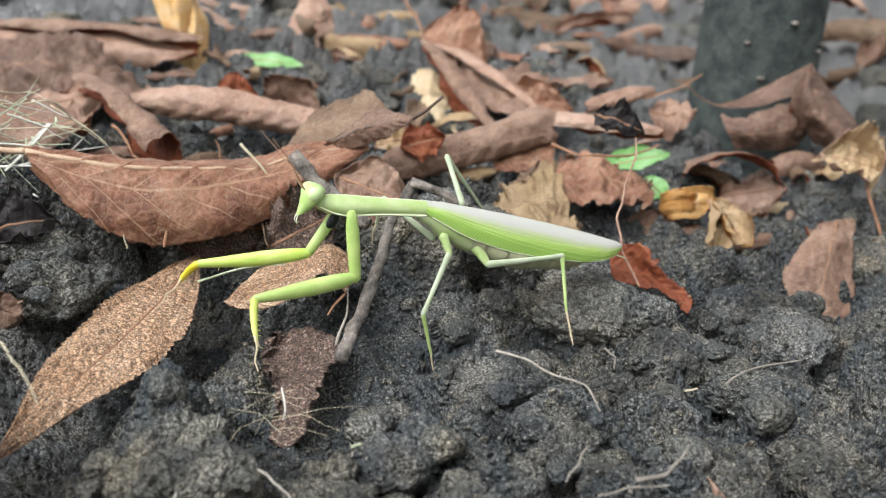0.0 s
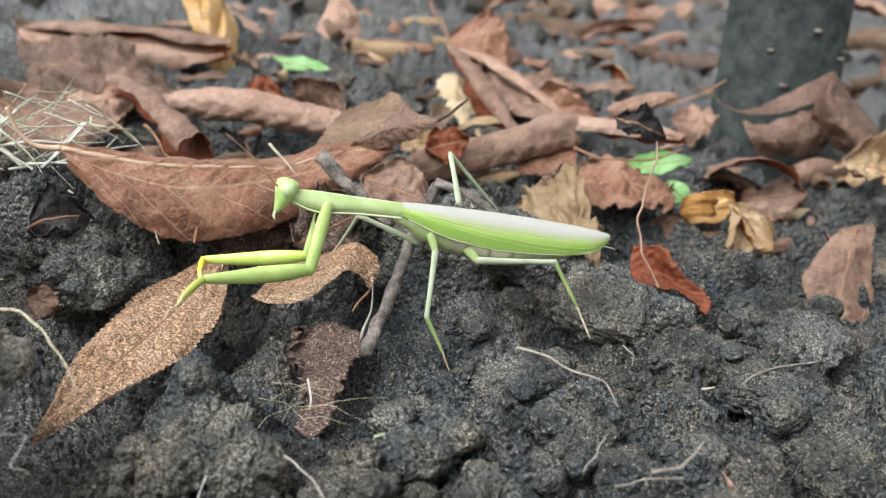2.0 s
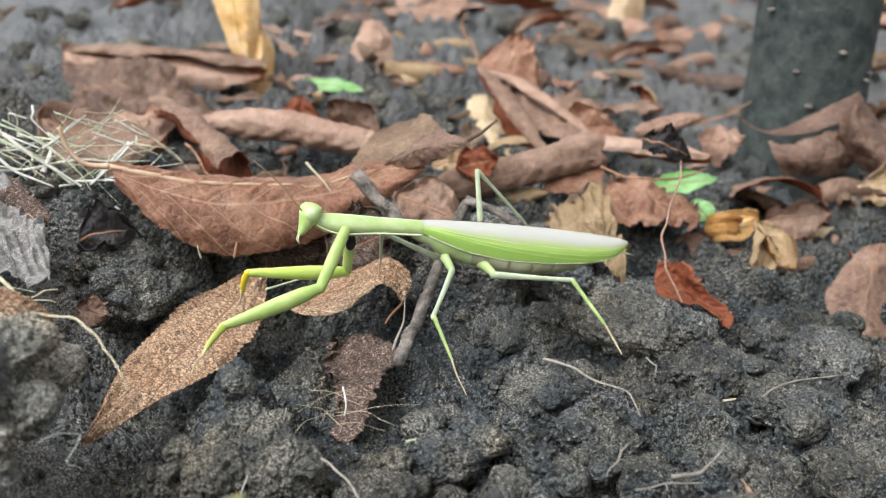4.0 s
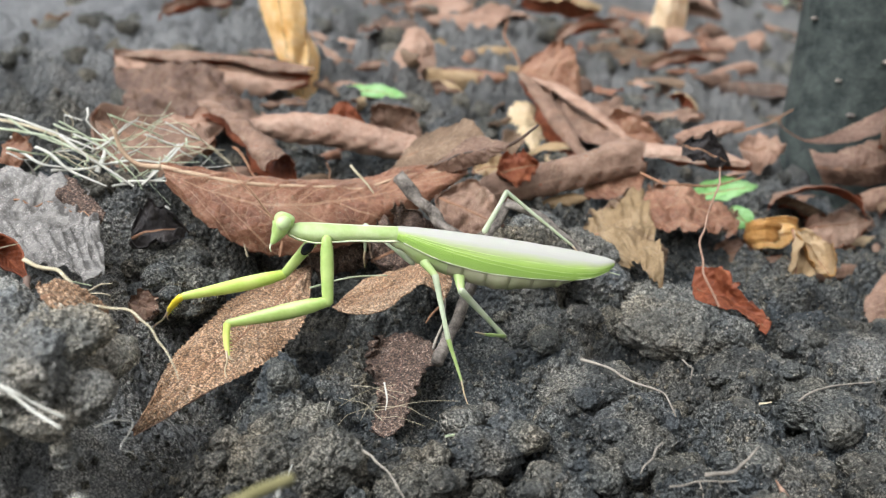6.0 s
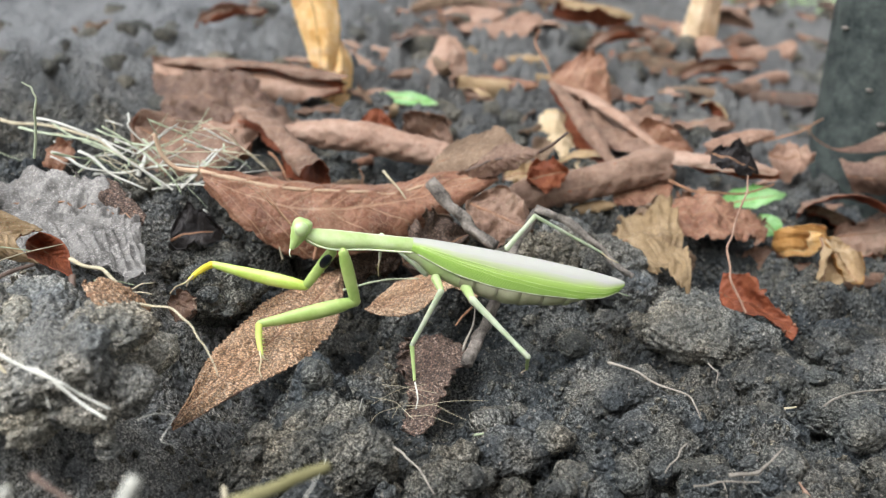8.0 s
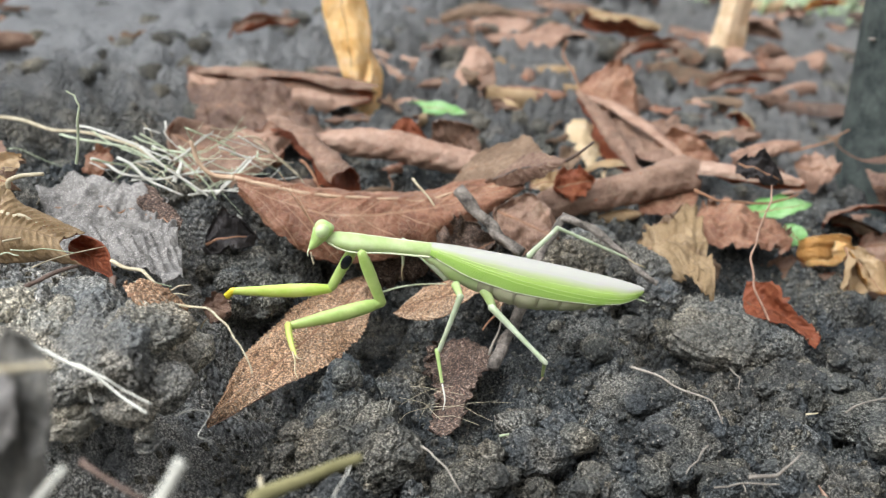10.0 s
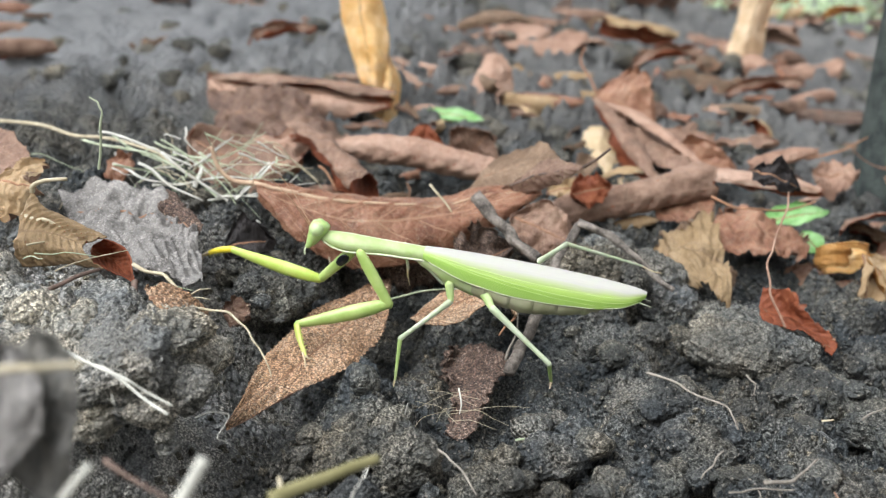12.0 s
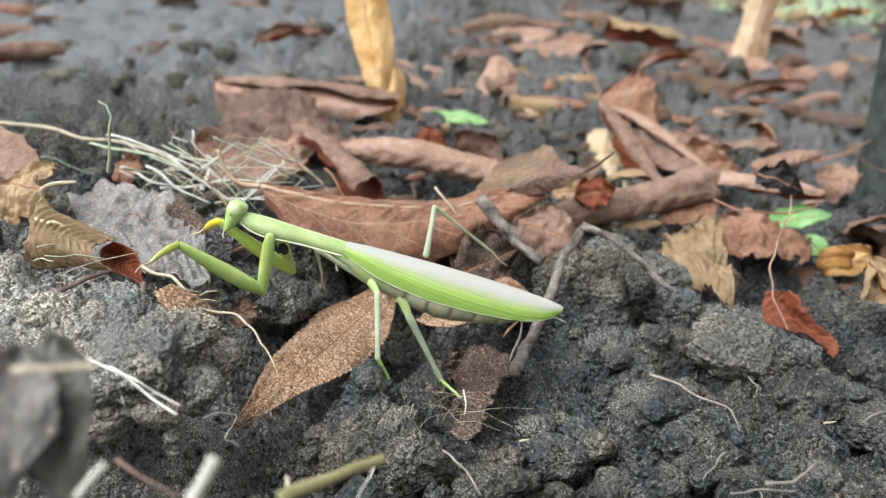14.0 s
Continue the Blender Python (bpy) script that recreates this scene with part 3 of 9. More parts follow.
def balls(x, y, size, k, fill=0.85):
    """Crumbs heaped beside one another: the upper hull of round grains of many sizes, height as a share of size."""
    u, v = x / size, y / size
    u, v = u + 0.4 * value_noise(u * 2.3, v * 2.3, k + 5), v + 0.4 * value_noise(u * 2.3 + 7, v * 2.3, k + 6)
    iu, iv = np.floor(u), np.floor(v)
    top = np.zeros(u.shape)
    for du in (-1, 0, 1):
        for dv in (-1, 0, 1):
            cu, cv = iu + du, iv + dv
            r = (0.34 + 0.46 * hash01(cu, cv, k + 2)) * (hash01(cu, cv, k + 3) < fill)
            d2 = (cu + 0.1 + 0.8 * hash01(cu, cv, k) - u) ** 2 + (cv + 0.1 + 0.8 * hash01(cu, cv, k + 1) - v) ** 2
            top = np.maximum(top, np.sqrt(np.maximum(0, r * r - d2)))
    return top


def base_height(x, y):
    """The lie of the land: a slight fall to one side and a raised clump near the lens."""
    h = -0.006 - 0.10 * np.clip(x, -0.16, 0.16)
    h = h + 0.017 * np.exp(-(((x + 0.108) / 0.043) ** 4 + ((y - 0.127) / 0.028) ** 4))
    h = h + 0.006 * np.exp(-(((x + 0.125) / 0.042) ** 4 + ((y - 0.185) / 0.050) ** 4))
    return h + 0.036 * np.exp(-(((x + 0.050) / 0.045) ** 4 + ((y - 0.035) / 0.027) ** 4))


# hollows under the leaves that bridge the clods: a line, its reach and its depth
HOLLOWS = ((-0.012, 0.166, 0.002, 0.184, 0.011, 0.004), (0.027, 0.188, 0.033, 0.186, 0.011, 0.004), (-0.036, 0.160, -0.022, 0.166, 0.009, 0.003), (-0.150, 0.355, -0.105, 0.325, 0.030, 0.008), (-0.125, 0.185, -0.086, 0.158, 0.024, 0.003), (-0.114, 0.147, -0.087, 0.138, 0.012, 0.008), (-0.074, 0.104, -0.051, 0.207, 0.014, 0.017), (-0.040, 0.180, -0.018, 0.196, 0.013, 0.009), (-0.023, 0.176, -0.0225, 0.140, 0.009, 0.005))


def ground_height(x, y):
    far = np.clip((np.hypot(x, y - 0.2) - 0.30) / 0.5, 0, 1)
    a = (1 - 0.12 * far)
    h = base_height(x, y)
    for x0, y0, x1, y1, r, d in HOLLOWS:
        f = np.clip(((x - x0) * (x1 - x0) + (y - y0) * (y1 - y0)) / ((x1 - x0) ** 2 + (y1 - y0) ** 2), 0, 1)
        near = np.exp(-(np.hypot(x - x0 - f * (x1 - x0), y - y0 - f * (y1 - y0)) / r) ** 4)
        h, a = h - d * near, a * (1 - 0.6 * near)
    h = h + a * 0.010 * np.clip((y - 0.3) / 0.1, 0, 1) * (lumps(x + 2, y + 1, 0.045, 21) - 0.45)
    h = h + a * (0.0105 * (lumps(x, y, 0.028, 3) - 0.45) + 0.0048 * (lumps(x + 4, y, 0.0125, 5) - 0.45) + 0.0080 * (balls(x, y, 0.021, 41) - 0.35))
    h = h + a * (0.0068 * (balls(x + 2, y, 0.0098, 43) - 0.35) + 0.0042 * (balls(x, y + 3, 0.0050, 45) - 0.35))
    h = h + a * (0.0023 * (balls(x + 5, y, 0.0027, 47) - 0.35) + 0.0009 * (balls(x, y + 8, 0.0014, 49) - 0.35))
    h = h + a * 0.0008 * value_noise(x * 900, y * 900, 31) + 0.012 * value_noise(x * 5, y * 5, 17) * np.clip((y - 0.25) / 0.2, 0, 1)
    return h


def ground_at(x, y):
    return float(ground_height(np.array([x]), np.array([y]))[0])


def build_ground():
    def lines(lo, hi, step, out_lo, out_hi, grow, back):
        c = list(np.arange(lo, hi, step))
        a, s = [], step
        q = lo
        while q > out_lo:
            s *= back
            q -= s
            a.append(q)
        b, s, q = [], step, c[-1]
        while q < out_hi:
            s *= grow
            q += s
            b.append(q)
        return np.array(a[::-1] + c + b)
    xs = lines(-0.15, 0.125, 0.00045, -40, 40, 1.04, 1.04)
    ys = lines(0.085, 0.27, 0.00045, -20, 60, 1.022, 1.10)
    gx, gy = np.meshgrid(xs, ys)
    gz = ground_height(gx.ravel(), gy.ravel())
    co = np.stack([gx.ravel(), gy.ravel(), gz], 1)
    nx, ny = len(xs), len(ys)
    i = np.arange((ny - 1) * (nx - 1))
    r, c = i // (nx - 1), i % (nx - 1)
    q = np.stack([r * nx + c, r * nx + c + 1, (r + 1) * nx + c + 1, (r + 1) * nx + c], 1)
    me = bpy.data.meshes.new("ground")
    me.vertices.add(len(co))
    me.vertices.foreach_set("co", co.ravel())
    me.loops.add(q.size)
    me.loops.foreach_set("vertex_index", q.ravel())
    me.polygons.add(len(q))
    me.polygons.foreach_set("loop_start", np.arange(0, q.size, 4))
    me.polygons.foreach_set("loop_total", np.full(len(q), 4))
    me.polygons.foreach_set("use_smooth", np.ones(len(q), dtype=bool))
    me.update()
    me.validate()
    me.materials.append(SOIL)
    return tagged(new("ground", me), "dark grey crumbly garden soil with deep cracks", "soil", kind="structure")


build_ground()


def clod_mesh(seed, level=5, torn=0.0):
    """A lump of earth: broken facets, a crumbly skin."""
    bm = bmesh.new()
    bmesh.ops.create_icosphere(bm, subdivisions=level, radius=1.0)
    rng = random.Random(seed)
    o = Vector((rng.uniform(-9, 9), rng.uniform(-9, 9), rng.uniform(-9, 9)))
    cuts = [(Vector((rng.gauss(0, 1), rng.gauss(0, 1), rng.gauss(0, 0.8))).normalized(), rng.uniform(0.55, 0.85)) for _ in range(9)]
    for v in bm.verts:
        p = v.co.copy()
        for n, d in cuts:
            over = p.dot(n) - d
            if over > 0:
                p -= n * over * 0.7
        n = v.co
        r = 0.13 * noise.noise(n * 1.6 + o) + 0.07 * noise.noise(n * 3.7 + o) - 0.26
        for f, a in ((2.6, 0.27), (5.5, 0.21), (11.0, 0.14), (23.0, 0.085)):
            d = noise.voronoi(n * f + o)[0][0]
            r += a * math.sqrt(max(0.0, 1 - (d / 0.85) ** 2))
        r += 0.02 * noise.noise(n * 40 + o)
        if torn:
            q = Vector((n.x, n.y, n.z * 2.2))
            r += torn * (0.5 - abs(noise.noise(q * 5 + o)) * 2 + 0.7 * (0.4 - abs(noise.noise(q * 11 + o)) * 2) + 0.5 * (0.4 - abs(noise.noise(n * 24 + o)) * 2) + 0.35 * noise.noise(n * 50 + o))
        v.co = p * (1 + r)
    for axis in range(3):
        far = max(abs(v.co[axis]) for v in bm.verts)
        for v in bm.verts:
            v.co[axis] *= 1.06 / far
    me = bpy.data.meshes.new("soil_clod")
    bm.to_mesh(me)
    bm.free()
    me.polygons.foreach_set("use_smooth", [True] * len(me.polygons))
    return me


CLODS = [clod_mesh(40 + k, 5, 0.035) for k in range(6)]
CLODS_PALE = [clod_mesh(81, 6, 0.06), clod_mesh(82, 5, 0.06)]
SMALL = [clod_mesh(60 + k, 3) for k in range(6)]
SMALL_PALE = [c.copy() for c in SMALL[:4]]
CLODS_LIT = [c.copy() for c in CLODS[:4]]
for c in CLODS + SMALL:
    c.materials.append(CLOD)
for c in CLODS_PALE + SMALL_PALE:
    c.materials.append(CLOD_PALE)
for c in CLODS_LIT:
    c.materials.append(CLOD_LIT)
clod_rng = random.Random(5)


def clod(centre, sx, sy, sz, turn=0.0, pale=False, label="grey crumbly clod of earth half sunk in the soil"):
    ob = new("soil_clod", clod_rng.choice((CLODS_PALE if sx > 0.0125 else SMALL_PALE) if pale else SMALL if sx < 0.0125 or centre[1] > 0.38 else CLODS))
    ob.matrix_world = Matrix.Translation(centre) @ Matrix.Rotation(turn, 4, "Z") @ Matrix.Rotation(clod_rng.uniform(-0.3, 0.3), 4, "X") @ Matrix.Diagonal((sx / 2, sy / 2, sz / 2, 1))
    return tagged(ob, label, "clod of earth", "clods of earth")



# ---- the mantis ----
def waxy(name, low, high, rough=0.38, scale=220, sss=0.12, coat=0.0, pale=None):
    m, nt, p, tc = start(name, rough, 0.5)
    pos = tc.outputs["Object"]
    a = noise_node(nt, pos, scale, 4, 0.55)
    col = ramp(nt, a, ((0.35, low), (0.65, high)))
    b = noise_node(nt, pos, scale * 7, 3, 0.6)
    nt.links.new(col, p.inputs["Base Color"])
    p.inputs["Subsurface Weight"].default_value = sss
    p.inputs["Subsurface Radius"].default_value = (0.4, 0.8, 0.2)
    p.inputs["Subsurface Scale"].default_value = 0.0012
    p.inputs["Coat Weight"].default_value = coat
    p.inputs["Coat Roughness"].default_value = 0.35
    bump(nt, p, calc(nt, "ADD", b, a), 0.4, 0.0002)
    return m


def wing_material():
    """Leathery green tegmen, sky glare along the back painted into the colour, with a close net of cross veins on the
    side field.
    """
    m, nt, p, tc = start("green_tegmen", 0.55, 0.25)
    sep = nt.nodes.new("ShaderNodeSeparateXYZ")
    nt.links.new(tc.outputs["UV"], sep.inputs[0])
    u, v = sep.outputs[0], sep.outputs[1]
    pos = tc.outputs["Object"]
    n = noise_node(nt, pos, 160, 4, 0.6)
    streak = nt.nodes.new("ShaderNodeMapping")
    streak.inputs["Scale"].default_value = (0.12, 1.6, 1.6)
    nt.links.new(pos, streak.inputs["Vector"])
    s = noise_node(nt, streak.outputs[0], 900, 3, 0.6)
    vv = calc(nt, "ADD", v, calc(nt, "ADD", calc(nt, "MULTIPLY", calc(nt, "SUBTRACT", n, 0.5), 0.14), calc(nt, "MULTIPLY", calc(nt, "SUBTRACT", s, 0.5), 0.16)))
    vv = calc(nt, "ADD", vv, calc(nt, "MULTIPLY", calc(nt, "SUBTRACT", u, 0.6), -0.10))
    # painted glare: whitish over the back, fading into the green of the flank
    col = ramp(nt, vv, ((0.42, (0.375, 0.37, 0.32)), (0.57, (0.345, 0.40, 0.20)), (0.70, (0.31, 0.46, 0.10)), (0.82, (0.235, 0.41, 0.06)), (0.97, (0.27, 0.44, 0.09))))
    w = nt.nodes.new("ShaderNodeTexWave")
    w.bands_direction = "X"
    mp = nt.nodes.new("ShaderNodeMapping")
    mp.inputs["Rotation"].default_value = (0, 0, radians(28))
    mp.inputs["Scale"].default_value = (95, 30, 1)
    nt.links.new(tc.outputs["UV"], mp.inputs["Vector"])
    nt.links.new(mp.outputs[0], w.inputs["Vector"])
    w.inputs["Scale"].default_value, w.inputs["Distortion"].default_value = 0.5, 1.0
    low = calc(nt, "MULTIPLY", calc(nt, "GREATER_THAN", v, 0.62), 0.35)
    col = mix(nt, calc(nt, "MULTIPLY", w.outputs["Fac"], low), col, (0.50, 0.70, 0.18))
    nt.links.new(col, p.inputs["Base Color"])
    p.inputs["Subsurface Weight"].default_value = 0.1
    p.inputs["Subsurface Radius"].default_value = (0.4, 0.8, 0.2)
    p.inputs["Subsurface Scale"].default_value = 0.001
    p.inputs["Coat Weight"].default_value = 0.0
    p.inputs["Coat Roughness"].default_value = 0.3
    bump(nt, p, calc(nt, "ADD", s, calc(nt, "MULTIPLY", w.outputs["Fac"], calc(nt, "MULTIPLY", low, 2.0))), 0.35, 0.00025)
    return m


G_BODY = waxy("mantis_green", (0.28, 0.37, 0.12), (0.40, 0.47, 0.23), 0.48, coat=0.05)
G_HEAD = waxy("mantis_head_green", (0.32, 0.46, 0.13), (0.43, 0.55, 0.23), 0.36, coat=0.2)
G_EYE = waxy("mantis_eye", (0.38, 0.50, 0.19), (0.46, 0.57, 0.28), 0.3, coat=0.15)
G_LEG = waxy("mantis_fore_leg", (0.29, 0.41, 0.10), (0.42, 0.52, 0.17), 0.36)
G_LEG_FAR = waxy("mantis_yellow_green", (0.40, 0.53, 0.08), (0.52, 0.61, 0.16), 0.36)
G_YELLOW = waxy("mantis_yellow", (0.72, 0.56, 0.03), (0.82, 0.68, 0.07), 0.4)
G_LIME = waxy("mantis_lime", (0.35, 0.40, 0.07), (0.47, 0.48, 0.12), 0.4)
G_PALE = waxy("mantis_pale_leg", (0.30, 0.345, 0.21), (0.44, 0.48, 0.34), 0.45)
G_DULL = waxy("mantis_dull_green", (0.24, 0.34, 0.10), (0.38, 0.46, 0.18), 0.45)
G_TAN = waxy("mantis_tarsus", (0.36, 0.28, 0.16), (0.56, 0.46, 0.30), 0.5)
G_LINE = waxy("mantis_pale_edge", (0.52, 0.58, 0.34), (0.62, 0.66, 0.46), 0.4)
G_VEIN = waxy("mantis_wing_vein", (0.33, 0.49, 0.11), (0.44, 0.58, 0.19), 0.4)
G_SPOT = waxy("mantis_black_spot", (0.006, 0.008, 0.012), (0.014, 0.018, 0.022), 0.25, sss=0.0)
G_BELLY = waxy("mantis_abdomen", (0.24, 0.25, 0.13), (0.40, 0.39, 0.25), 0.5, 140)
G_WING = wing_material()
ANTENNA = plain("antenna_brown", (0.26, 0.14, 0.08), (0.42, 0.26, 0.15), 400, 0.5)


def loft(sections, seg=18, power=2.0, cap=True):
    """Skin over oval sections: (x, y, z, half width, half height) along x."""
    bm = bmesh.new()
    rings = []
    for x, y, z, a, b in sections:
        ring = []
        for k in range(seg):
            w = 2 * math.pi * k / seg
            c, s = math.cos(w), math.sin(w)
            e = 2.0 / power
            ring.append(bm.verts.new((x, y + a * math.copysign(abs(c) ** e, c), z + b * math.copysign(abs(s) ** e, s))))
        rings.append(ring)
    for u, v in zip(rings, rings[1:]):
        for k in range(seg):
            bm.faces.new((u[k], v[k], v[(k + 1) % seg], u[(k + 1) % seg]))
    bm.faces.new(rings[0])
    bm.faces.new(rings[-1][::-1])
    bmesh.ops.recalc_face_normals(bm, faces=bm.faces)
    return bm


def swell(rows, n):
    """Interpolate section rows smoothly to n rows."""
    xs = np.array([r[0] for r in rows])
    t = np.linspace(0, len(rows) - 1, n)
    out = []
    for q in t:
        i = min(int(q), len(rows) - 2)
        f = q - i
        f2 = f * f * (3 - 2 * f)
        a, b = rows[i], rows[i + 1]
        out.append([a[0] + (b[0] - a[0]) * f] + [p + (r - p) * f2 for p, r in zip(a[1:], b[1:])])
    return out


MM = 0.001


def mm(rows):
    return [[v * MM for v in r] for r in rows]


def limb(name, parent, length, radii, mat, label="", flat=0.75, bow=0.0, n=14, seg=12):
    """One leg segment along +x with given radii (mm) at even steps; bow (mm) curves it down."""
    k = len(radii)
    rows = [(length * i / (k - 1), 0, bow * MM * -math.sin(math.pi * i / (k - 1)), r * MM * flat, r * MM) for i, r in enumerate(radii)]
    rows = swell(rows, n)
    r0, r1 = radii[0] * MM, radii[-1] * MM
    rows = [[-r0 * 0.7, 0, 0, r0 * 0.4 * flat, r0 * 0.4]] + rows + [[length + r1 * 0.7, 0, rows[-1][2], r1 * 0.4 * flat, r1 * 0.4]]
    return part(name, loft(rows, seg), mat, parent, label)


def spines(parent, length, rows, mat, name="spine"):
    """Small thorns under a segment: (share of length, drop, length in mm, side)."""
    for u, z, h, side in rows:
        bm = bmesh.new()
        a = Vector((length * u, side * 0.0003, z * MM))
        tube(bm, [a, a + Vector((h * 0.35 * MM, side * 0.0003, -h * MM))], 0.00013, 0.00003, 5, 2)
        part(name, bm, mat, parent)


mantis = thing("praying_mantis", "bright green praying mantis walking over crumbly soil", "mantis")

# wings, folded over the back: each a bent leathery sheet
def tegmen(side):
    n, k = 40, 18
    bm = bmesh.new()
    uvl = bm.loops.layers.uv.new("sheet")
    prof = ((0.0, 2.2, 2.2, 0.0), (0.08, 3.1, 3.7, 0.3), (0.2, 4.0, 5.6, 0.5), (0.4, 4.6, 6.9, 0.7), (0.6, 4.6, 6.7, 0.7), (0.8, 4.1, 5.7, 0.5), (0.91, 3.2, 4.2, 0.25), (0.97, 2.0, 2.6, 0.05), (1.0, 0.7, 1.1, -0.3))
    us = [p[0] for p in prof]

    def at(u, v, lift):
        w = float(np.interp(u, us, [p[1] for p in prof]))
        h = float(np.interp(u, us, [p[2] for p in prof]))
        top = float(np.interp(u, us, [p[3] for p in prof]))
        # over the back, round the shoulder, down the flank
        a = v * 1.62
        y = w * math.sin(min(a, 1.57)) ** 0.9 - max(0, v - 0.75) * 1.0
        z = top - h * (1 - math.cos(min(a, 1.57))) ** 1.15 * 0.92 - max(0, a - 1.57) * 2.0
        return Vector((-u * 47.5, side * (y + 0.02), z + lift)) * MM
    lift = 0.12 if side > 0 else 0.0
    sheets = []
    for d in (0.0, -0.12):
        sheets.append([[bm.verts.new(at(i / n, j / k, lift + d)) for j in range(k + 1)] for i in range(n + 1)])
    for s, g in enumerate(sheets):
        for i in range(n):
            for j in range(k):
                f = bm.faces.new((g[i][j], g[i + 1][j], g[i + 1][j + 1], g[i][j + 1]))
                for l, (p, q) in zip(f.loops, ((i, j), (i + 1, j), (i + 1, j + 1), (i, j + 1))):
                    l[uvl].uv = (p / n, q / k)
    for i in range(n):
        bm.faces.new((sheets[0][i][k], sheets[0][i + 1][k], sheets[1][i + 1][k], sheets[1][i][k]))
    bmesh.ops.recalc_face_normals(bm, faces=bm.faces)
    w = part("tegmen", bm, G_WING, mantis, "long green leathery folded wing with sky glare painted whitish along the back")
    for v0, v1, r, nm in ((1.0, 1.0, 0.12, "pale_edge"), (0.62, 0.86, 0.09, "main_vein"), (0.56, 0.70, 0.08, "side_vein"), (0.66, 0.97, 0.07, "side_vein")):
        bm = bmesh.new()
        pts = [at(0.03 + 0.94 * q / 14, v0 + (v1 - v0) * q / 14, lift + 0.03) for q in range(15)]
        tube(bm, pts, r * MM, r * MM * 0.6, 6, 3)
        part(nm, bm, G_LINE if nm == "pale_edge" else G_VEIN, w)
    return w


tegmen(1)
tegmen(-1)

# abdomen in overlapping rings
for k in range(7):
    a, b = -9 - k * 5.1, -9 - (k + 1) * 5.1 - 0.5
    f = [np.interp(x, [-45.5, -42, -34, -24, -15, -9], [0.9, 2.0, 3.6, 4.2, 3.8, 2.6]) for x in (a, (a + b) / 2, b)]
    zc = [np.interp(x, [-45.5, -34, -22, -9], [-2.0, -4.9, -6.3, -5.2]) for x in (a, (a + b) / 2, b)]
    rows = [(a, 0, zc[0], f[0] * 0.99, f[0] * 0.92), ((a * 0.8 + b * 0.2), 0, zc[0], f[0] * 1.03, f[0] * 0.94), ((a + b) / 2, 0, zc[1], f[1] * 1.05, f[1] * 0.97), (b, 0, zc[2], f[2] * 1.04, f[2] * 0.96)]
    part("abdomen_ring", loft(mm(swell(rows, 9)), 20), G_BELLY, mantis, "pale straw-green belly segment")
for s in (1, -1):
    bm = bmesh.new()
    tube(bm, [Vector((-43, s * 0.8, -2.0)) * MM, Vector((-46, s * 1.4, -2.4)) * MM, Vector((-49, s * 1.7, -2.7)) * MM], 0.0003, 0.00008, 6, 4)
    part("cercus", bm, G_PALE, mantis)
# wing-bearing thorax under the wing bases
part("thorax", loft(mm(swell([(2.5, 0, -1.9, 1.4, 1.3), (-1, 0, -2.8, 2.0, 1.9), (-6, 0, -4.2, 2.9, 3.1), (-12, 0, -5.2, 3.2, 3.5), (-17, 0, -5.2, 2.8, 3.0)], 16)), 18), G_BODY, mantis, "green thorax below the wing bases")

# long prothorax, widened above the fore legs, with a pale rim
pronotum = part("pronotum", loft(mm(swell([(-0.8, 0, -1.7, 1.9, 1.75), (3, 0, -1.7, 1.9, 1.75), (8, 0, -1.75, 2.0, 1.8), (13, 0, -1.85, 2.4, 2.0), (16.5, 0, -1.95, 2.65, 2.15), (19.5, 0, -1.85, 2.2, 2.0), (21.6, 0, -1.6, 1.5, 1.5), (22.5, 0, -1.5, 0.9, 0.9)], 26)), 18, 1.8), G_BODY, mantis, "long slender green prothorax with a pale rim")
for s in (1, -1):
    bm = bmesh.new()
    tube(bm, [Vector((x, s * y, z)) * MM for x, y, z in ((-0.3, 1.82, -2.5), (4, 1.85, -2.6), (9, 1.97, -2.7), (13, 2.33, -2.95), (16.5, 2.58, -3.15), (19.5, 2.15, -2.8), (21.8, 1.3, -2.1))], 0.00022, 0.00015, 6, 4)
    part("rim", bm, G_LINE, pronotum, "pale cream rim")
bm = bmesh.new()
tube(bm, [Vector((x, 0, z)) * MM for x, z in ((-0.4, -0.05), (6, 0.0), (12, 0.05), (17, 0.1), (21.5, -0.15))], 0.00016, 0.0001, 5, 4)
part("keel", bm, G_LINE, pronotum)

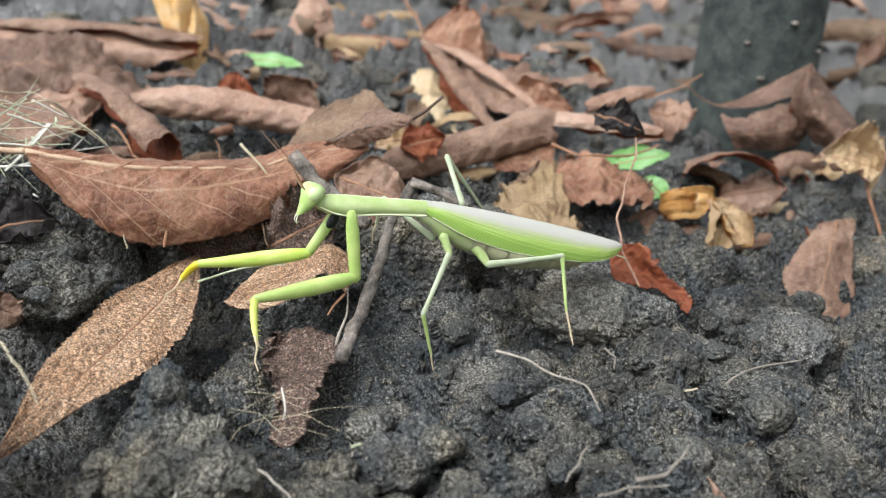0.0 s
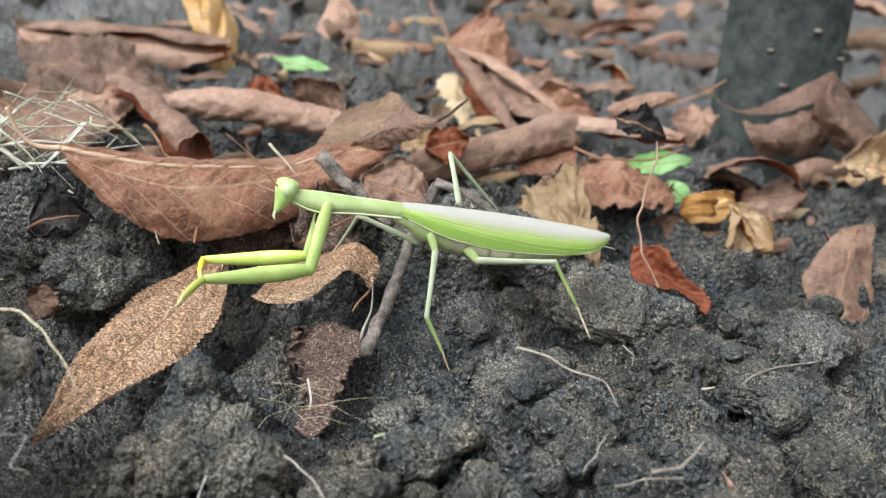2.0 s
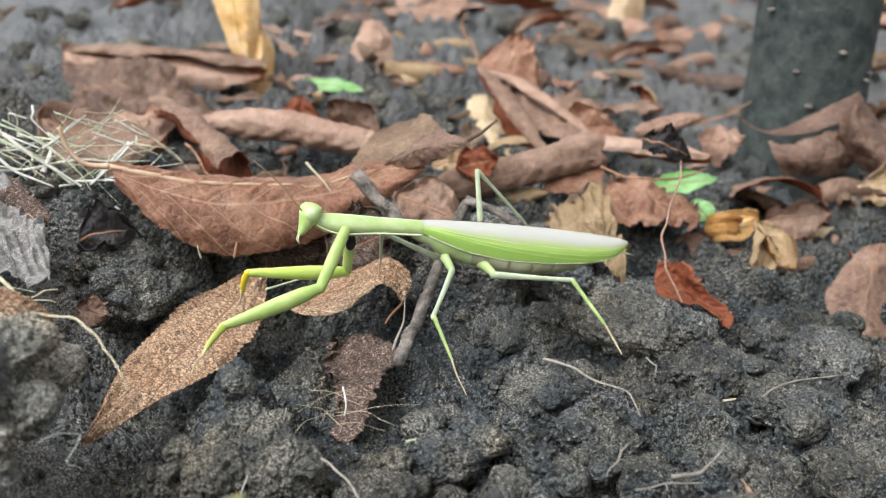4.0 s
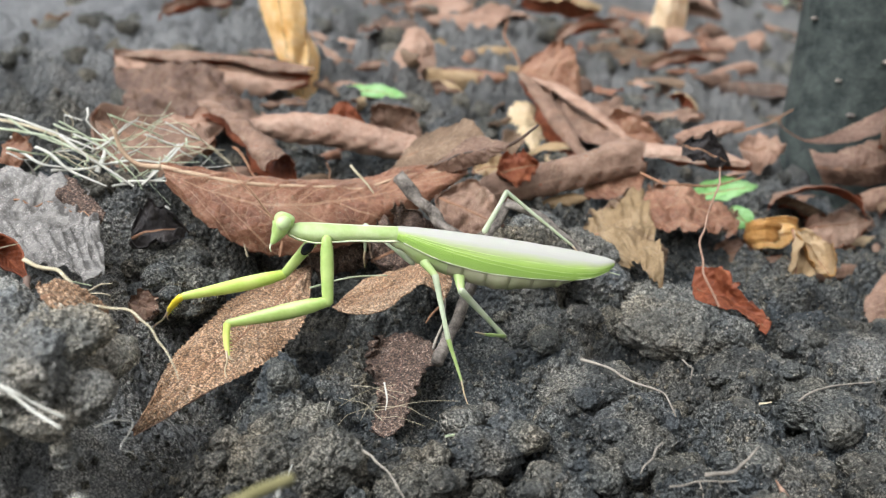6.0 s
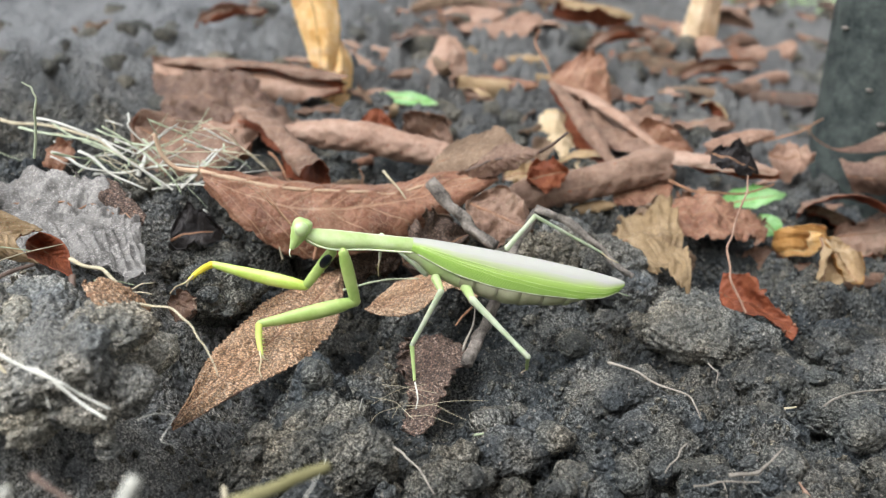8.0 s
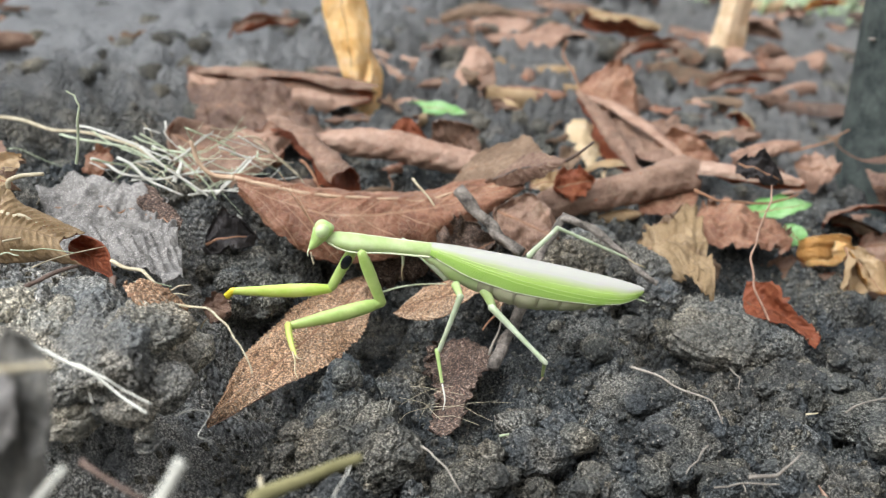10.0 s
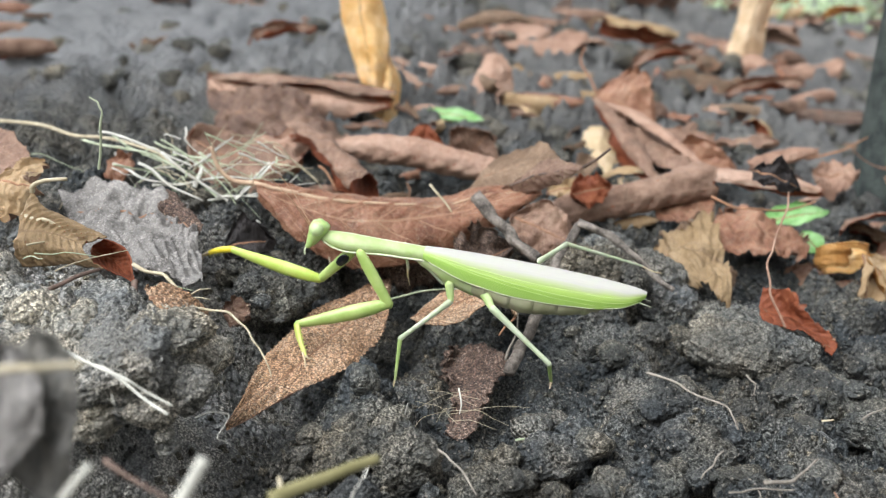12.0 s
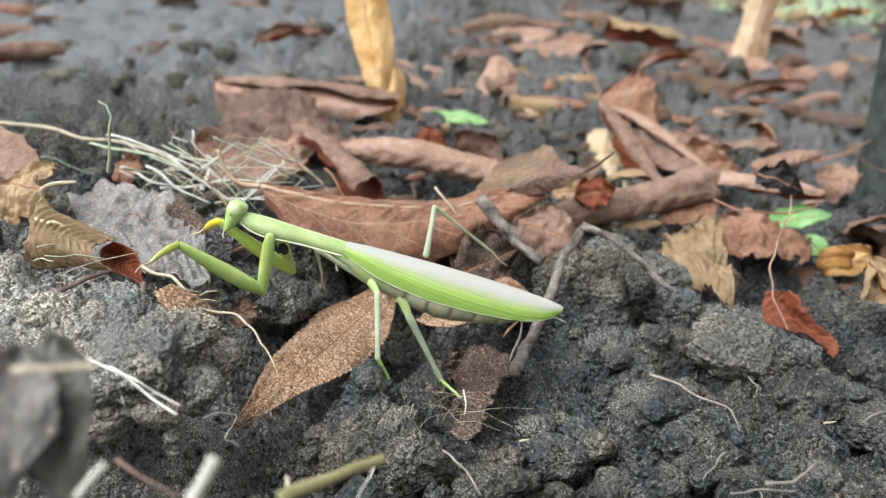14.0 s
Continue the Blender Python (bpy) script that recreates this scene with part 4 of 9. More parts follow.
# head: +x runs from the neck to the mouth
head = part("head", loft(mm(swell([(-1.63, 0.00, 0.26, 0.69, 0.69), (-1.12, 0.00, 0.65, 1.81, 1.46), (0.00, 0.00, 0.95, 2.75, 2.02), (1.38, 0.00, 0.82, 2.67, 1.98), (2.75, 0.00, 0.43, 1.89, 1.50), (3.96, 0.00, 0.13, 1.16, 1.03), (4.99, 0.00, 0.00, 0.73, 0.60), (5.50, 0.00, 0.00, 0.30, 0.26)], 22)), 20), G_HEAD, mantis, "small triangular pale green head")
for s in (1, -1):
    bm = bmesh.new()
    bmesh.ops.create_uvsphere(bm, u_segments=18, v_segments=12, radius=1.0)
    for v in bm.verts:
        v.co = Vector((v.co.x * 1.5 + 0.4, v.co.y * 1.0 + s * 2.25, v.co.z * 1.45 + 1.15)) * MM
    part("eye", bm, G_EYE, head, "large pale green bulging eye")
    bm = bmesh.new()
    tube(bm, [Vector((1.2, s * 0.7, 2.6)) * MM, Vector((0.6, s * 1.1, 5.2)) * MM, Vector((-0.6, s * 2.6, 9.6)) * MM, Vector((-1.2, s * 4.2, 15.5)) * MM], 0.00016, 0.00006, 5, 7)
    part("antenna", bm, ANTENNA, head, "thin brown thread-like antenna")
    bm = bmesh.new()
    tube(bm, [Vector((5.4, s * 0.35, 0.1)) * MM, Vector((6.3, s * 0.6, -0.3)) * MM, Vector((6.7, s * 0.5, -0.9)) * MM], 0.00014, 0.0001, 5, 3)
    part("palp", bm, G_LINE, head)

# raptorial fore legs
FC, FF, FT = 0.0131, 0.0205, 0.0084
fore_coxa = limb("fore_coxa", mantis, FC, (1.0, 1.32, 1.34, 1.22, 1.12), G_LEG, "green fore coxa with tiny thorns")
fore_femur = limb("fore_femur", mantis, FF, (1.1, 1.65, 1.75, 1.55, 1.2, 0.85), G_LEG, "stout green grasping femur", bow=0.2)
fore_tibia = limb("fore_tibia", mantis, FT, (0.8, 0.75, 0.6, 0.38), G_LIME, "yellow-green hooked tibia", bow=-0.3)
FC2, FF2, FT2 = 0.0101, 0.0209, 0.0065
far_fore_coxa = limb("fore_coxa", mantis, FC2, (1.2, 1.25, 1.15, 1.1, 1.0), G_LEG, "green fore coxa with a black inner spot")
far_fore_femur = limb("fore_femur", mantis, FF2, (1.05, 1.5, 1.6, 1.4, 1.1, 0.8), G_LEG_FAR, "stout yellow-green grasping femur", bow=0.2)
far_fore_tibia = limb("fore_tibia", mantis, FT2, (0.8, 0.75, 0.62, 0.4), G_YELLOW, "golden yellow hooked tibia", bow=-0.3)
bm = bmesh.new()
bmesh.ops.create_uvsphere(bm, u_segments=16, v_segments=10, radius=1.0)
for v in bm.verts:
    v.co = Vector((v.co.x * 1.9 + 2.4, v.co.y * 0.3 + 0.82, v.co.z * 1.05)) * MM
part("black_spot", bm, G_SPOT, far_fore_coxa, "glossy blue-black oval spot")
for seg_ob, ln, far in ((fore_femur, FF, 0), (far_fore_femur, FF2, 1)):
    spines(seg_ob, ln, [(0.22 + 0.075 * k, -1.25 + 0.045 * k, 0.75 + 0.25 * (k % 2), (-1) ** k) for k in range(9)], G_LINE)
for seg_ob, ln in ((fore_tibia, FT), (far_fore_tibia, FT2)):
    spines(seg_ob, ln, [(0.25 + 0.12 * k, -0.45, 0.5, 0) for k in range(6)], G_LIME)
    bm = bmesh.new()
    e = Vector((ln, 0, 0))
    tube(bm, [e - Vector((0.0008, 0, 0)), e + Vector((0.0008, 0, -0.0004)), e + Vector((0.0014, 0, -0.0013))], 0.0003, 0.00005, 6, 4)
    part("claw", bm, G_TAN, seg_ob)
    bm = bmesh.new()
    tube(bm, [e + Vector((-0.001, 0.0003, 0.0003)), e + Vector((0.0015, 0.0006, 0.0001)), e + Vector((0.0040, 0.0008, 0.0006)), e + Vector((0.0062, 0.0012, 0.0002))], 0.00024, 0.00012, 6, 4)
    part("tarsus", bm, G_TAN, seg_ob, "thin pale jointed foot")
for seg_ob, ln in ((fore_coxa, FC), (far_fore_coxa, FC2)):
    spines(seg_ob, ln, [(0.12 + 0.13 * k, -1.0, 0.4, 0) for k in range(6)], G_LINE)

# walking legs
mid_trochanter = limb("mid_trochanter", mantis, 0.0036, (1.0, 0.85, 0.66), G_BODY)
mid_femur = limb("mid_femur", mantis, 0.0133, (0.72, 0.62, 0.55, 0.5, 0.58), G_PALE, "slender pale green middle femur")
mid_tibia = limb("mid_tibia", mantis, 0.0092, (0.50, 0.40, 0.34, 0.28), G_DULL)
hind_trochanter = limb("hind_trochanter", mantis, 0.0043, (1.25, 1.0, 0.75), G_BODY)
hind_femur = limb("hind_femur", mantis, 0.0167, (0.85, 0.72, 0.6, 0.52, 0.6), G_PALE, "slender pale green hind femur")
hind_tibia = limb("hind_tibia", mantis, 0.0115, (0.5, 0.42, 0.4, 0.32), G_DULL)
hind_tarsus = limb("hind_tarsus", mantis, 0.0072, (0.26, 0.2, 0.2, 0.12), G_TAN, "thin tan jointed foot")
far_hind_femur = limb("hind_femur", mantis, 0.0105, (0.7, 0.6, 0.52, 0.58), G_PALE, "slender pale green hind femur")
far_hind_tibia = limb("hind_tibia", mantis, 0.0196, (0.46, 0.38, 0.34, 0.26), G_PALE)
far_mid_femur = limb("mid_femur", mantis, 0.0132, (0.7, 0.6, 0.52, 0.55), G_PALE, "slender pale green middle femur")
far_mid_tibia = limb("mid_tibia", mantis, 0.0077, (0.5, 0.4, 0.34, 0.28), G_PALE)
for seg_ob, ln, q in ((mid_tibia, 0.0092, 1.6), (far_hind_tibia, 0.0196, 1.0), (far_mid_tibia, 0.0077, 1.0)):
    bm = bmesh.new()
    e = Vector((ln, 0, 0))
    tube(bm, [e - Vector((0.0003, 0, 0)), e + Vector((0.002 * q, 0.0004, 0.0003)), e + Vector((0.0046 * q, 0.0008, 0.0001))], 0.00022, 0.0001, 6, 4)
    part("tarsus", bm, G_TAN, seg_ob, "thin tan jointed foot")



# ---- young tree trunk ----
def trunk():
    t = thing("tree_trunk", "dark grey-green smooth trunk of a young tree standing in the soil", "tree", loc=(0.122, 0.383, -0.03))
    bm = bmesh.new()
    n, k = 70, 40
    rings = []
    for i in range(n + 1):
        z = 1.3 * (i / n) ** 1.7
        r = 0.0224 - 0.003 * min(1, z / 1.3) + 0.005 * math.exp(-z / 0.018)
        c = Vector((0.004 * z, 0.012 * z, z))
        ring = []
        for j in range(k):
            w = 2 * math.pi * j / k
            d = Vector((math.cos(w), math.sin(w), 0))
            rr = r * (1 + 0.03 * noise.noise(Vector((d.x * 1.2, d.y * 1.2, z * 9))) + 0.012 * noise.noise(Vector((d.x * 5, d.y * 5, z * 60))))
            ring.append(bm.verts.new(c + d * rr))
        rings.append(ring)
    for a, b in zip(rings, rings[1:]):
        for j in range(k):
            bm.faces.new((a[j], a[(j + 1) % k], b[(j + 1) % k], b[j]))
    bm.faces.new(rings[-1])
    part("trunk", bm, BARK, t)
    rng = random.Random(3)
    for q in range(26):
        z, w = rng.uniform(0.02, 0.16), rng.uniform(2.6, 5.6)
        bm = bmesh.new()
        bmesh.ops.create_icosphere(bm, subdivisions=2, radius=1.0)
        s = rng.uniform(0.0006, 0.0013)
        p = Vector((math.cos(w) * 0.0233, math.sin(w) * 0.0233 + 0.012 * z, z))
        for v in bm.verts:
            v.co = p + Vector((v.co.x * s * 1.4, v.co.y * s * 1.4, v.co.z * s * 0.7))
        part("lenticel", bm, TWIG, t)


trunk()

# ---- clods of earth round the mantis ----
for c, sx, sy, sz, turn in (
        ((-0.0042, 0.1367, -0.0046), 0.018, 0.016, 0.014, 0.5), ((-0.0090, 0.1560, -0.0110), 0.016, 0.014, 0.012, 0.9),
        ((-0.0420, 0.1490, -0.0090), 0.018, 0.016, 0.013, 0.2), ((-0.0421, 0.1250, -0.0015), 0.015, 0.014, 0.011, 1.2), ((-0.0307, 0.1269, -0.0029), 0.014, 0.013, 0.012, 0.1),
        ((0.0070, 0.1990, -0.0090), 0.024, 0.020, 0.015, 0.3), ((0.0145, 0.1657, -0.0075), 0.021, 0.018, 0.013, 0.7), ((0.0237, 0.1475, -0.0084), 0.014, 0.014, 0.011, 0.4),
        ((0.0528, 0.1877, -0.0113), 0.019, 0.017, 0.012, 1.0), ((0.0654, 0.1743, -0.0125), 0.022, 0.018, 0.011, 0.0), ((0.0698, 0.2120, -0.0130), 0.020, 0.017, 0.012, 0.6),
        ((0.0307, 0.1411, -0.0091), 0.015, 0.013, 0.010, 0.8), ((0.0466, 0.1455, -0.0107), 0.016, 0.014, 0.010, 0.2), ((0.0795, 0.2033, -0.0140), 0.021, 0.018, 0.012, 1.4),
        ((-0.0783, 0.1905, 0.0038), 0.017, 0.016, 0.014, 0.3), ((0.0046, 0.2190, -0.0020), 0.030, 0.024, 0.031, 0.9), ((-0.0135, 0.1264, -0.0046), 0.014, 0.013, 0.010, 0.3),
        ((0.0780, 0.2155, -0.0138), 0.024, 0.020, 0.014, 0.1), ((0.0503, 0.1867, -0.0110), 0.018, 0.016, 0.011, 0.5),
        ((-0.0727, 0.1802, 0.0033), 0.022, 0.020, 0.016, 0.7), ((0.0001, 0.2189, -0.0020), 0.016, 0.015, 0.018, 0.2), ((-0.0403, 0.1346, -0.0028), 0.018, 0.015, 0.012, 0.8),
        ((0.0685, 0.1484, -0.0128), 0.018, 0.016, 0.011, 0.3), ((0.1178, 0.2543, -0.0178), 0.024, 0.02, 0.014, 0.9)):
    clod(c, sx, sy, sz * 1.05, turn)
    for q in range(3):
        w, r = clod_rng.uniform(0, 6.28), clod_rng.uniform(0.28, 0.52)
        k = clod_rng.uniform(0.26, 0.48)
        clod((c[0] + math.cos(w) * sx * r, c[1] + math.sin(w) * sy * r, c[2] + sz * (0.62 - r) * 1.1), sx * k, sy * k, sz * k, w, label="small grey lump of earth stuck to a clod")
for c, sx, sy, sz, turn in (((-0.0738, 0.1130, 0.0191), 0.024, 0.024, 0.017, 0.3), ((-0.0889, 0.1140, 0.0168), 0.026, 0.024, 0.018, 1.3), ((-0.0697, 0.1180, 0.0233), 0.016, 0.015, 0.010, 0.8), ((-0.0987, 0.1160, 0.0159), 0.024, 0.022, 0.017, 2.0), ((-0.0832, 0.1220, 0.0224), 0.022, 0.020, 0.010, 0.1), ((-0.0646, 0.1120, 0.0162), 0.011, 0.010, 0.008, 1.7), ((-0.0792, 0.1070, 0.0146), 0.013, 0.010, 0.007, 0.5), ((-0.0693, 0.1070, 0.0150), 0.012, 0.010, 0.006, 2.5)):
    clod(c, sx, sy, sz, turn, True, "pale grey dry clod on a raised clump of earth")
# broken lumps on the raised clump
lump_rng = random.Random(31)
for q in range(70):
    x, y = lump_rng.uniform(-0.135, -0.066), lump_rng.uniform(0.104, 0.130)
    s = lump_rng.uniform(0.004, 0.012)
    clod((x, y, float(base_height(np.array([x]), np.array([y]))[0]) + lump_rng.uniform(0.000, 0.005)), s, s * 0.85, s * 0.7, lump_rng.uniform(0, 3), True, "small pale lump of dry earth on the clump")
# flat-topped slabs of earth behind the hind foot, skylight put into their paler soil
slab_rng = random.Random(3)
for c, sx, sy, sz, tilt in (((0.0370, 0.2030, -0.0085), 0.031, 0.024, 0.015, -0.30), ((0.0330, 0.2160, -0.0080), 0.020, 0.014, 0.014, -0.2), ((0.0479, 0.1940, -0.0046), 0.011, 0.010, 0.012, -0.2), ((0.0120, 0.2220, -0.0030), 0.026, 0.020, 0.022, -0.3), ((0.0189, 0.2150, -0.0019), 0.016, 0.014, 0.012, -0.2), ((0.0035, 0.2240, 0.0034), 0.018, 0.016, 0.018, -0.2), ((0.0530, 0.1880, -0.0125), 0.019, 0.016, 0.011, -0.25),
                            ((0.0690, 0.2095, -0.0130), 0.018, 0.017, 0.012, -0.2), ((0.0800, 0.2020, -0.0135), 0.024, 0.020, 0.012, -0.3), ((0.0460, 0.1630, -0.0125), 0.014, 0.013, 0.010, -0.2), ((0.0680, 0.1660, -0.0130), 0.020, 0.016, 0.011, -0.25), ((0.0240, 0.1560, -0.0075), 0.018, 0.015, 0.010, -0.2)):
    slab = new("soil_clod", slab_rng.choice(CLODS_LIT))
    slab.matrix_world = Matrix.Translation(c) @ Euler((-tilt, 0, slab_rng.uniform(-0.4, 0.4))).to_matrix().to_4x4() @ Matrix.Diagonal((sx / 2, sy / 2, sz / 2, 1))
    tagged(slab, "grey slab of crumbly earth in the soil, sky light painted in pale", "clod of earth", "clods of earth")
# ---- fallen leaves near the mantis ----
leaf("leaf", "tan-brown toothed dry leaf sprinkled with sand", (-0.0517, 0.2110, -0.0010), (-0.0669, 0.1344, -0.0030), 0.0176, (0.16, -0.30, 0.95), (L_TAN, L_BROWN), (-0.15, -0.15), 0.03, 0.38, 0.12, 0.0014, 46, peak=0.55, seed=3, pr=0.0004, nu=90, nv=36, ragged=0.05, sway=0.04, full=0.95, point=1.6, vein_depth=0.00022, saw=0.12)
drape("large red-brown leaf folded along a pale midrib", [[(-0.0848, 0.2040, 0.0256), (-0.0653, 0.2140, 0.0201), (-0.0445, 0.2280, 0.0168), (-0.0298, 0.2370, 0.0187), (-0.0155, 0.2360, 0.0185)], [(-0.0853, 0.2035, 0.0256), (-0.0663, 0.2080, 0.0213), (-0.0461, 0.2140, 0.0164), (-0.0308, 0.2220, 0.0154), (-0.0155, 0.2355, 0.0184)], [(-0.0835, 0.2020, 0.0230), (-0.0708, 0.1995, 0.0152), (-0.0525, 0.2050, 0.0109), (-0.0329, 0.2170, 0.0128), (-0.0154, 0.2350, 0.0182)], [(-0.0837, 0.2030, 0.0209), (-0.0732, 0.1985, 0.0130), (-0.0599, 0.2015, 0.0051), (-0.0416, 0.2110, 0.0057), (-0.0279, 0.2220, 0.0111), (-0.0154, 0.2350, 0.0179)]], (L_RED, L_BROWN), rib=1, pr=0.0007, stem=RIB, petiole=[(-0.0904, 0.2030, 0.0253), (-0.0940, 0.2030, 0.0285), (-0.0956, 0.2030, 0.0336)], crumple=0.0007, ragged=0.0007, vein_depth=0.0006, seed=4, nu=90, nv=44)
drape("small brown dry leaf with its end curled up", [[(-0.0414, 0.1860, -0.0002), (-0.0352, 0.1970, 0.0026), (-0.0269, 0.2040, 0.0030), (-0.0218, 0.2050, 0.0053), (-0.0162, 0.1990, 0.0048)], [(-0.0389, 0.1820, 0.0007), (-0.0312, 0.1880, 0.0023), (-0.0262, 0.1930, 0.0039), (-0.0212, 0.1970, 0.0061), (-0.0155, 0.1940, 0.0034)], [(-0.0363, 0.1800, 0.0009), (-0.0293, 0.1820, 0.0016), (-0.0241, 0.1860, 0.0045), (-0.0212, 0.1900, 0.0052), (-0.0171, 0.1910, 0.0002)]], (L_TAN, L_DARK), rib=1, pr=0.0003, petiole_from=(2, 4), petiole=[(-0.0192, 0.1880, -0.0012), (-0.0203, 0.1860, -0.0025)], crumple=0.0007, ragged=0.0006, seed=5)
drape("dark brown leaf scrap caked with soil grains and hay fibres", [[(-0.0299, 0.1800, -0.0039), (-0.0316, 0.1710, -0.0051), (-0.0267, 0.1590, -0.0060), (-0.0264, 0.1475, -0.0078)], [(-0.0241, 0.1820, -0.0033), (-0.0235, 0.1700, -0.0040), (-0.0230, 0.1580, -0.0052), (-0.0230, 0.1460, -0.0075)], [(-0.0180, 0.1800, -0.0039), (-0.0161, 0.1720, -0.0037), (-0.0192, 0.1600, -0.0051), (-0.0196, 0.1490, -0.0060)]], (L_DARK, L_DARK), crumple=0.0018, ragged=0.0026, rib=0, seed=6)
drape("brown leaf curled into a scroll before the trunk", [[(0.1305, 0.3500, 0.0195), (0.1382, 0.3480, 0.0101), (0.1463, 0.3440, 0.0013), (0.1537, 0.3380, -0.0067)], [(0.1263, 0.3410, 0.0193), (0.1272, 0.3340, 0.0094), (0.1359, 0.3300, 0.0000), (0.1457, 0.3290, -0.0078)], [(0.1262, 0.3440, 0.0171), (0.1234, 0.3420, 0.0066), (0.1319, 0.3380, -0.0050), (0.1424, 0.3350, -0.0092)]], (L_UMBER, L_RUST), crumple=0.0011, ragged=0.0006, seed=12)
drape("rust-red leaf wing with a long thin rim before the trunk", [[(0.0891, 0.3530, 0.0093), (0.0938, 0.3520, 0.0057), (0.1016, 0.3520, 0.0031), (0.1138, 0.3520, 0.0088), (0.1305, 0.3500, 0.0195)], [(0.0891, 0.3520, 0.0092), (0.0940, 0.3510, 0.0053), (0.1019, 0.3490, 0.0027), (0.1150, 0.3470, 0.0044), (0.1276, 0.3440, 0.0112)]], (L_UMBER, L_RUST), crumple=0.0006, ragged=0.0003, seed=61)
drape("brown leaf lobe drooping before the trunk with a pale rim", [[(0.1013, 0.3500, -0.0003), (0.1093, 0.3460, 0.0009), (0.1246, 0.3460, 0.0071)], [(0.1033, 0.3440, -0.0049), (0.1130, 0.3410, -0.0037), (0.1298, 0.3440, -0.0019)], [(0.1068, 0.3450, -0.0109), (0.1170, 0.3440, -0.0110), (0.1294, 0.3460, -0.0095)]], (L_UMBER, L_RUST), crumple=0.0012, ragged=0.0008, seed=62)
drape("red-brown dry leaf standing on its edge", [[(0.1030, 0.2500, -0.0025), (0.0944, 0.2430, -0.0091), (0.0911, 0.2380, -0.0147), (0.0914, 0.2340, -0.0208)], [(0.1082, 0.2520, -0.0022), (0.0997, 0.2400, -0.0081), (0.0977, 0.2350, -0.0147), (0.0994, 0.2310, -0.0210)], [(0.1133, 0.2540, -0.0024), (0.1120, 0.2460, -0.0094), (0.1112, 0.2400, -0.0165), (0.1089, 0.2320, -0.0231)]], (L_BROWN, L_RED), crumple=0.0012, ragged=0.0008, seed=11)
drape("rust-red leaf lying half open among litter", [[(0.0344, 0.2840, 0.0021), (0.0439, 0.2840, 0.0042), (0.0555, 0.2800, 0.0016), (0.0633, 0.2760, -0.0020)], [(0.0354, 0.2740, -0.0016), (0.0446, 0.2720, 0.0001), (0.0546, 0.2700, -0.0011), (0.0627, 0.2700, -0.0031)], [(0.0376, 0.2640, -0.0042), (0.0471, 0.2620, -0.0043), (0.0551, 0.2630, -0.0038), (0.0613, 0.2650, -0.0046)]], (L_RED, L_UMBER), crumple=0.0030, ragged=0.0022, seed=16)
drape("olive-brown leaf with a wavy torn edge", [[(-0.0330, 0.2500, 0.0196), (-0.0255, 0.2540, 0.0245), (-0.0174, 0.2540, 0.0277), (-0.0119, 0.2470, 0.0258)], [(-0.0346, 0.2460, 0.0175), (-0.0259, 0.2480, 0.0217), (-0.0175, 0.2470, 0.0249), (-0.0104, 0.2410, 0.0262)], [(-0.0363, 0.2430, 0.0154), (-0.0265, 0.2400, 0.0180), (-0.0168, 0.2380, 0.0227), (-0.0092, 0.2350, 0.0267)]], (L_OLIVE, L_BROWN), crumple=0.0012, ragged=0.0011, seed=17)
drape("reddish folded half of a leaf with a dark pointed stem", [[(-0.0190, 0.2380, 0.0235), (-0.0151, 0.2370, 0.0271), (-0.0095, 0.2330, 0.0283), (-0.0048, 0.2280, 0.0283)], [(-0.0238, 0.2350, 0.0203), (-0.0171, 0.2320, 0.0240), (-0.0099, 0.2290, 0.0267), (-0.0046, 0.2275, 0.0282)], [(-0.0297, 0.2380, 0.0173), (-0.0192, 0.2330, 0.0186), (-0.0116, 0.2300, 0.0222), (-0.0047, 0.2270, 0.0277)]], (L_UMBER, L_RED), pr=0.0005, petiole_from=(1, 3), petiole=[(-0.0016, 0.2240, 0.0312), (0.0019, 0.2210, 0.0351)], stem=STEM_DARK, crumple=0.0011, ragged=0.0008, seed=65)
drape("large brown leaf lying loosely curled", [[(-0.1646, 0.3700, 0.0141), (-0.1443, 0.3660, 0.0179), (-0.1245, 0.3600, 0.0186), (-0.1127, 0.3500, 0.0125)], [(-0.1571, 0.3520, 0.0063), (-0.1354, 0.3430, 0.0109), (-0.1137, 0.3340, 0.0097), (-0.0987, 0.3350, 0.0069)], [(-0.1460, 0.3350, -0.0029), (-0.1243, 0.3240, 0.0005), (-0.1041, 0.3120, 0.0061), (-0.0877, 0.3200, 0.0073)]], (L_UMBER, L_OLIVE), crumple=0.0040, ragged=0.0016, seed=21)
drape("pale beige dry leaf behind the rolled ones", [[(-0.0083, 0.3720, 0.0048), (-0.0028, 0.3740, 0.0068), (0.0027, 0.3720, 0.0040)], [(-0.0096, 0.3560, -0.0011), (-0.0006, 0.3520, 0.0014), (0.0065, 0.3540, -0.0020)], [(-0.0079, 0.3420, -0.0106), (0.0008, 0.3380, -0.0091), (0.0084, 0.3420, -0.0077)]], (L_CREAM, L_PALE), crumple=0.0016, ragged=0.0012, seed=26)
drape("brown leaf bent upward into a dome", [[(-0.0663, 0.4360, -0.0009), (-0.0636, 0.4460, 0.0120), (-0.0589, 0.4530, 0.0216)], [(-0.0555, 0.4280, -0.0024), (-0.0539, 0.4380, 0.0135), (-0.0547, 0.4525, 0.0221)], [(-0.0443, 0.4330, -0.0044), (-0.0450, 0.4460, 0.0110), (-0.0506, 0.4530, 0.0217)]], (L_PALE, L_RED), crumple=0.0016, ragged=0.001, seed=32)
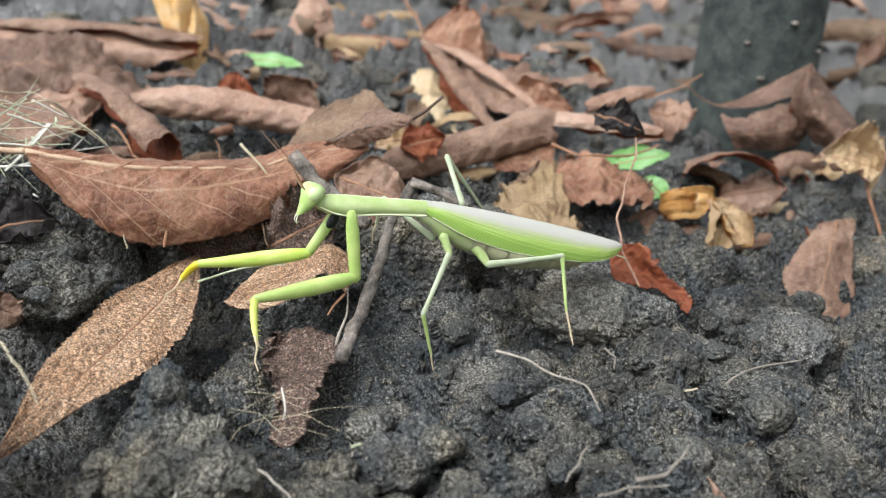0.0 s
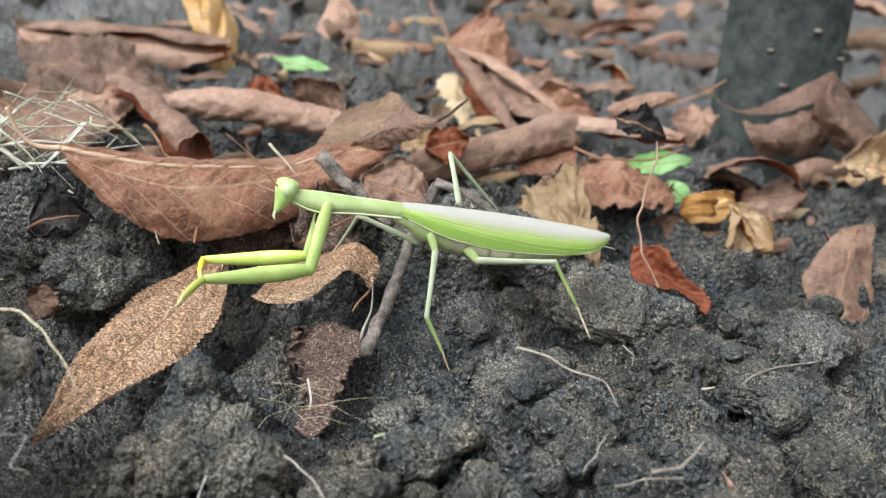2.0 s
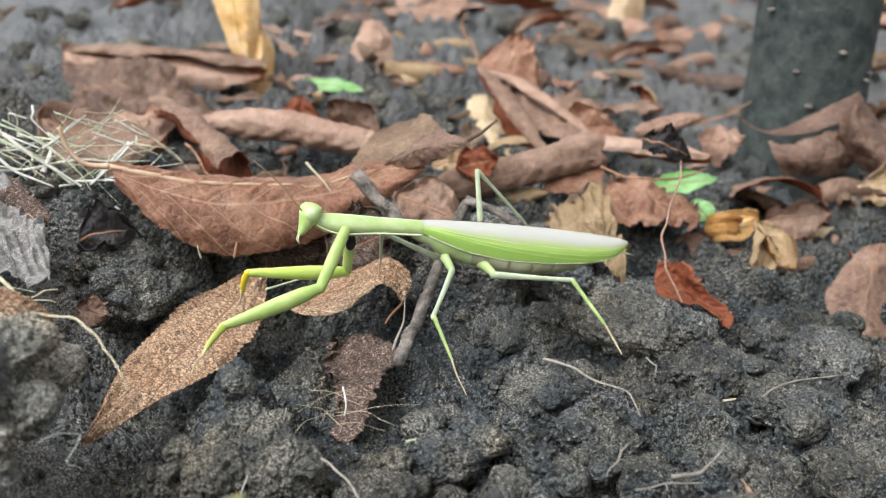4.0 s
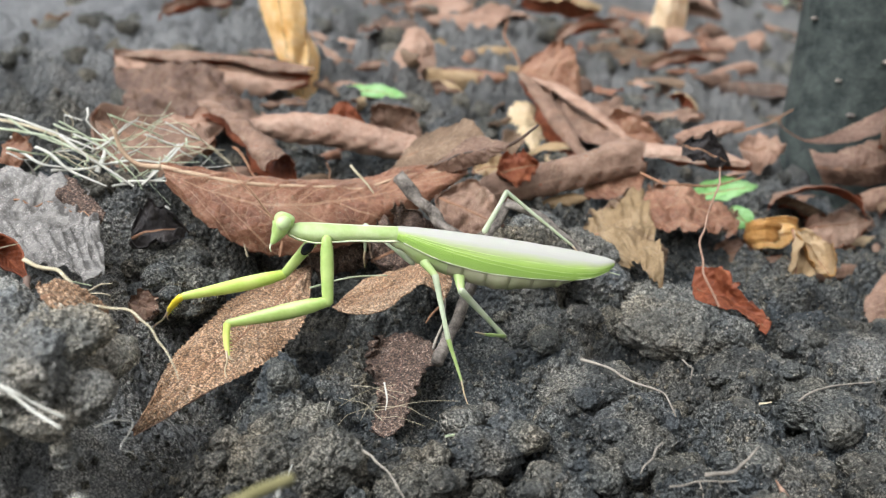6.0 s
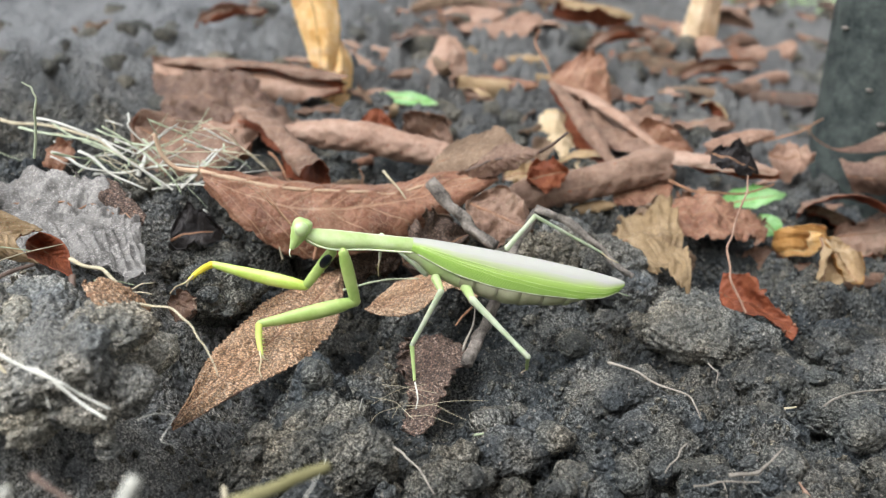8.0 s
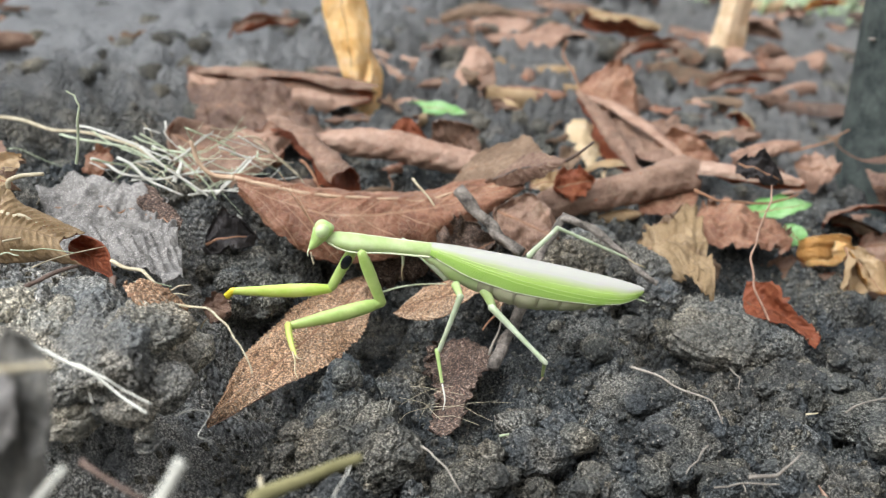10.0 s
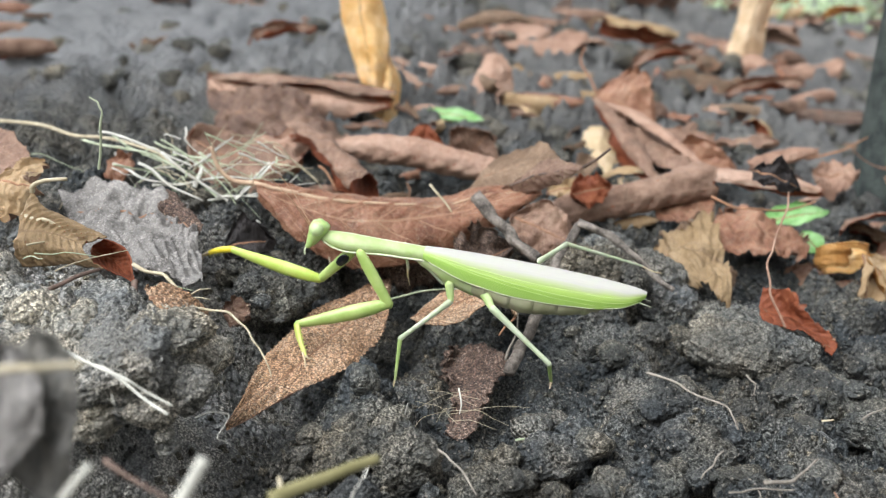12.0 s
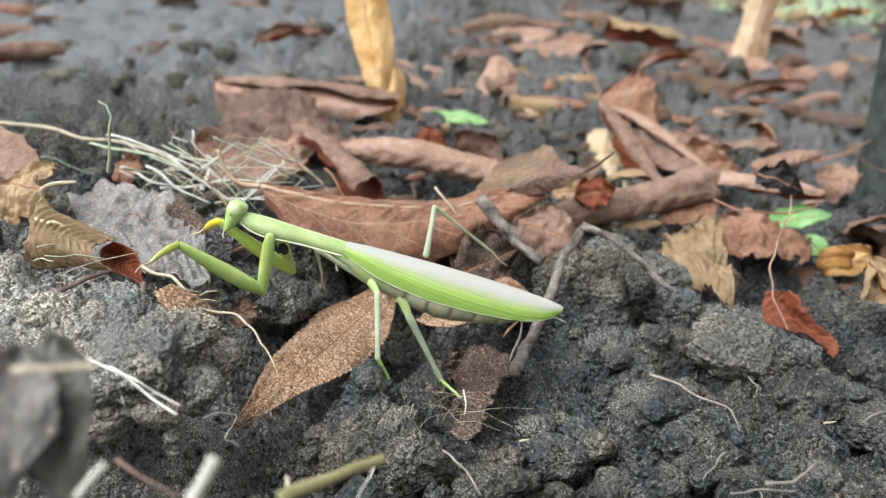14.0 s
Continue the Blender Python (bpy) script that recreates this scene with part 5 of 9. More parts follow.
drape("brown leaf sheet beside the bent one", [[(-0.0691, 0.4340, -0.0027), (-0.0571, 0.4400, 0.0084), (-0.0502, 0.4380, 0.0045)], [(-0.0656, 0.4280, -0.0069), (-0.0544, 0.4270, -0.0006), (-0.0461, 0.4300, -0.0008)], [(-0.0619, 0.4240, -0.0115), (-0.0519, 0.4200, -0.0121), (-0.0423, 0.4280, -0.0048)]], (L_PALE, L_BROWN), crumple=0.0015, ragged=0.001, seed=33)
drape("golden-orange leaf hanging upright with a pale sunny side", [[(-0.1162, 0.3980, 0.0663), (-0.1146, 0.3960, 0.0433), (-0.1095, 0.3920, 0.0294), (-0.1036, 0.3880, 0.0164)], [(-0.1049, 0.3920, 0.0670), (-0.1018, 0.3890, 0.0446), (-0.0984, 0.3850, 0.0309), (-0.0970, 0.3830, 0.0162)], [(-0.0994, 0.3970, 0.0669), (-0.0942, 0.3940, 0.0421), (-0.0921, 0.3900, 0.0305), (-0.0945, 0.3850, 0.0131)]], (L_GOLD, L_AMBER), crumple=0.0007, ragged=0.0004, seed=30)
drape("twisted lower end of a golden leaf", [[(-0.0954, 0.3950, 0.0296), (-0.0967, 0.3890, 0.0190), (-0.0984, 0.3860, 0.0074), (-0.0994, 0.3830, -0.0018)], [(-0.0930, 0.3910, 0.0289), (-0.0909, 0.3860, 0.0194), (-0.0918, 0.3820, 0.0081), (-0.0938, 0.3800, -0.0027)], [(-0.0931, 0.3960, 0.0267), (-0.0880, 0.3930, 0.0183), (-0.0875, 0.3890, 0.0074), (-0.0898, 0.3840, -0.0049)]], (L_GOLD, L_AMBER), crumple=0.0006, ragged=0.0004, seed=73)
drape("straw-tan leaf standing upright", [[(0.0818, 0.6600, 0.0542), (0.0754, 0.6550, 0.0157), (0.0716, 0.6520, -0.0065), (0.0762, 0.6500, -0.0199)], [(0.0927, 0.6520, 0.0558), (0.0863, 0.6480, 0.0206), (0.0817, 0.6450, -0.0049), (0.0788, 0.6460, -0.0212)], [(0.1052, 0.6600, 0.0550), (0.0972, 0.6550, 0.0266), (0.0938, 0.6520, -0.0054), (0.0836, 0.6500, -0.0224)]], (L_CREAM, L_CREAM), rib=1, pr=0.0006, crumple=0.001, ragged=0.001, seed=34)
drape("tan dry ribbed leaf curled lengthwise with a hooked stem", [[(-0.1142, 0.1535, 0.0347), (-0.1112, 0.1520, 0.0322), (-0.1043, 0.1505, 0.0303), (-0.0951, 0.1470, 0.0285)], [(-0.1137, 0.1490, 0.0315), (-0.1076, 0.1460, 0.0308), (-0.1020, 0.1440, 0.0299), (-0.0968, 0.1425, 0.0288)], [(-0.1126, 0.1440, 0.0278), (-0.1058, 0.1410, 0.0286), (-0.0999, 0.1390, 0.0288), (-0.0954, 0.1385, 0.0286)], [(-0.1160, 0.1460, 0.0207), (-0.1064, 0.1420, 0.0233), (-0.0991, 0.1400, 0.0251), (-0.0920, 0.1390, 0.0252)]], (L_KHAKI, L_RUST), petiole_from=(0, 0), petiole=[(-0.1135, 0.1530, 0.0363), (-0.1112, 0.1540, 0.0372), (-0.1071, 0.1550, 0.0375)], stem=STRAW, pr=0.00055, crumple=0.0005, ragged=0.0003, vein_depth=0.0008, seed=41, nu=70, nv=44)
drape("rust-red hollow end of a curled tan leaf", [[(-0.0960, 0.1478, 0.0281), (-0.0910, 0.1465, 0.0266), (-0.0861, 0.1400, 0.0225)], [(-0.1003, 0.1500, 0.0250), (-0.0951, 0.1490, 0.0231), (-0.0864, 0.1405, 0.0221)], [(-0.0970, 0.1435, 0.0240), (-0.0921, 0.1420, 0.0234), (-0.0862, 0.1395, 0.0222)]], (L_RUST, L_RUST), crumple=0.0005, ragged=0.0003, seed=80)
drape("grey crumpled weathered leaf plastered on the clump", [[(-0.1300, 0.1900, 0.0227), (-0.1197, 0.1940, 0.0249), (-0.1038, 0.1900, 0.0257), (-0.0922, 0.1820, 0.0208)], [(-0.1217, 0.1780, 0.0219), (-0.1106, 0.1800, 0.0238), (-0.0981, 0.1800, 0.0224), (-0.0874, 0.1720, 0.0198)], [(-0.1120, 0.1650, 0.0202), (-0.1011, 0.1660, 0.0214), (-0.0912, 0.1670, 0.0199), (-0.0824, 0.1630, 0.0184)], [(-0.1009, 0.1500, 0.0188), (-0.0916, 0.1500, 0.0196), (-0.0834, 0.1520, 0.0189), (-0.0788, 0.1540, 0.0174)]], (L_GREY, L_GREY), crumple=0.0032, ragged=0.0022, vein_depth=0.0008, seed=42, nu=80, nv=60)
drape("dark purple-brown curled scrap of leaf", [[(-0.1055, 0.1920, 0.0255), (-0.1000, 0.1900, 0.0249), (-0.0890, 0.1800, 0.0211)], [(-0.1049, 0.1880, 0.0241), (-0.0958, 0.1820, 0.0227), (-0.0883, 0.1770, 0.0208)], [(-0.1027, 0.1860, 0.0220), (-0.0932, 0.1780, 0.0203), (-0.0887, 0.1760, 0.0200)]], (L_DARK, L_BROWN), crumple=0.0014, ragged=0.001, seed=45)
drape("brown leaf scrap half buried in soil", [[(-0.0764, 0.1240, 0.0289), (-0.0739, 0.1280, 0.0275), (-0.0695, 0.1285, 0.0248), (-0.0678, 0.1300, 0.0225)], [(-0.0731, 0.1200, 0.0286), (-0.0707, 0.1230, 0.0269), (-0.0685, 0.1260, 0.0237), (-0.0674, 0.1280, 0.0218)], [(-0.0700, 0.1180, 0.0273), (-0.0687, 0.1200, 0.0249), (-0.0673, 0.1230, 0.0227), (-0.0671, 0.1260, 0.0212)]], (L_TAN, L_DARK), crumple=0.0009, ragged=0.0008, seed=43)
drape("brown leaf leaning at the edge of the hay", [[(-0.1636, 0.2050, 0.0357), (-0.1493, 0.2000, 0.0358), (-0.1408, 0.1950, 0.0325), (-0.1325, 0.1860, 0.0274)], [(-0.1597, 0.1980, 0.0306), (-0.1471, 0.1930, 0.0307), (-0.1391, 0.1880, 0.0290), (-0.1323, 0.1830, 0.0266)], [(-0.1550, 0.1900, 0.0259), (-0.1454, 0.1870, 0.0267), (-0.1376, 0.1840, 0.0266), (-0.1329, 0.1820, 0.0257)]], (L_OLIVE, L_BROWN), crumple=0.0014, ragged=0.0008, seed=44)
rolled("leaf", "pale brown rolled leaf with a red mouth", (-0.1077, 0.3000, 0.0171), (-0.0658, 0.2360, 0.0153), 0.0048, (0.1, -0.3, 1), (L_BROWN, L_RUST), 4.8, 0.8, (0.5, 1.05), 0.0007, 0.02, seed=20, lean=1)
rolled("leaf", "brown leaf rolled into a tube with a rusty mouth", (-0.0182, 0.2540, 0.0033), (0.0339, 0.2920, 0.0066), 0.0054, (0.0, -0.3, 1), (L_BROWN, L_RUST), 4.8, 0.8, (0.3, 1.1), 0.0007, 0.02, seed=15, lean=-0.9)
drape("rust-red mouth of a rolled brown leaf", [[(0.0279, 0.2875, 0.0086), (0.0307, 0.2880, 0.0121), (0.0352, 0.2900, 0.0105)], [(0.0288, 0.2865, 0.0060), (0.0319, 0.2860, 0.0093), (0.0356, 0.2880, 0.0084)], [(0.0295, 0.2870, 0.0030), (0.0326, 0.2865, 0.0055), (0.0363, 0.2890, 0.0054)]], (L_RUST, L_RUST), crumple=0.0008, ragged=0.0008, seed=90)
drape("rusty flap hanging under a rolled leaf", [[(0.0177, 0.2810, 0.0033), (0.0270, 0.2840, 0.0048), (0.0362, 0.2890, 0.0061)], [(0.0174, 0.2770, 0.0019), (0.0269, 0.2790, 0.0032), (0.0356, 0.2840, 0.0046)], [(0.0177, 0.2740, 0.0004), (0.0269, 0.2750, 0.0007), (0.0348, 0.2800, 0.0025)]], (L_RED, L_RUST), crumple=0.0012, ragged=0.001, seed=91)
rolled("leaf", "pale brown leaf rolled into a tube with a long stem", (0.0509, 0.3350, 0.0036), (0.0767, 0.3460, 0.0085), 0.0028, (0.0, -0.25, 1), (L_PALE, L_RUST), 4.4, 0.7, (0.7, 0.4), 0.0007, 0.02, seed=28, lean=-0.8)
rod("dry_stalk", "long thin leaf stem rising by the trunk", "stalk", [(0.0722, 0.3420, 0.0068), (0.0851, 0.3450, 0.0105), (0.0928, 0.3470, 0.0151)], 0.0007, 0.0004, STEM, "", 0.2)
rolled("leaf", "brown leaf rolled into a tube", (0.0278, 0.3180, 0.0020), (0.0708, 0.3020, 0.0053), 0.0045, (0.0, -0.25, 1), (L_PALE, L_RUST), 4.0, 0.6, (0.8, 0.3), 0.0003, 0.03, seed=29, lean=0.6)
rod("dry_stalk", "thin pale leaf stem lying over a rusty leaf", "stalk", [(0.0325, 0.2680, 0.0113), (0.0398, 0.2660, 0.0090), (0.0525, 0.2660, 0.0091), (0.0627, 0.2700, 0.0115)], 0.0007, 0.0005, STEM, "", 0.2)
drape("rust-red curled leaf with a long thin stem", [[(0.0417, 0.2140, 0.0041), (0.0460, 0.2120, 0.0050), (0.0492, 0.2090, 0.0044), (0.0526, 0.2060, 0.0009), (0.0582, 0.2020, -0.0032)], [(0.0414, 0.2120, 0.0009), (0.0461, 0.2120, -0.0007), (0.0494, 0.2100, -0.0017), (0.0526, 0.2050, -0.0022), (0.0582, 0.2010, -0.0042)], [(0.0412, 0.2060, -0.0002), (0.0446, 0.2040, -0.0014), (0.0471, 0.2020, -0.0011), (0.0521, 0.2010, -0.0025), (0.0567, 0.1980, -0.0051)]], (L_RUST, L_RED), crumple=0.0018, ragged=0.0010, seed=7)
rod("dry_stalk", "long thin brown stalk bending up from a curled leaf", "stalk", [(0.0459, 0.2010, -0.0005), (0.0422, 0.2050, 0.0059), (0.0413, 0.2100, 0.0118), (0.0431, 0.2140, 0.0178), (0.0456, 0.2180, 0.0237), (0.0460, 0.2220, 0.0269)], 0.0005, 0.0004, L_PALE)
drape("crumpled tan leaf arching over a dark hollow", [[(0.0134, 0.2460, -0.0017), (0.0188, 0.2480, 0.0037), (0.0279, 0.2500, 0.0113), (0.0314, 0.2500, 0.0105)], [(0.0166, 0.2360, -0.0012), (0.0230, 0.2380, 0.0039), (0.0292, 0.2400, 0.0074), (0.0334, 0.2400, 0.0071)], [(0.0209, 0.2260, 0.0004), (0.0255, 0.2280, 0.0039), (0.0299, 0.2300, 0.0048), (0.0341, 0.2300, 0.0039)], [(0.0238, 0.2220, 0.0007), (0.0273, 0.2220, 0.0031), (0.0305, 0.2190, 0.0022), (0.0348, 0.2170, 0.0023)], [(0.0255, 0.2200, 0.0003), (0.0281, 0.2190, 0.0018), (0.0318, 0.2140, -0.0002), (0.0339, 0.2120, -0.0008)]], (L_KHAKI, L_BROWN), crumple=0.0042, ragged=0.0030, seed=35)
leaf("leaf", "twisted straw-coloured strip of a dried leaf", (0.0768, 0.2620, -0.0013), (0.0759, 0.2500, -0.0226), 0.011, (0.3, -0.9, 0.2), (L_STRAW, L_STRAW), (1.1, 1.3), 0.2, 0.5, 2.2, 0.003, 8, crumple=0.001, seed=9, pr=0.0007)
leaf("leaf", "twisted straw-coloured strip of a dried leaf", (0.0776, 0.2620, -0.0016), (0.0863, 0.2520, -0.0105), 0.010, (0.3, -0.9, 0.2), (L_STRAW, L_AMBER), (1.2, 1.4), 0.2, -0.7, 1.2, 0.003, 8, crumple=0.001, seed=10, pr=0.0007)
leaf("leaf", "pale brown leaf lying behind the golden one", (0.0539, 0.2720, -0.0165), (0.0712, 0.2750, -0.0107), 0.012, (0, -0.6, 0.8), (L_PALE, L_BROWN), (-0.7, -0.5), 0, 0.2, 0.2, 0.002, 10, crumple=0.002, seed=59)
leaf("leaf", "pale brown leaf lying behind the golden one", (0.0871, 0.2900, -0.0106), (0.1078, 0.2920, -0.0073), 0.014, (0, -0.6, 0.8), (L_PALE, L_RUST), (-0.7, -0.9), 0, 0.3, 0.4, 0.003, 10, crumple=0.002, seed=60)
leaf("leaf", "rust-coloured hollow of a curled leaf", (0.1233, 0.3470, -0.0039), (0.1330, 0.3470, 0.0036), 0.012, (0, -1, 0.1), (L_RUST, L_RUST), (0.4, 0.5), 0.1, 0.3, 0.1, 0.002, 8, seed=63, rib=False)
leaf("leaf", "crumpled straw-tan leaf with a hanging stem", (0.1350, 0.2900, 0.0004), (0.1161, 0.2920, 0.0036), 0.022, (0, -0.7, 0.7), (L_STRAW, L_PALE), (1.0, 1.1), 0.2, 0.5, 0.6, 0.005, 12, petiole=[(0.1292, 0.2850, -0.0034), (0.1333, 0.2780, -0.0167), (0.1340, 0.2760, -0.0258)], crumple=0.003, seed=14)
leaf("leaf", "red leaf edge behind the rolled one", (-0.0659, 0.3000, 0.0116), (-0.0530, 0.3000, 0.0136), 0.016, (0, -0.9, 0.4), (L_RUST, L_RUST), (0.4, 0.3), 0.1, -0.3, 0.1, 0.002, 12, seed=66)
leaf("leaf", "rusty leaf tip curling upward", (-0.0484, 0.3000, 0.0073), (-0.0382, 0.3050, 0.0181), 0.022, (0.3, -0.9, 0.3), (L_BROWN, L_BROWN), (0.8, 0.4), 0.2, 0.3, 0.2, 0.002, 12, crumple=0.002, seed=19)
leaf("leaf", "brown leaf rolled along its length", (-0.1692, 0.3800, 0.0152), (-0.0886, 0.3750, 0.0103), 0.040, (0, -0.35, 0.95), (L_PALE, L_RUST), (-2.4, -2.2), 0, 0.2, 0.4, 0.004, 18, crumple=0.002, seed=22)
leaf("leaf", "brown leaf lying flat with a curled edge", (-0.1264, 0.2620, 0.0192), (-0.0890, 0.2560, 0.0160), 0.034, (0, -0.35, 0.95), (L_BROWN, L_RED), (-0.7, -1.2), 0, -0.3, 0.2, 0.005, 18, crumple=0.002, seed=23)
leaf("leaf", "brown leaf with an orange edge", (-0.1291, 0.2850, 0.0090), (-0.0963, 0.3000, 0.0134), 0.024, (0, -0.5, 0.9), (L_PALE, L_RUST), (-1.2, -1.2), 0, 0.2, 0.2, 0.004, 18, crumple=0.002, seed=68)
leaf("leaf", "dark reddish leaf with a thin upright stem", (-0.0050, 0.3920, 0.0179), (0.0198, 0.3840, 0.0081), 0.032, (0.2, -0.8, 0.5), (L_RED, L_BROWN), (0.6, 0.9), 0.25, 0.3, 0.3, 0.003, 16, petiole=[(-0.0076, 0.3960, 0.0216), (-0.0126, 0.4000, 0.0287), (-0.0111, 0.4020, 0.0341)], crumple=0.002, seed=24)
leaf("leaf", "reddish leaf folded over others", (0.0108, 0.3780, 0.0079), (0.0404, 0.3350, 0.0000), 0.034, (0.5, -0.6, 0.65), (L_BROWN, L_PALE), (0.5, -0.5), 0.1, 0.2, 0.2, 0.004, 16, crumple=0.002, seed=70)
leaf("leaf", "rust-red leaf edge between rolled leaves", (0.0230, 0.3500, 0.0036), (0.0476, 0.3400, 0.0025), 0.016, (0, -0.8, 0.5), (L_RED, L_RED), (0.5, 0.3), 0.1, 0.2, 0.1, 0.003, 12, crumple=0.002, seed=27)
leaf("leaf", "straw-tan leaf lying by the trunk", (0.0768, 0.3520, -0.0002), (0.0921, 0.3480, 0.0006), 0.018, (0.0, -0.6, 0.8), (L_PALE, L_PALE), (-0.5, -0.8), 0, -0.2, 0.2, 0.003, 14, crumple=0.002, seed=71)
leaf("leaf", "dark shrivelled leaf tip with a thin stem", (0.0427, 0.2620, 0.0214), (0.0551, 0.2580, 0.0186), 0.010, (0.1, -0.8, 0.6), (L_BLACK, L_BLACK), (1.0, 0.9), 0.2, 0.7, 0.4, 0.003, 8, crumple=0.002, seed=72, ragged=0.6)
leaf("leaf", "fresh green fallen leaf", (-0.0755, 0.3840, 0.0068), (-0.0499, 0.3800, 0.0058), 0.011, (0.1, -0.4, 0.85), (L_GREEN, L_GREEN), (-0.3, 0.3), 0.0, 0.25, 0.1, 0.001, 10, seed=31, ragged=0.03)
leaf("leaf", "rust-red rolled leaf on the soil", (-0.0460, 0.4450, 0.0044), (-0.0115, 0.4400, 0.0043), 0.024, (0, -0.4, 0.9), (L_RED, L_BROWN), (-1.9, -1.8), 0, 0.1, 0.1, 0.002, 14, crumple=0.002, seed=74)
leaf("leaf", "small fresh green leaf", (0.0513, 0.3000, -0.0055), (0.0737, 0.3020, -0.0006), 0.008, (0, -0.6, 0.8), (L_GREEN, L_GREEN), (0.3, 0.3), 0.1, 0.3, 0.3, 0.001, 10, seed=35)
leaf("leaf", "small fresh green leaf", (0.0623, 0.2820, -0.0022), (0.0677, 0.2750, -0.0060), 0.008, (0, -0.8, 0.5), (L_GREEN, L_GREEN), (-0.6, -0.6), 0.1, 0.3, 0.3, 0.001, 10, seed=36)
leaf("leaf", "red scrap of leaf among brown ones", (-0.0086, 0.2620, 0.0106), (0.0033, 0.2640, 0.0135), 0.011, (0, -0.8, 0.5), (L_RUST, L_RUST), (0.6, 0.3), 0.1, 0.4, 0.3, 0.003, 8, seed=37, ragged=0.4)
leaf("leaf", "pale crumpled scrap among brown leaves", (-0.0153, 0.2680, 0.0092), (-0.0057, 0.2700, 0.0118), 0.012, (0, -0.7, 0.7), (L_STRAW, L_PALE), (0.6, -0.5), 0.1, 0.4, 0.5, 0.004, 8, seed=75, ragged=0.4)
leaf("leaf", "crumpled tan leaf remains behind the mantis", (0.0186, 0.2580, -0.0028), (0.0335, 0.2660, 0.0044), 0.018, (0, -0.6, 0.8), (L_OLIVE, L_GREY), (-1.3, -1.2), 0, -0.5, 0.8, 0.006, 12, crumple=0.004, seed=38, ragged=0.4)
leaf("leaf", "pale dead leaf strip leaning on the clods", (0.0310, 0.2560, -0.0009), (0.0384, 0.2440, -0.0093), 0.013, (0.2, -0.7, 0.7), (L_OLIVE, L_GREY), (-0.8, -0.9), 0, -0.3, 0.4, 0.004, 12, crumple=0.002, seed=76)
leaf("leaf", "dark leaf scrap under the clods", (0.0369, 0.2500, -0.0109), (0.0228, 0.2560, -0.0064), 0.020, (0, -0.6, 0.8), (L_OLIVE, L_DARK), (-0.6, -0.5), 0, -0.4, 0.4, 0.004, 12, crumple=0.002, seed=39)
leaf("leaf", "brown leaf flap under the big red-brown one", (-0.0220, 0.2260, 0.0141), (-0.0053, 0.2180, 0.0104), 0.016, (0.2, -0.8, 0.5), (L_BROWN, L_BROWN), (-0.3, -0.4), 0, 0.2, 0.2, 0.002, 12, crumple=0.002, seed=77)
leaf("leaf", "dark torn leaf below the big red-brown one", (-0.0568, 0.2120, 0.0039), (-0.0349, 0.2190, 0.0036), 0.018, (0, -0.9, 0.3), (L_DARK, L_OLIVE), (0.2, -0.5), 0, -0.4, 0.3, 0.006, 9, crumple=0.002, seed=78, ragged=0.4)
leaf("leaf", "dark torn leaf below the big red-brown one", (-0.0360, 0.2090, 0.0026), (-0.0210, 0.2190, 0.0080), 0.018, (0.2, -0.8, 0.5), (L_DARK, L_OLIVE), (0.2, -0.5), 0, -0.4, 0.3, 0.006, 9, crumple=0.002, seed=79, ragged=0.4)
rolled("leaf", "pale pinkish-brown rolled leaf with ribbed veins", (-0.0931, 0.2920, 0.0123), (-0.0378, 0.2860, 0.0093), 0.0054, (0.0, -0.3, 1), (L_PALE, L_RUST), 4.6, 0.8, (0.05, 0.75), 0.0007, 0.02, seed=18, lean=-0.8)
rolled("leaf", "brown leaf rolled along its length", (-0.1691, 0.3800, 0.0162), (-0.0863, 0.3750, 0.0139), 0.0050, (0, -0.3, 1), (L_BROWN, L_RUST), 4.8, 0.7, (0.3, 0.6), 0.0007, 0.01, seed=22, lean=1.3)
rolled("leaf", "brown leaf rolled into a tube", (-0.0056, 0.3850, 0.0151), (0.0186, 0.3180, -0.0016), 0.0046, (0.0, -0.4, 1), (L_BROWN, L_RUST), 4.6, 0.7, (0.5, 0.8), 0.0007, 0.02, seed=25, lean=1.2)
rolled("leaf", "pale rolled rim of a brown leaf", (-0.0018, 0.3880, 0.0131), (0.0368, 0.3350, 0.0007), 0.0032, (0.2, -0.4, 0.9), (L_PALE, L_RED), 3.0, 0.5, (0.4, 0.6), 0.0003, 0.04, seed=69, lean=0.5)
rolled("leaf", "brown dry leaf arched over the soil like a tunnel", (0.0989, 0.3250, -0.0181), (0.0866, 0.2800, -0.0062), 0.0165, (0.0, 0.2, 1), (L_BROWN, L_RUST), 2.7, 0.1, (0.9, 1.0), 0.0005, 0.0, 0.72, 0.14, seed=13)
rolled("leaf", "golden dried leaf curled into a cup", (0.0709, 0.2670, -0.0082), (0.0702, 0.2710, -0.0024), 0.0062, (0.3, -0.9, 0.0), (L_AMBER, L_GOLD), 8.6, 0.9, (0.75, 0.95), 0.0003, 0.0, 1.0, 0.12, seed=8, lean=2.4)
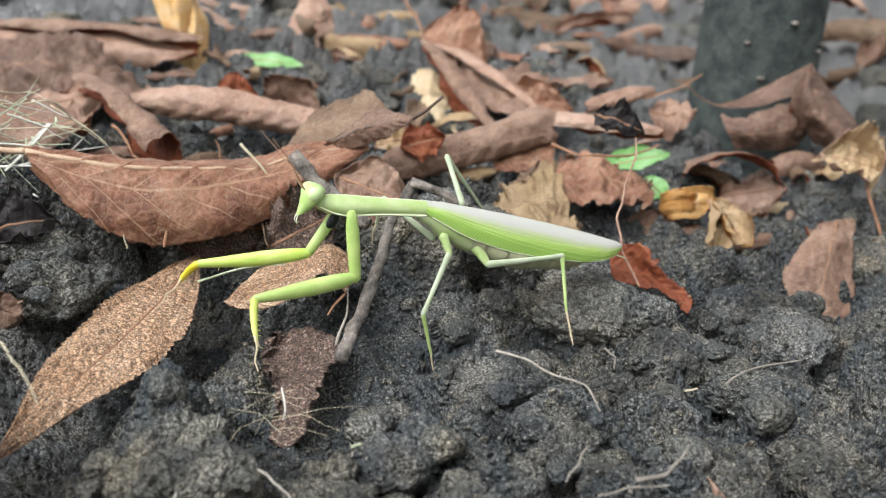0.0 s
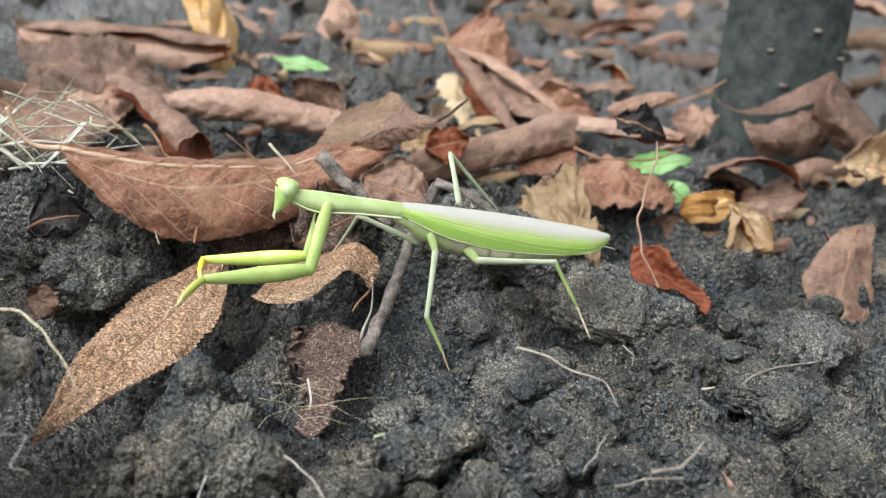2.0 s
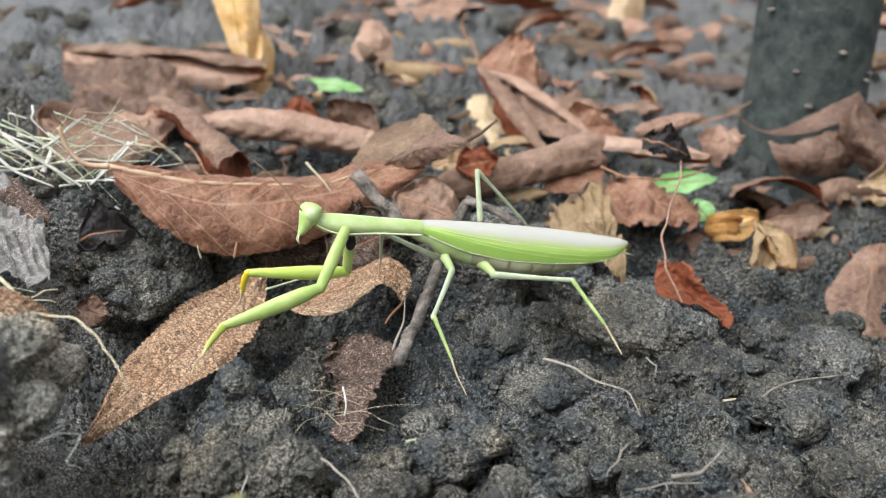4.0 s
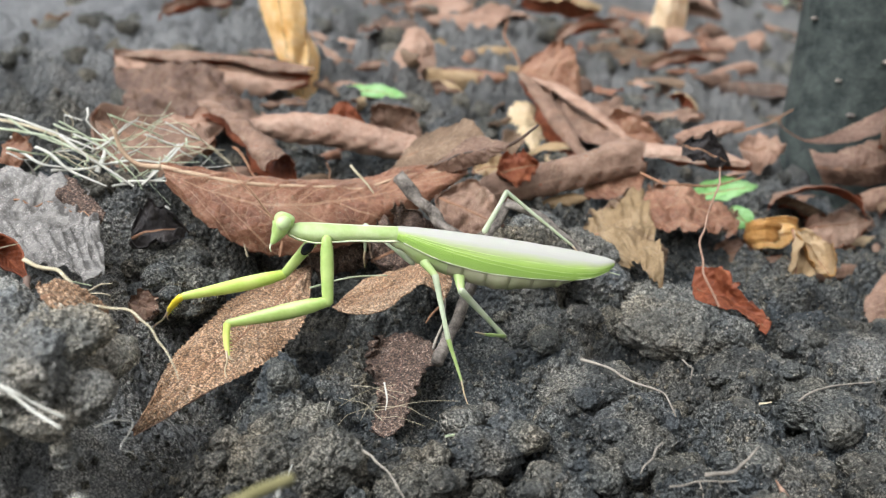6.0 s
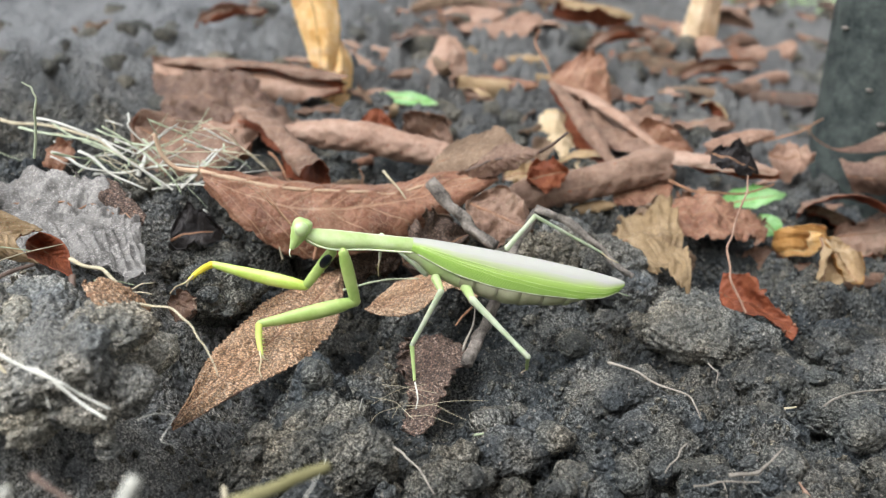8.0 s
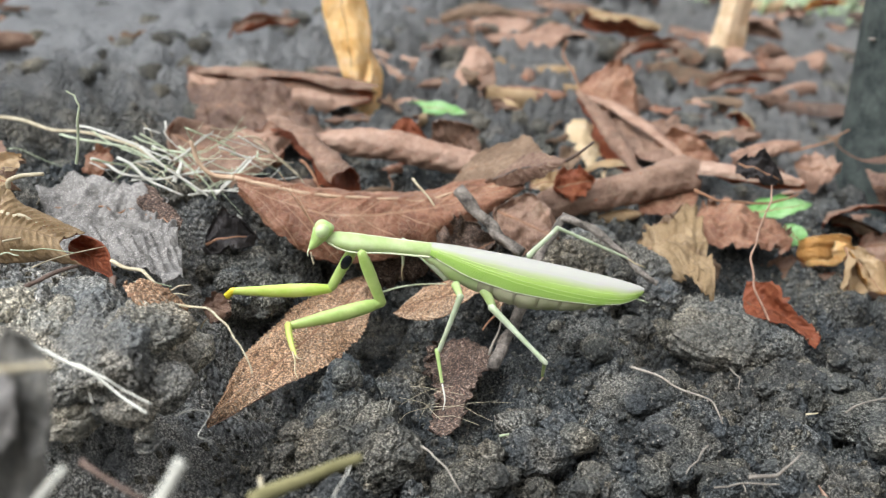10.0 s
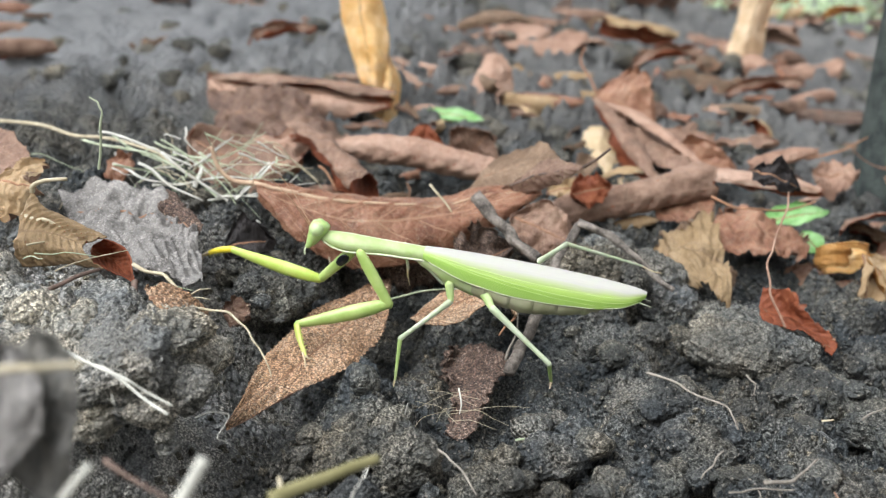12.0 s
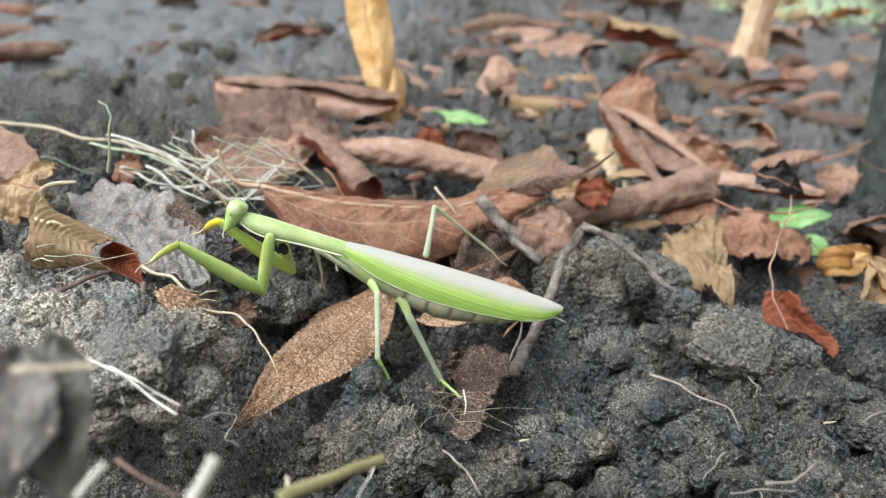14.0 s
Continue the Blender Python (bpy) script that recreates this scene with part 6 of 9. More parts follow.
# raised clump beside the lens
leaf("leaf", "small brown leaf scrap at the edge of the hollow", (-0.0783, 0.1633, 0.0083), (-0.0713, 0.1600, 0.0084), 0.006, (0.1, -0.7, 0.6), (L_BROWN, L_DARK), (-0.2, -0.3), 0, -0.3, 0.2, 0.002, 8, seed=81, rib=False, ragged=0.3)
leaf("leaf", "brown crumpled leaf on the clump", (-0.1349, 0.1720, 0.0306), (-0.1228, 0.1680, 0.0312), 0.018, (0, -0.7, 0.7), (L_STRAW, L_BROWN), (-0.6, -0.5), 0, 0.3, 0.3, 0.004, 10, crumple=0.002, seed=82)
leaf("leaf", "red leaf scrap in the hay", (-0.1392, 0.2320, 0.0197), (-0.1296, 0.2280, 0.0181), 0.010, (0, -0.8, 0.6), (L_RED, L_RED), (-0.3, -0.3), 0, -0.2, 0.1, 0.002, 8, seed=83, ragged=0.3)
leaf("leaf", "black curled leaf scrap in a hollow", (-0.0878, 0.1900, 0.0120), (-0.0774, 0.1950, 0.0133), 0.014, (0, -0.7, 0.7), (L_BLACK, L_BLACK), (0.9, 0.9), 0.2, 0.6, 0.4, 0.004, 8, seed=46, ragged=0.3)
leaf("leaf", "murky grey dead leaf standing close to the lens", (-0.0500, 0.0493, 0.0557), (-0.0441, 0.0395, 0.0437), 0.010, (0.2, -0.95, 0.1), (L_MURK, L_MURK), (0.5, 0.4), 0.2, 0.3, 0.4, 0.002, 8, seed=47, rib=False)
leaf("leaf", "murky grey dead leaf standing close to the lens", (-0.0502, 0.0451, 0.0561), (-0.0483, 0.0374, 0.0457), 0.009, (0.2, -0.95, 0.1), (L_GREY, L_MURK), (0.5, 0.4), 0.2, 0.3, 0.4, 0.002, 8, seed=85, rib=False)



# ---- roots, twigs, straws ----
rod("straw", "brown bent stalk on the clump", "straw", [(-0.0943, 0.1180, 0.0262), (-0.0910, 0.1220, 0.0286), (-0.0866, 0.1280, 0.0296)], 0.0009, 0.0006, STEM_DARK, "straws", 0.3)
rod("root", "pale forked root hanging over the hollow edge", "root", [(-0.0831, 0.1335, 0.0288), (-0.0763, 0.1310, 0.0284), (-0.0728, 0.1290, 0.0268), (-0.0687, 0.1265, 0.0246), (-0.0614, 0.1240, 0.0253), (-0.0568, 0.1210, 0.0238), (-0.0536, 0.1180, 0.0218), (-0.0503, 0.1140, 0.0191)], 0.0006, 0.0002, STRAW, "roots", 0.2)
rod("straw", "thin pale straw on the clump", "straw", [(-0.0818, 0.1060, 0.0224), (-0.0789, 0.1040, 0.0212), (-0.0762, 0.1020, 0.0198)], 0.0005, 0.0004, STRAW, "straws", 0.1)
rod("straw", "thin pale straw on the clump", "straw", [(-0.0745, 0.1045, 0.0229), (-0.0731, 0.1030, 0.0204), (-0.0719, 0.1020, 0.0177)], 0.0004, 0.0003, STRAW_PALE, "straws", 0.1)
rod("dry_stalk", "drooping brown stalk hanging from a curled leaf", "stalk", [(-0.0856, 0.1385, 0.0233), (-0.0839, 0.1350, 0.0214), (-0.0818, 0.1320, 0.0194), (-0.0796, 0.1300, 0.0184)], 0.0011, 0.0007, STEM_DARK, "", 0.3)
rod("straw", "thin grey stalk under the torn leaf", "straw", [(-0.0567, 0.2005, 0.0053), (-0.0564, 0.2030, 0.0093), (-0.0555, 0.2040, 0.0111)], 0.0006, 0.0004, STEM, "straws", 0.2)
rod("straw", "thin pale stalk poking up by the big leaf", "straw", [(-0.0637, 0.1980, 0.0058), (-0.0645, 0.1985, 0.0088)], 0.0004, 0.0003, STRAW, "straws", 0.1)
rod("root", "thin pale root lying over a clod", "root", [(0.0130, 0.1670, 0.0007), (0.0191, 0.1630, 0.0009), (0.0233, 0.1580, 0.0009), (0.0282, 0.1550, 0.0008), (0.0300, 0.1490, -0.0007)], 0.0005, 0.0003, ROOT, "roots")
rod("root", "thin hooked rootlet beside a pale root", "root", [(0.0321, 0.1620, 0.0047), (0.0340, 0.1610, 0.0034), (0.0338, 0.1600, 0.0014)], 0.0003, 0.0002, ROOT, "roots")
rod("root", "forked pale root among clods", "root", [(0.0308, 0.1220, 0.0045), (0.0355, 0.1240, 0.0042), (0.0380, 0.1270, 0.0046), (0.0407, 0.1310, 0.0049)], 0.0006, 0.0003, ROOT, "roots")
rod("root", "thin root among clods", "root", [(0.0250, 0.1190, 0.0038), (0.0297, 0.1210, 0.0039), (0.0357, 0.1220, 0.0038)], 0.0003, 0.0002, ROOT, "roots")
rod("root", "looping thin root among clods", "root", [(0.0246, 0.1280, 0.0062), (0.0227, 0.1240, 0.0056), (0.0206, 0.1210, 0.0045)], 0.0003, 0.0002, ROOT, "roots")
rod("root", "brown root arching out of the soil", "root", [(-0.0266, 0.1280, 0.0009), (-0.0228, 0.1250, 0.0014), (-0.0191, 0.1210, 0.0009), (-0.0157, 0.1150, 0.0003)], 0.0005, 0.0003, ROOT, "roots")
rod("straw", "long greenish blade of dry grass over the hay", "straw", [(-0.1437, 0.2280, 0.0264), (-0.1272, 0.2250, 0.0253), (-0.1156, 0.2210, 0.0236), (-0.1011, 0.2160, 0.0173), (-0.0874, 0.2110, 0.0113)], 0.0015, 0.0011, GRASS_DRY, "straws", 0.05, flat=0.4)
rod("root", "thin root among clods", "root", [(0.0578, 0.1701, -0.0068), (0.0650, 0.1765, -0.0065), (0.0768, 0.1828, -0.0077)], 0.0004, 0.0003, ROOT, "roots")
rod("dead_stick", "grey weathered stick leaning over a clod", "stick", [(-0.0160, 0.1680, -0.0028), (-0.0128, 0.1800, 0.0019), (-0.0100, 0.1900, 0.0079), (-0.0078, 0.2010, 0.0141), (-0.0041, 0.2070, 0.0193)], 0.0022, 0.0018, TWIG, "sticks", 0.3, 9, 8)
rod("dead_stick", "grey bent root arching over a clod", "stick", [(-0.0044, 0.2065, 0.0195), (0.0029, 0.2050, 0.0179), (0.0108, 0.2020, 0.0131), (0.0191, 0.1980, 0.0078)], 0.0018, 0.0013, TWIG, "sticks", 0.4, 8, 8)
rod("dead_stick", "knobbly brown-grey twig stub with peeling bark", "stick", [(-0.0304, 0.2125, 0.0229), (-0.0256, 0.2090, 0.0190), (-0.0196, 0.2050, 0.0146), (-0.0130, 0.2000, 0.0122)], 0.0027, 0.0024, TWIG, "sticks", 0.35, 9, 8)
rod("straw", "bleached straw on the clump", "straw", [(-0.0827, 0.1030, 0.0270), (-0.0712, 0.0996, 0.0250), (-0.0589, 0.0935, 0.0220)], 0.0005, 0.0005, STRAW_PALE, "straws", 0.1)
rod("straw", "bleached straw on the clump", "straw", [(-0.0768, 0.0986, 0.0280), (-0.0655, 0.0939, 0.0270), (-0.0587, 0.0946, 0.0230)], 0.0004, 0.0004, STRAW_PALE, "straws", 0.1)
rod("straw", "long dry grass stalk", "straw", [(-0.1936, 0.2600, 0.0225), (-0.1592, 0.2500, 0.0218), (-0.1291, 0.2400, 0.0213), (-0.1135, 0.2350, 0.0149), (-0.0953, 0.2280, 0.0070)], 0.0010, 0.0006, STRAW, "straws", 0.1)
rod("straw", "thick pale blade of dry grass", "straw", [(-0.1104, 0.2280, 0.0046), (-0.1007, 0.2320, 0.0116), (-0.0928, 0.2380, 0.0209)], 0.0011, 0.0008, STRAW_PALE, "straws", 0.1)
rod("straw", "thin straw stub on the big leaf", "straw", [(-0.0441, 0.2240, 0.0217), (-0.0406, 0.2220, 0.0188), (-0.0361, 0.2200, 0.0138)], 0.0006, 0.0004, STRAW, "straws", 0.2)
rod("straw", "thin straw lying under the mantis", "straw", [(-0.0461, 0.1850, 0.0046), (-0.0302, 0.1942, 0.0050)], 0.0004, 0.0003, GRASS_DRY, "straws", 0.1)
rod("straw", "thin brown stalk sticking up", "straw", [(-0.0855, 0.2620, 0.0141), (-0.0778, 0.2500, 0.0125), (-0.0709, 0.2400, 0.0110)], 0.0007, 0.0005, STEM, "straws", 0.2)
rod("sprout", "thin grey-green sprout with a curled tip", "sprout", [(-0.1092, 0.1720, 0.0350), (-0.1075, 0.1710, 0.0430), (-0.1062, 0.1700, 0.0482), (-0.1070, 0.1700, 0.0506), (-0.1088, 0.1700, 0.0515)], 0.0005, 0.0003, GRASS_DRY, "", 0.3)
rod("straw", "blurred olive stalk close to the lens", "straw", [(-0.0304, 0.0569, 0.0351), (-0.0260, 0.0629, 0.0347), (-0.0219, 0.0687, 0.0341)], 0.0014, 0.0012, OLIVE, "straws", 0.05)
rod("straw", "short bleached straw close to the lens", "straw", [(-0.0332, 0.0415, 0.0444), (-0.0313, 0.0431, 0.0480)], 0.0010, 0.0013, STRAW_PALE, "straws", 0.05)
rod("straw", "short bleached straw close to the lens", "straw", [(-0.0432, 0.0398, 0.0442), (-0.0410, 0.0413, 0.0473)], 0.0008, 0.0009, STRAW_PALE, "straws", 0.05)
rod("straw", "pale stalk close to the lens", "straw", [(-0.0475, 0.0393, 0.0567), (-0.0443, 0.0399, 0.0570), (-0.0409, 0.0415, 0.0568)], 0.0006, 0.0005, STRAW, "straws", 0.05)
rod("straw", "brown twig close to the lens", "straw", [(-0.0509, 0.0610, 0.0348), (-0.0460, 0.0576, 0.0351), (-0.0404, 0.0543, 0.0355)], 0.0006, 0.0005, STEM_DARK, "straws", 0.2)
rod("straw", "thin fibre close to the lens", "straw", [(-0.0267, 0.0750, 0.0239), (-0.0262, 0.0785, 0.0246), (-0.0257, 0.0811, 0.0256)], 0.0002, 0.00015, STRAW_PALE, "straws", 0.05)
rod("straw", "straw stub in the soil", "straw", [(-0.0335, 0.0695, 0.0266), (-0.0347, 0.0719, 0.0280)], 0.0007, 0.0006, STRAW, "straws", 0.2)
rod("root", "looping thin root among clods", "root", [(0.0303, 0.1320, -0.0030), (0.0318, 0.1301, -0.0022), (0.0321, 0.1268, -0.0032)], 0.0003, 0.0002, ROOT, "roots")
rod("bud", "pinkish-brown split plant stub poking out of the soil", "plant stub", [(0.0479, 0.1329, -0.0078), (0.0464, 0.1327, -0.0046), (0.0449, 0.1333, -0.0025)], 0.0016, 0.0002, L_PALE, "", 0.4, 9, 8)
rod("root", "curled hair root beside the tan leaf", "root", [(-0.0617, 0.1088, 0.0129), (-0.0602, 0.1120, 0.0124), (-0.0583, 0.1146, 0.0107), (-0.0581, 0.1089, 0.0096), (-0.0565, 0.1107, 0.0072)], 0.00022, 0.00015, STRAW_PALE, "roots")
rod("root", "short root with moss", "root", [(-0.0171, 0.1709, -0.0013), (-0.0158, 0.1777, 0.0016), (-0.0158, 0.1822, 0.0056)], 0.0005, 0.0003, ROOT, "roots", 0.3)
rod("straw", "pale stub among clods", "straw", [(-0.0114, 0.1364, -0.0009), (-0.0074, 0.1391, -0.0013)], 0.0004, 0.0004, GRASS_DRY, "straws", 0.1)
rod("straw", "pale straw among clods", "straw", [(0.0638, 0.1435, -0.0094), (0.0695, 0.1411, -0.0100)], 0.0004, 0.0003, STRAW_PALE, "straws", 0.1)
rod("straw", "pale upright fibre among clods", "straw", [(-0.0327, 0.1369, -0.0007), (-0.0316, 0.1351, 0.0052)], 0.0003, 0.0002, STRAW_PALE, "straws", 0.1)
rod("straw", "pale upright fibre among clods", "straw", [(-0.0350, 0.1148, -0.0004), (-0.0337, 0.1161, 0.0044)], 0.0003, 0.0002, STRAW_PALE, "straws", 0.1)
rod("straw", "pale fibre on a leaf", "straw", [(-0.0240, 0.1483, 0.0024), (-0.0226, 0.1402, 0.0013)], 0.0003, 0.0002, STRAW_PALE, "straws", 0.1)
rod("straw", "pale thin stalk lying on far soil", "straw", [(0.0233, 0.4621, -0.0043), (0.0427, 0.4386, -0.0043), (0.0700, 0.4624, -0.0090)], 0.0006, 0.0006, STRAW_PALE, "straws", 0.1)
rod("straw", "pale stub on the soil", "straw", [(0.0489, 0.1659, -0.0059), (0.0512, 0.1655, -0.0051)], 0.0004, 0.0003, STRAW, "straws", 0.1)
rod("straw", "thin hooked brown plant stalk", "straw", [(-0.0552, 0.2550, 0.0056), (-0.0558, 0.2560, 0.0103), (-0.0571, 0.2570, 0.0124)], 0.0004, 0.0003, STEM, "straws", 0.1)


# loose hay behind the clump
hay = random.Random(21)
hay_at = Vector((-0.1120, 0.2260, 0.0183))
for q in range(56):
    a = hay_at + Vector((hay.gauss(0, 0.017), hay.gauss(0, 0.010), hay.uniform(-0.003, 0.008)))
    w = hay.uniform(-1.5, 1.5)
    l = hay.uniform(0.004, 0.016)
    dirv = Vector((math.cos(w), math.sin(w) * 0.6, hay.uniform(-0.7, 0.7)))
    side = Vector((hay.uniform(-1, 1), hay.uniform(-1, 1), hay.uniform(-0.6, 1))) * l * 0.4
    rod("hay_stalk", "thin bleached grass stalk in loose hay", "hay", [a - dirv * l, a + side, a + dirv * l + side * hay.uniform(-1, 1)], hay.uniform(0.0002, 0.00055), hay.uniform(0.0001, 0.0003), hay.choice((STRAW_PALE, GRASS_DRY, GRASS_DRY, STRAW)), "hay stalks", 0.05, 5, 6)
for blade in ([(-0.1148, 0.2160, 0.0277), (-0.1011, 0.2130, 0.0198), (-0.0861, 0.2100, 0.0122)], [(-0.1022, 0.2060, 0.0101), (-0.0932, 0.2120, 0.0177), (-0.0853, 0.2200, 0.0262)], [(-0.1354, 0.2220, 0.0307), (-0.1190, 0.2200, 0.0274), (-0.1068, 0.2170, 0.0242)], [(-0.1171, 0.2140, 0.0191), (-0.1026, 0.2170, 0.0210), (-0.0857, 0.2190, 0.0207)], [(-0.0992, 0.2140, 0.0171), (-0.0930, 0.2140, 0.0178), (-0.0862, 0.2130, 0.0179)], [(-0.1050, 0.2130, 0.0197), (-0.1046, 0.2150, 0.0217), (-0.1047, 0.2180, 0.0243)], [(-0.1206, 0.2140, 0.0249), (-0.1118, 0.2120, 0.0202), (-0.1011, 0.2090, 0.0175)], [(-0.1289, 0.2160, 0.0236), (-0.1198, 0.2140, 0.0207), (-0.1096, 0.2120, 0.0203)]):
    rod("straw", "long flat blade of bleached grass across the hay", "straw", blade, 0.0013, 0.0008, STRAW_PALE, "straws", 0.05, flat=0.5)
# hair-thin fibres caught on the dark leaf scrap and the clods
fib_at = Vector((-0.0229, 0.1411, 0.0013))
for q in range(9):
    a = fib_at + Vector((hay.gauss(0, 0.004), hay.gauss(0, 0.003), hay.uniform(-0.001, 0.001)))
    w, l = hay.uniform(0, 6.28), hay.uniform(0.003, 0.007)
    dirv = Vector((math.cos(w), math.sin(w), hay.uniform(-0.1, 0.2)))
    rod("hay_stalk", "hair-thin dry fibre on a leaf scrap", "hay", [a - dirv * l, a + Vector((0, 0, 0.001)), a + dirv * l + Vector((hay.uniform(-1, 1), hay.uniform(-1, 1), 0)) * 0.002], 0.00010, 0.00007, hay.choice((STRAW, GRASS_DRY)), "hay stalks", 0.0, 5, 6)
# broken straw on the raised clump
for q in range(24):
    x, y = hay.uniform(-0.135, -0.070), hay.uniform(0.108, 0.15)
    w, l = hay.uniform(-0.9, 0.9), hay.uniform(0.002, 0.008)
    z = float(base_height(np.array([x]), np.array([y]))[0]) + hay.uniform(0.004, 0.008)
    dirv = Vector((math.cos(w), math.sin(w), hay.uniform(-0.3, 0.3))) * l
    rod("hay_stalk", "short broken straw on a dry clod", "hay", [(x - dirv.x, y - dirv.y, z - dirv.z), (x, y, z + 0.0005), (x + dirv.x, y + dirv.y, z + dirv.z)], hay.uniform(0.0002, 0.0004), 0.0002, hay.choice((STRAW, STRAW, GRASS_DRY)), "hay stalks", 0.1, 5, 5)



# ---- litter and clods further off ----
far_rng = random.Random(77)
LITTER = (L_BROWN, L_BROWN, L_PALE, L_PALE, L_OLIVE, L_RED, L_OLIVE, L_STRAW, L_DARK)


def litter(x, y, size, label="brown dry leaf lying in the litter"):
    kept = far_leaves if y > 0.52 else near_leaves
    a = far_rng.uniform(0, 6.28)
    z = ground_at(x, y) + size * 0.12
    d = Vector((math.cos(a), math.sin(a), far_rng.uniform(-0.12, 0.12))) * size / 2
    c = Vector((x, y, z))
    k = far_rng.choice((-2.6, -2.2, -1.6, -1.0, 1.2, 1.8, 2.2))
    top = far_rng.choice(LITTER)
    if far_rng.random() < 0.6:
        kept.append(rolled("leaf", label, c - d, c + d, size * far_rng.uniform(0.10, 0.17), (far_rng.uniform(-0.4, 0.4), far_rng.uniform(-0.7, 0.1), 1), (top, far_rng.choice((L_RUST, L_PALE, L_BROWN))), far_rng.uniform(3.2, 5.4), 0.3,
               (far_rng.uniform(0.05, 0.5), far_rng.uniform(0.4, 1.1)), 0.012 * size, far_rng.uniform(-0.1, 0.12), seed=far_rng.randrange(9999), nu=22, nv=16, group="leaf litter", lean=far_rng.uniform(-1.6, 1.6)))
        return
    kept.append(leaf("leaf", label, c - d, c + d, size * far_rng.uniform(0.35, 0.55), (far_rng.uniform(-0.4, 0.4), far_rng.uniform(-0.7, 0.1), 1), (top, far_rng.choice((L_RUST, L_PALE, L_BROWN))),
         (k, k * far_rng.uniform(0.5, 1)), far_rng.uniform(-0.1, 0.3), far_rng.uniform(-0.6, 0.6), far_rng.uniform(-0.6, 0.6), 0.1 * size, 12, crumple=0.035 * size, seed=far_rng.randrange(9999), nu=22, nv=12, rib=False, group="leaf litter"))


far_leaves, near_leaves = [], []
for q in range(48):
    litter(far_rng.uniform(-0.10, 0.14), far_rng.uniform(0.262, 0.37), far_rng.uniform(0.010, 0.024), "small brown scrap of dry leaf in the litter")
for q in range(75):
    x, y = far_rng.uniform(-0.11, 0.22), far_rng.uniform(0.385, 0.56)
    if abs(x - 0.122) > 0.04 or y > 0.44:
        litter(x, y, far_rng.uniform(0.014, 0.034), "brown scrap of dry leaf on lumpy soil")
for q in range(170):
    x, y = far_rng.uniform(-0.10, 0.75), far_rng.uniform(0.46, 1.25)
    if abs(x - 0.122) < 0.05 and y < 0.5:
        continue
    litter(x, y, far_rng.uniform(0.03, 0.065))
for q in range(64):
    litter(far_rng.uniform(-0.50, -0.10), far_rng.uniform(0.42, 1.2), far_rng.uniform(0.015, 0.045), "brown dry leaf on bare soil")
for x, y in ((0.1683, 1.0988, -0.0170)[:2], (0.2104, 0.9923, -0.0170)[:2], (-0.1795, 0.5126, 0.0150)[:2], (0.0317, 0.5634, -0.0042)[:2], (0.0824, 0.5370, -0.0092)[:2]):
    c = Vector((x, y, ground_at(x, y) + 0.012))
    leaf("leaf", "orange-brown dry leaf in the distance", c - Vector((0.02, 0, 0.004)), c + Vector((0.02, 0, 0.006)), 0.017, (0.2, -0.5, 0.8), (L_AMBER if y > 0.9 else L_BROWN, L_RUST), (2.4, 1.9), 0.1, 0.5, 0.6, 0.004, 10, seed=int(x * 1000) % 97, nu=22, nv=12, rib=False, group="leaf litter")

# the far litter is past counting: one sheet of leaves
bm = bmesh.new()
skins = []
for t in far_leaves:
    for blade in list(t.children):
        first_v, first_f = len(bm.verts), len(bm.faces)
        bm.from_mesh(blade.data)
        bm.verts.ensure_lookup_table()
        bm.faces.ensure_lookup_table()
        for v in bm.verts[first_v:]:
            v.co = v.co + t.matrix_world.translation
        slots = []
        for m in blade.data.materials:
            if m not in skins:
                skins.append(m)
            slots.append(skins.index(m))
        for f in bm.faces[first_f:]:
            f.material_index = slots[f.material_index]
        bpy.data.objects.remove(blade)
    bpy.data.objects.remove(t)
tagged(finish(bm, "far_leaf_litter", skins), "brown dry leaves scattered thickly over far soil", "leaf litter", kind="stuff")

scatter = random.Random(11)
far_at = []
LOW = [(-0.012, 0.164, 0.002, 0.184, 0.010), (0.027, 0.187, 0.033, 0.185, 0.009), (-0.040, 0.158, -0.024, 0.162, 0.008), (-0.120, 0.185, -0.085, 0.140, 0.024), (-0.065, 0.130, -0.051, 0.203, 0.016), (-0.040, 0.180, -0.020, 0.196, 0.012), (-0.023, 0.176, -0.021, 0.150, 0.012)]


def clear(x, y):
    for x0, y0, x1, y1, r in LOW:
        f = max(0, min(1, ((x - x0) * (x1 - x0) + (y - y0) * (y1 - y0)) / ((x1 - x0) ** 2 + (y1 - y0) ** 2)))
        if math.hypot(x - x0 - f * (x1 - x0), y - y0 - f * (y1 - y0)) < r:
            return False
    return True


for q in range(280):
    x, y = scatter.uniform(-0.17, 0.16), scatter.uniform(0.09, 0.36)
    s = 0.004 + 0.009 * scatter.random() ** 1.6
    if clear(x, y):
        if y < 0.225:
            clod((x, y, ground_at(x, y) + 0.0008), s, s * scatter.uniform(0.7, 1), s * scatter.uniform(0.6, 0.85), scatter.uniform(0, 3))
        else:
            far_at.append((x, y, s))
for q in range(380):
    far_at.append((scatter.uniform(-0.40, 0.5), 0.37 + 0.75 * scatter.random() ** 1.7, scatter.uniform(0.006, 0.022)))
far_clods = bmesh.new()
for q, (x, y, s) in enumerate(far_at):
    m = Matrix.Translation((x, y, ground_at(x, y))) @ Matrix.Rotation(scatter.uniform(0, 3), 4, "Z") @ Matrix.Diagonal((s / 2, s * 0.42, s * 0.34, 1))
    first = len(far_clods.verts)
    far_clods.from_mesh(SMALL[q % 6])
    far_clods.verts.ensure_lookup_table()
    for v in far_clods.verts[first:]:
        v.co = m @ v.co
tagged(finish(far_clods, "far_soil_clods", CLOD), "grey clods of earth scattered over the soil", "soil", kind="stuff")

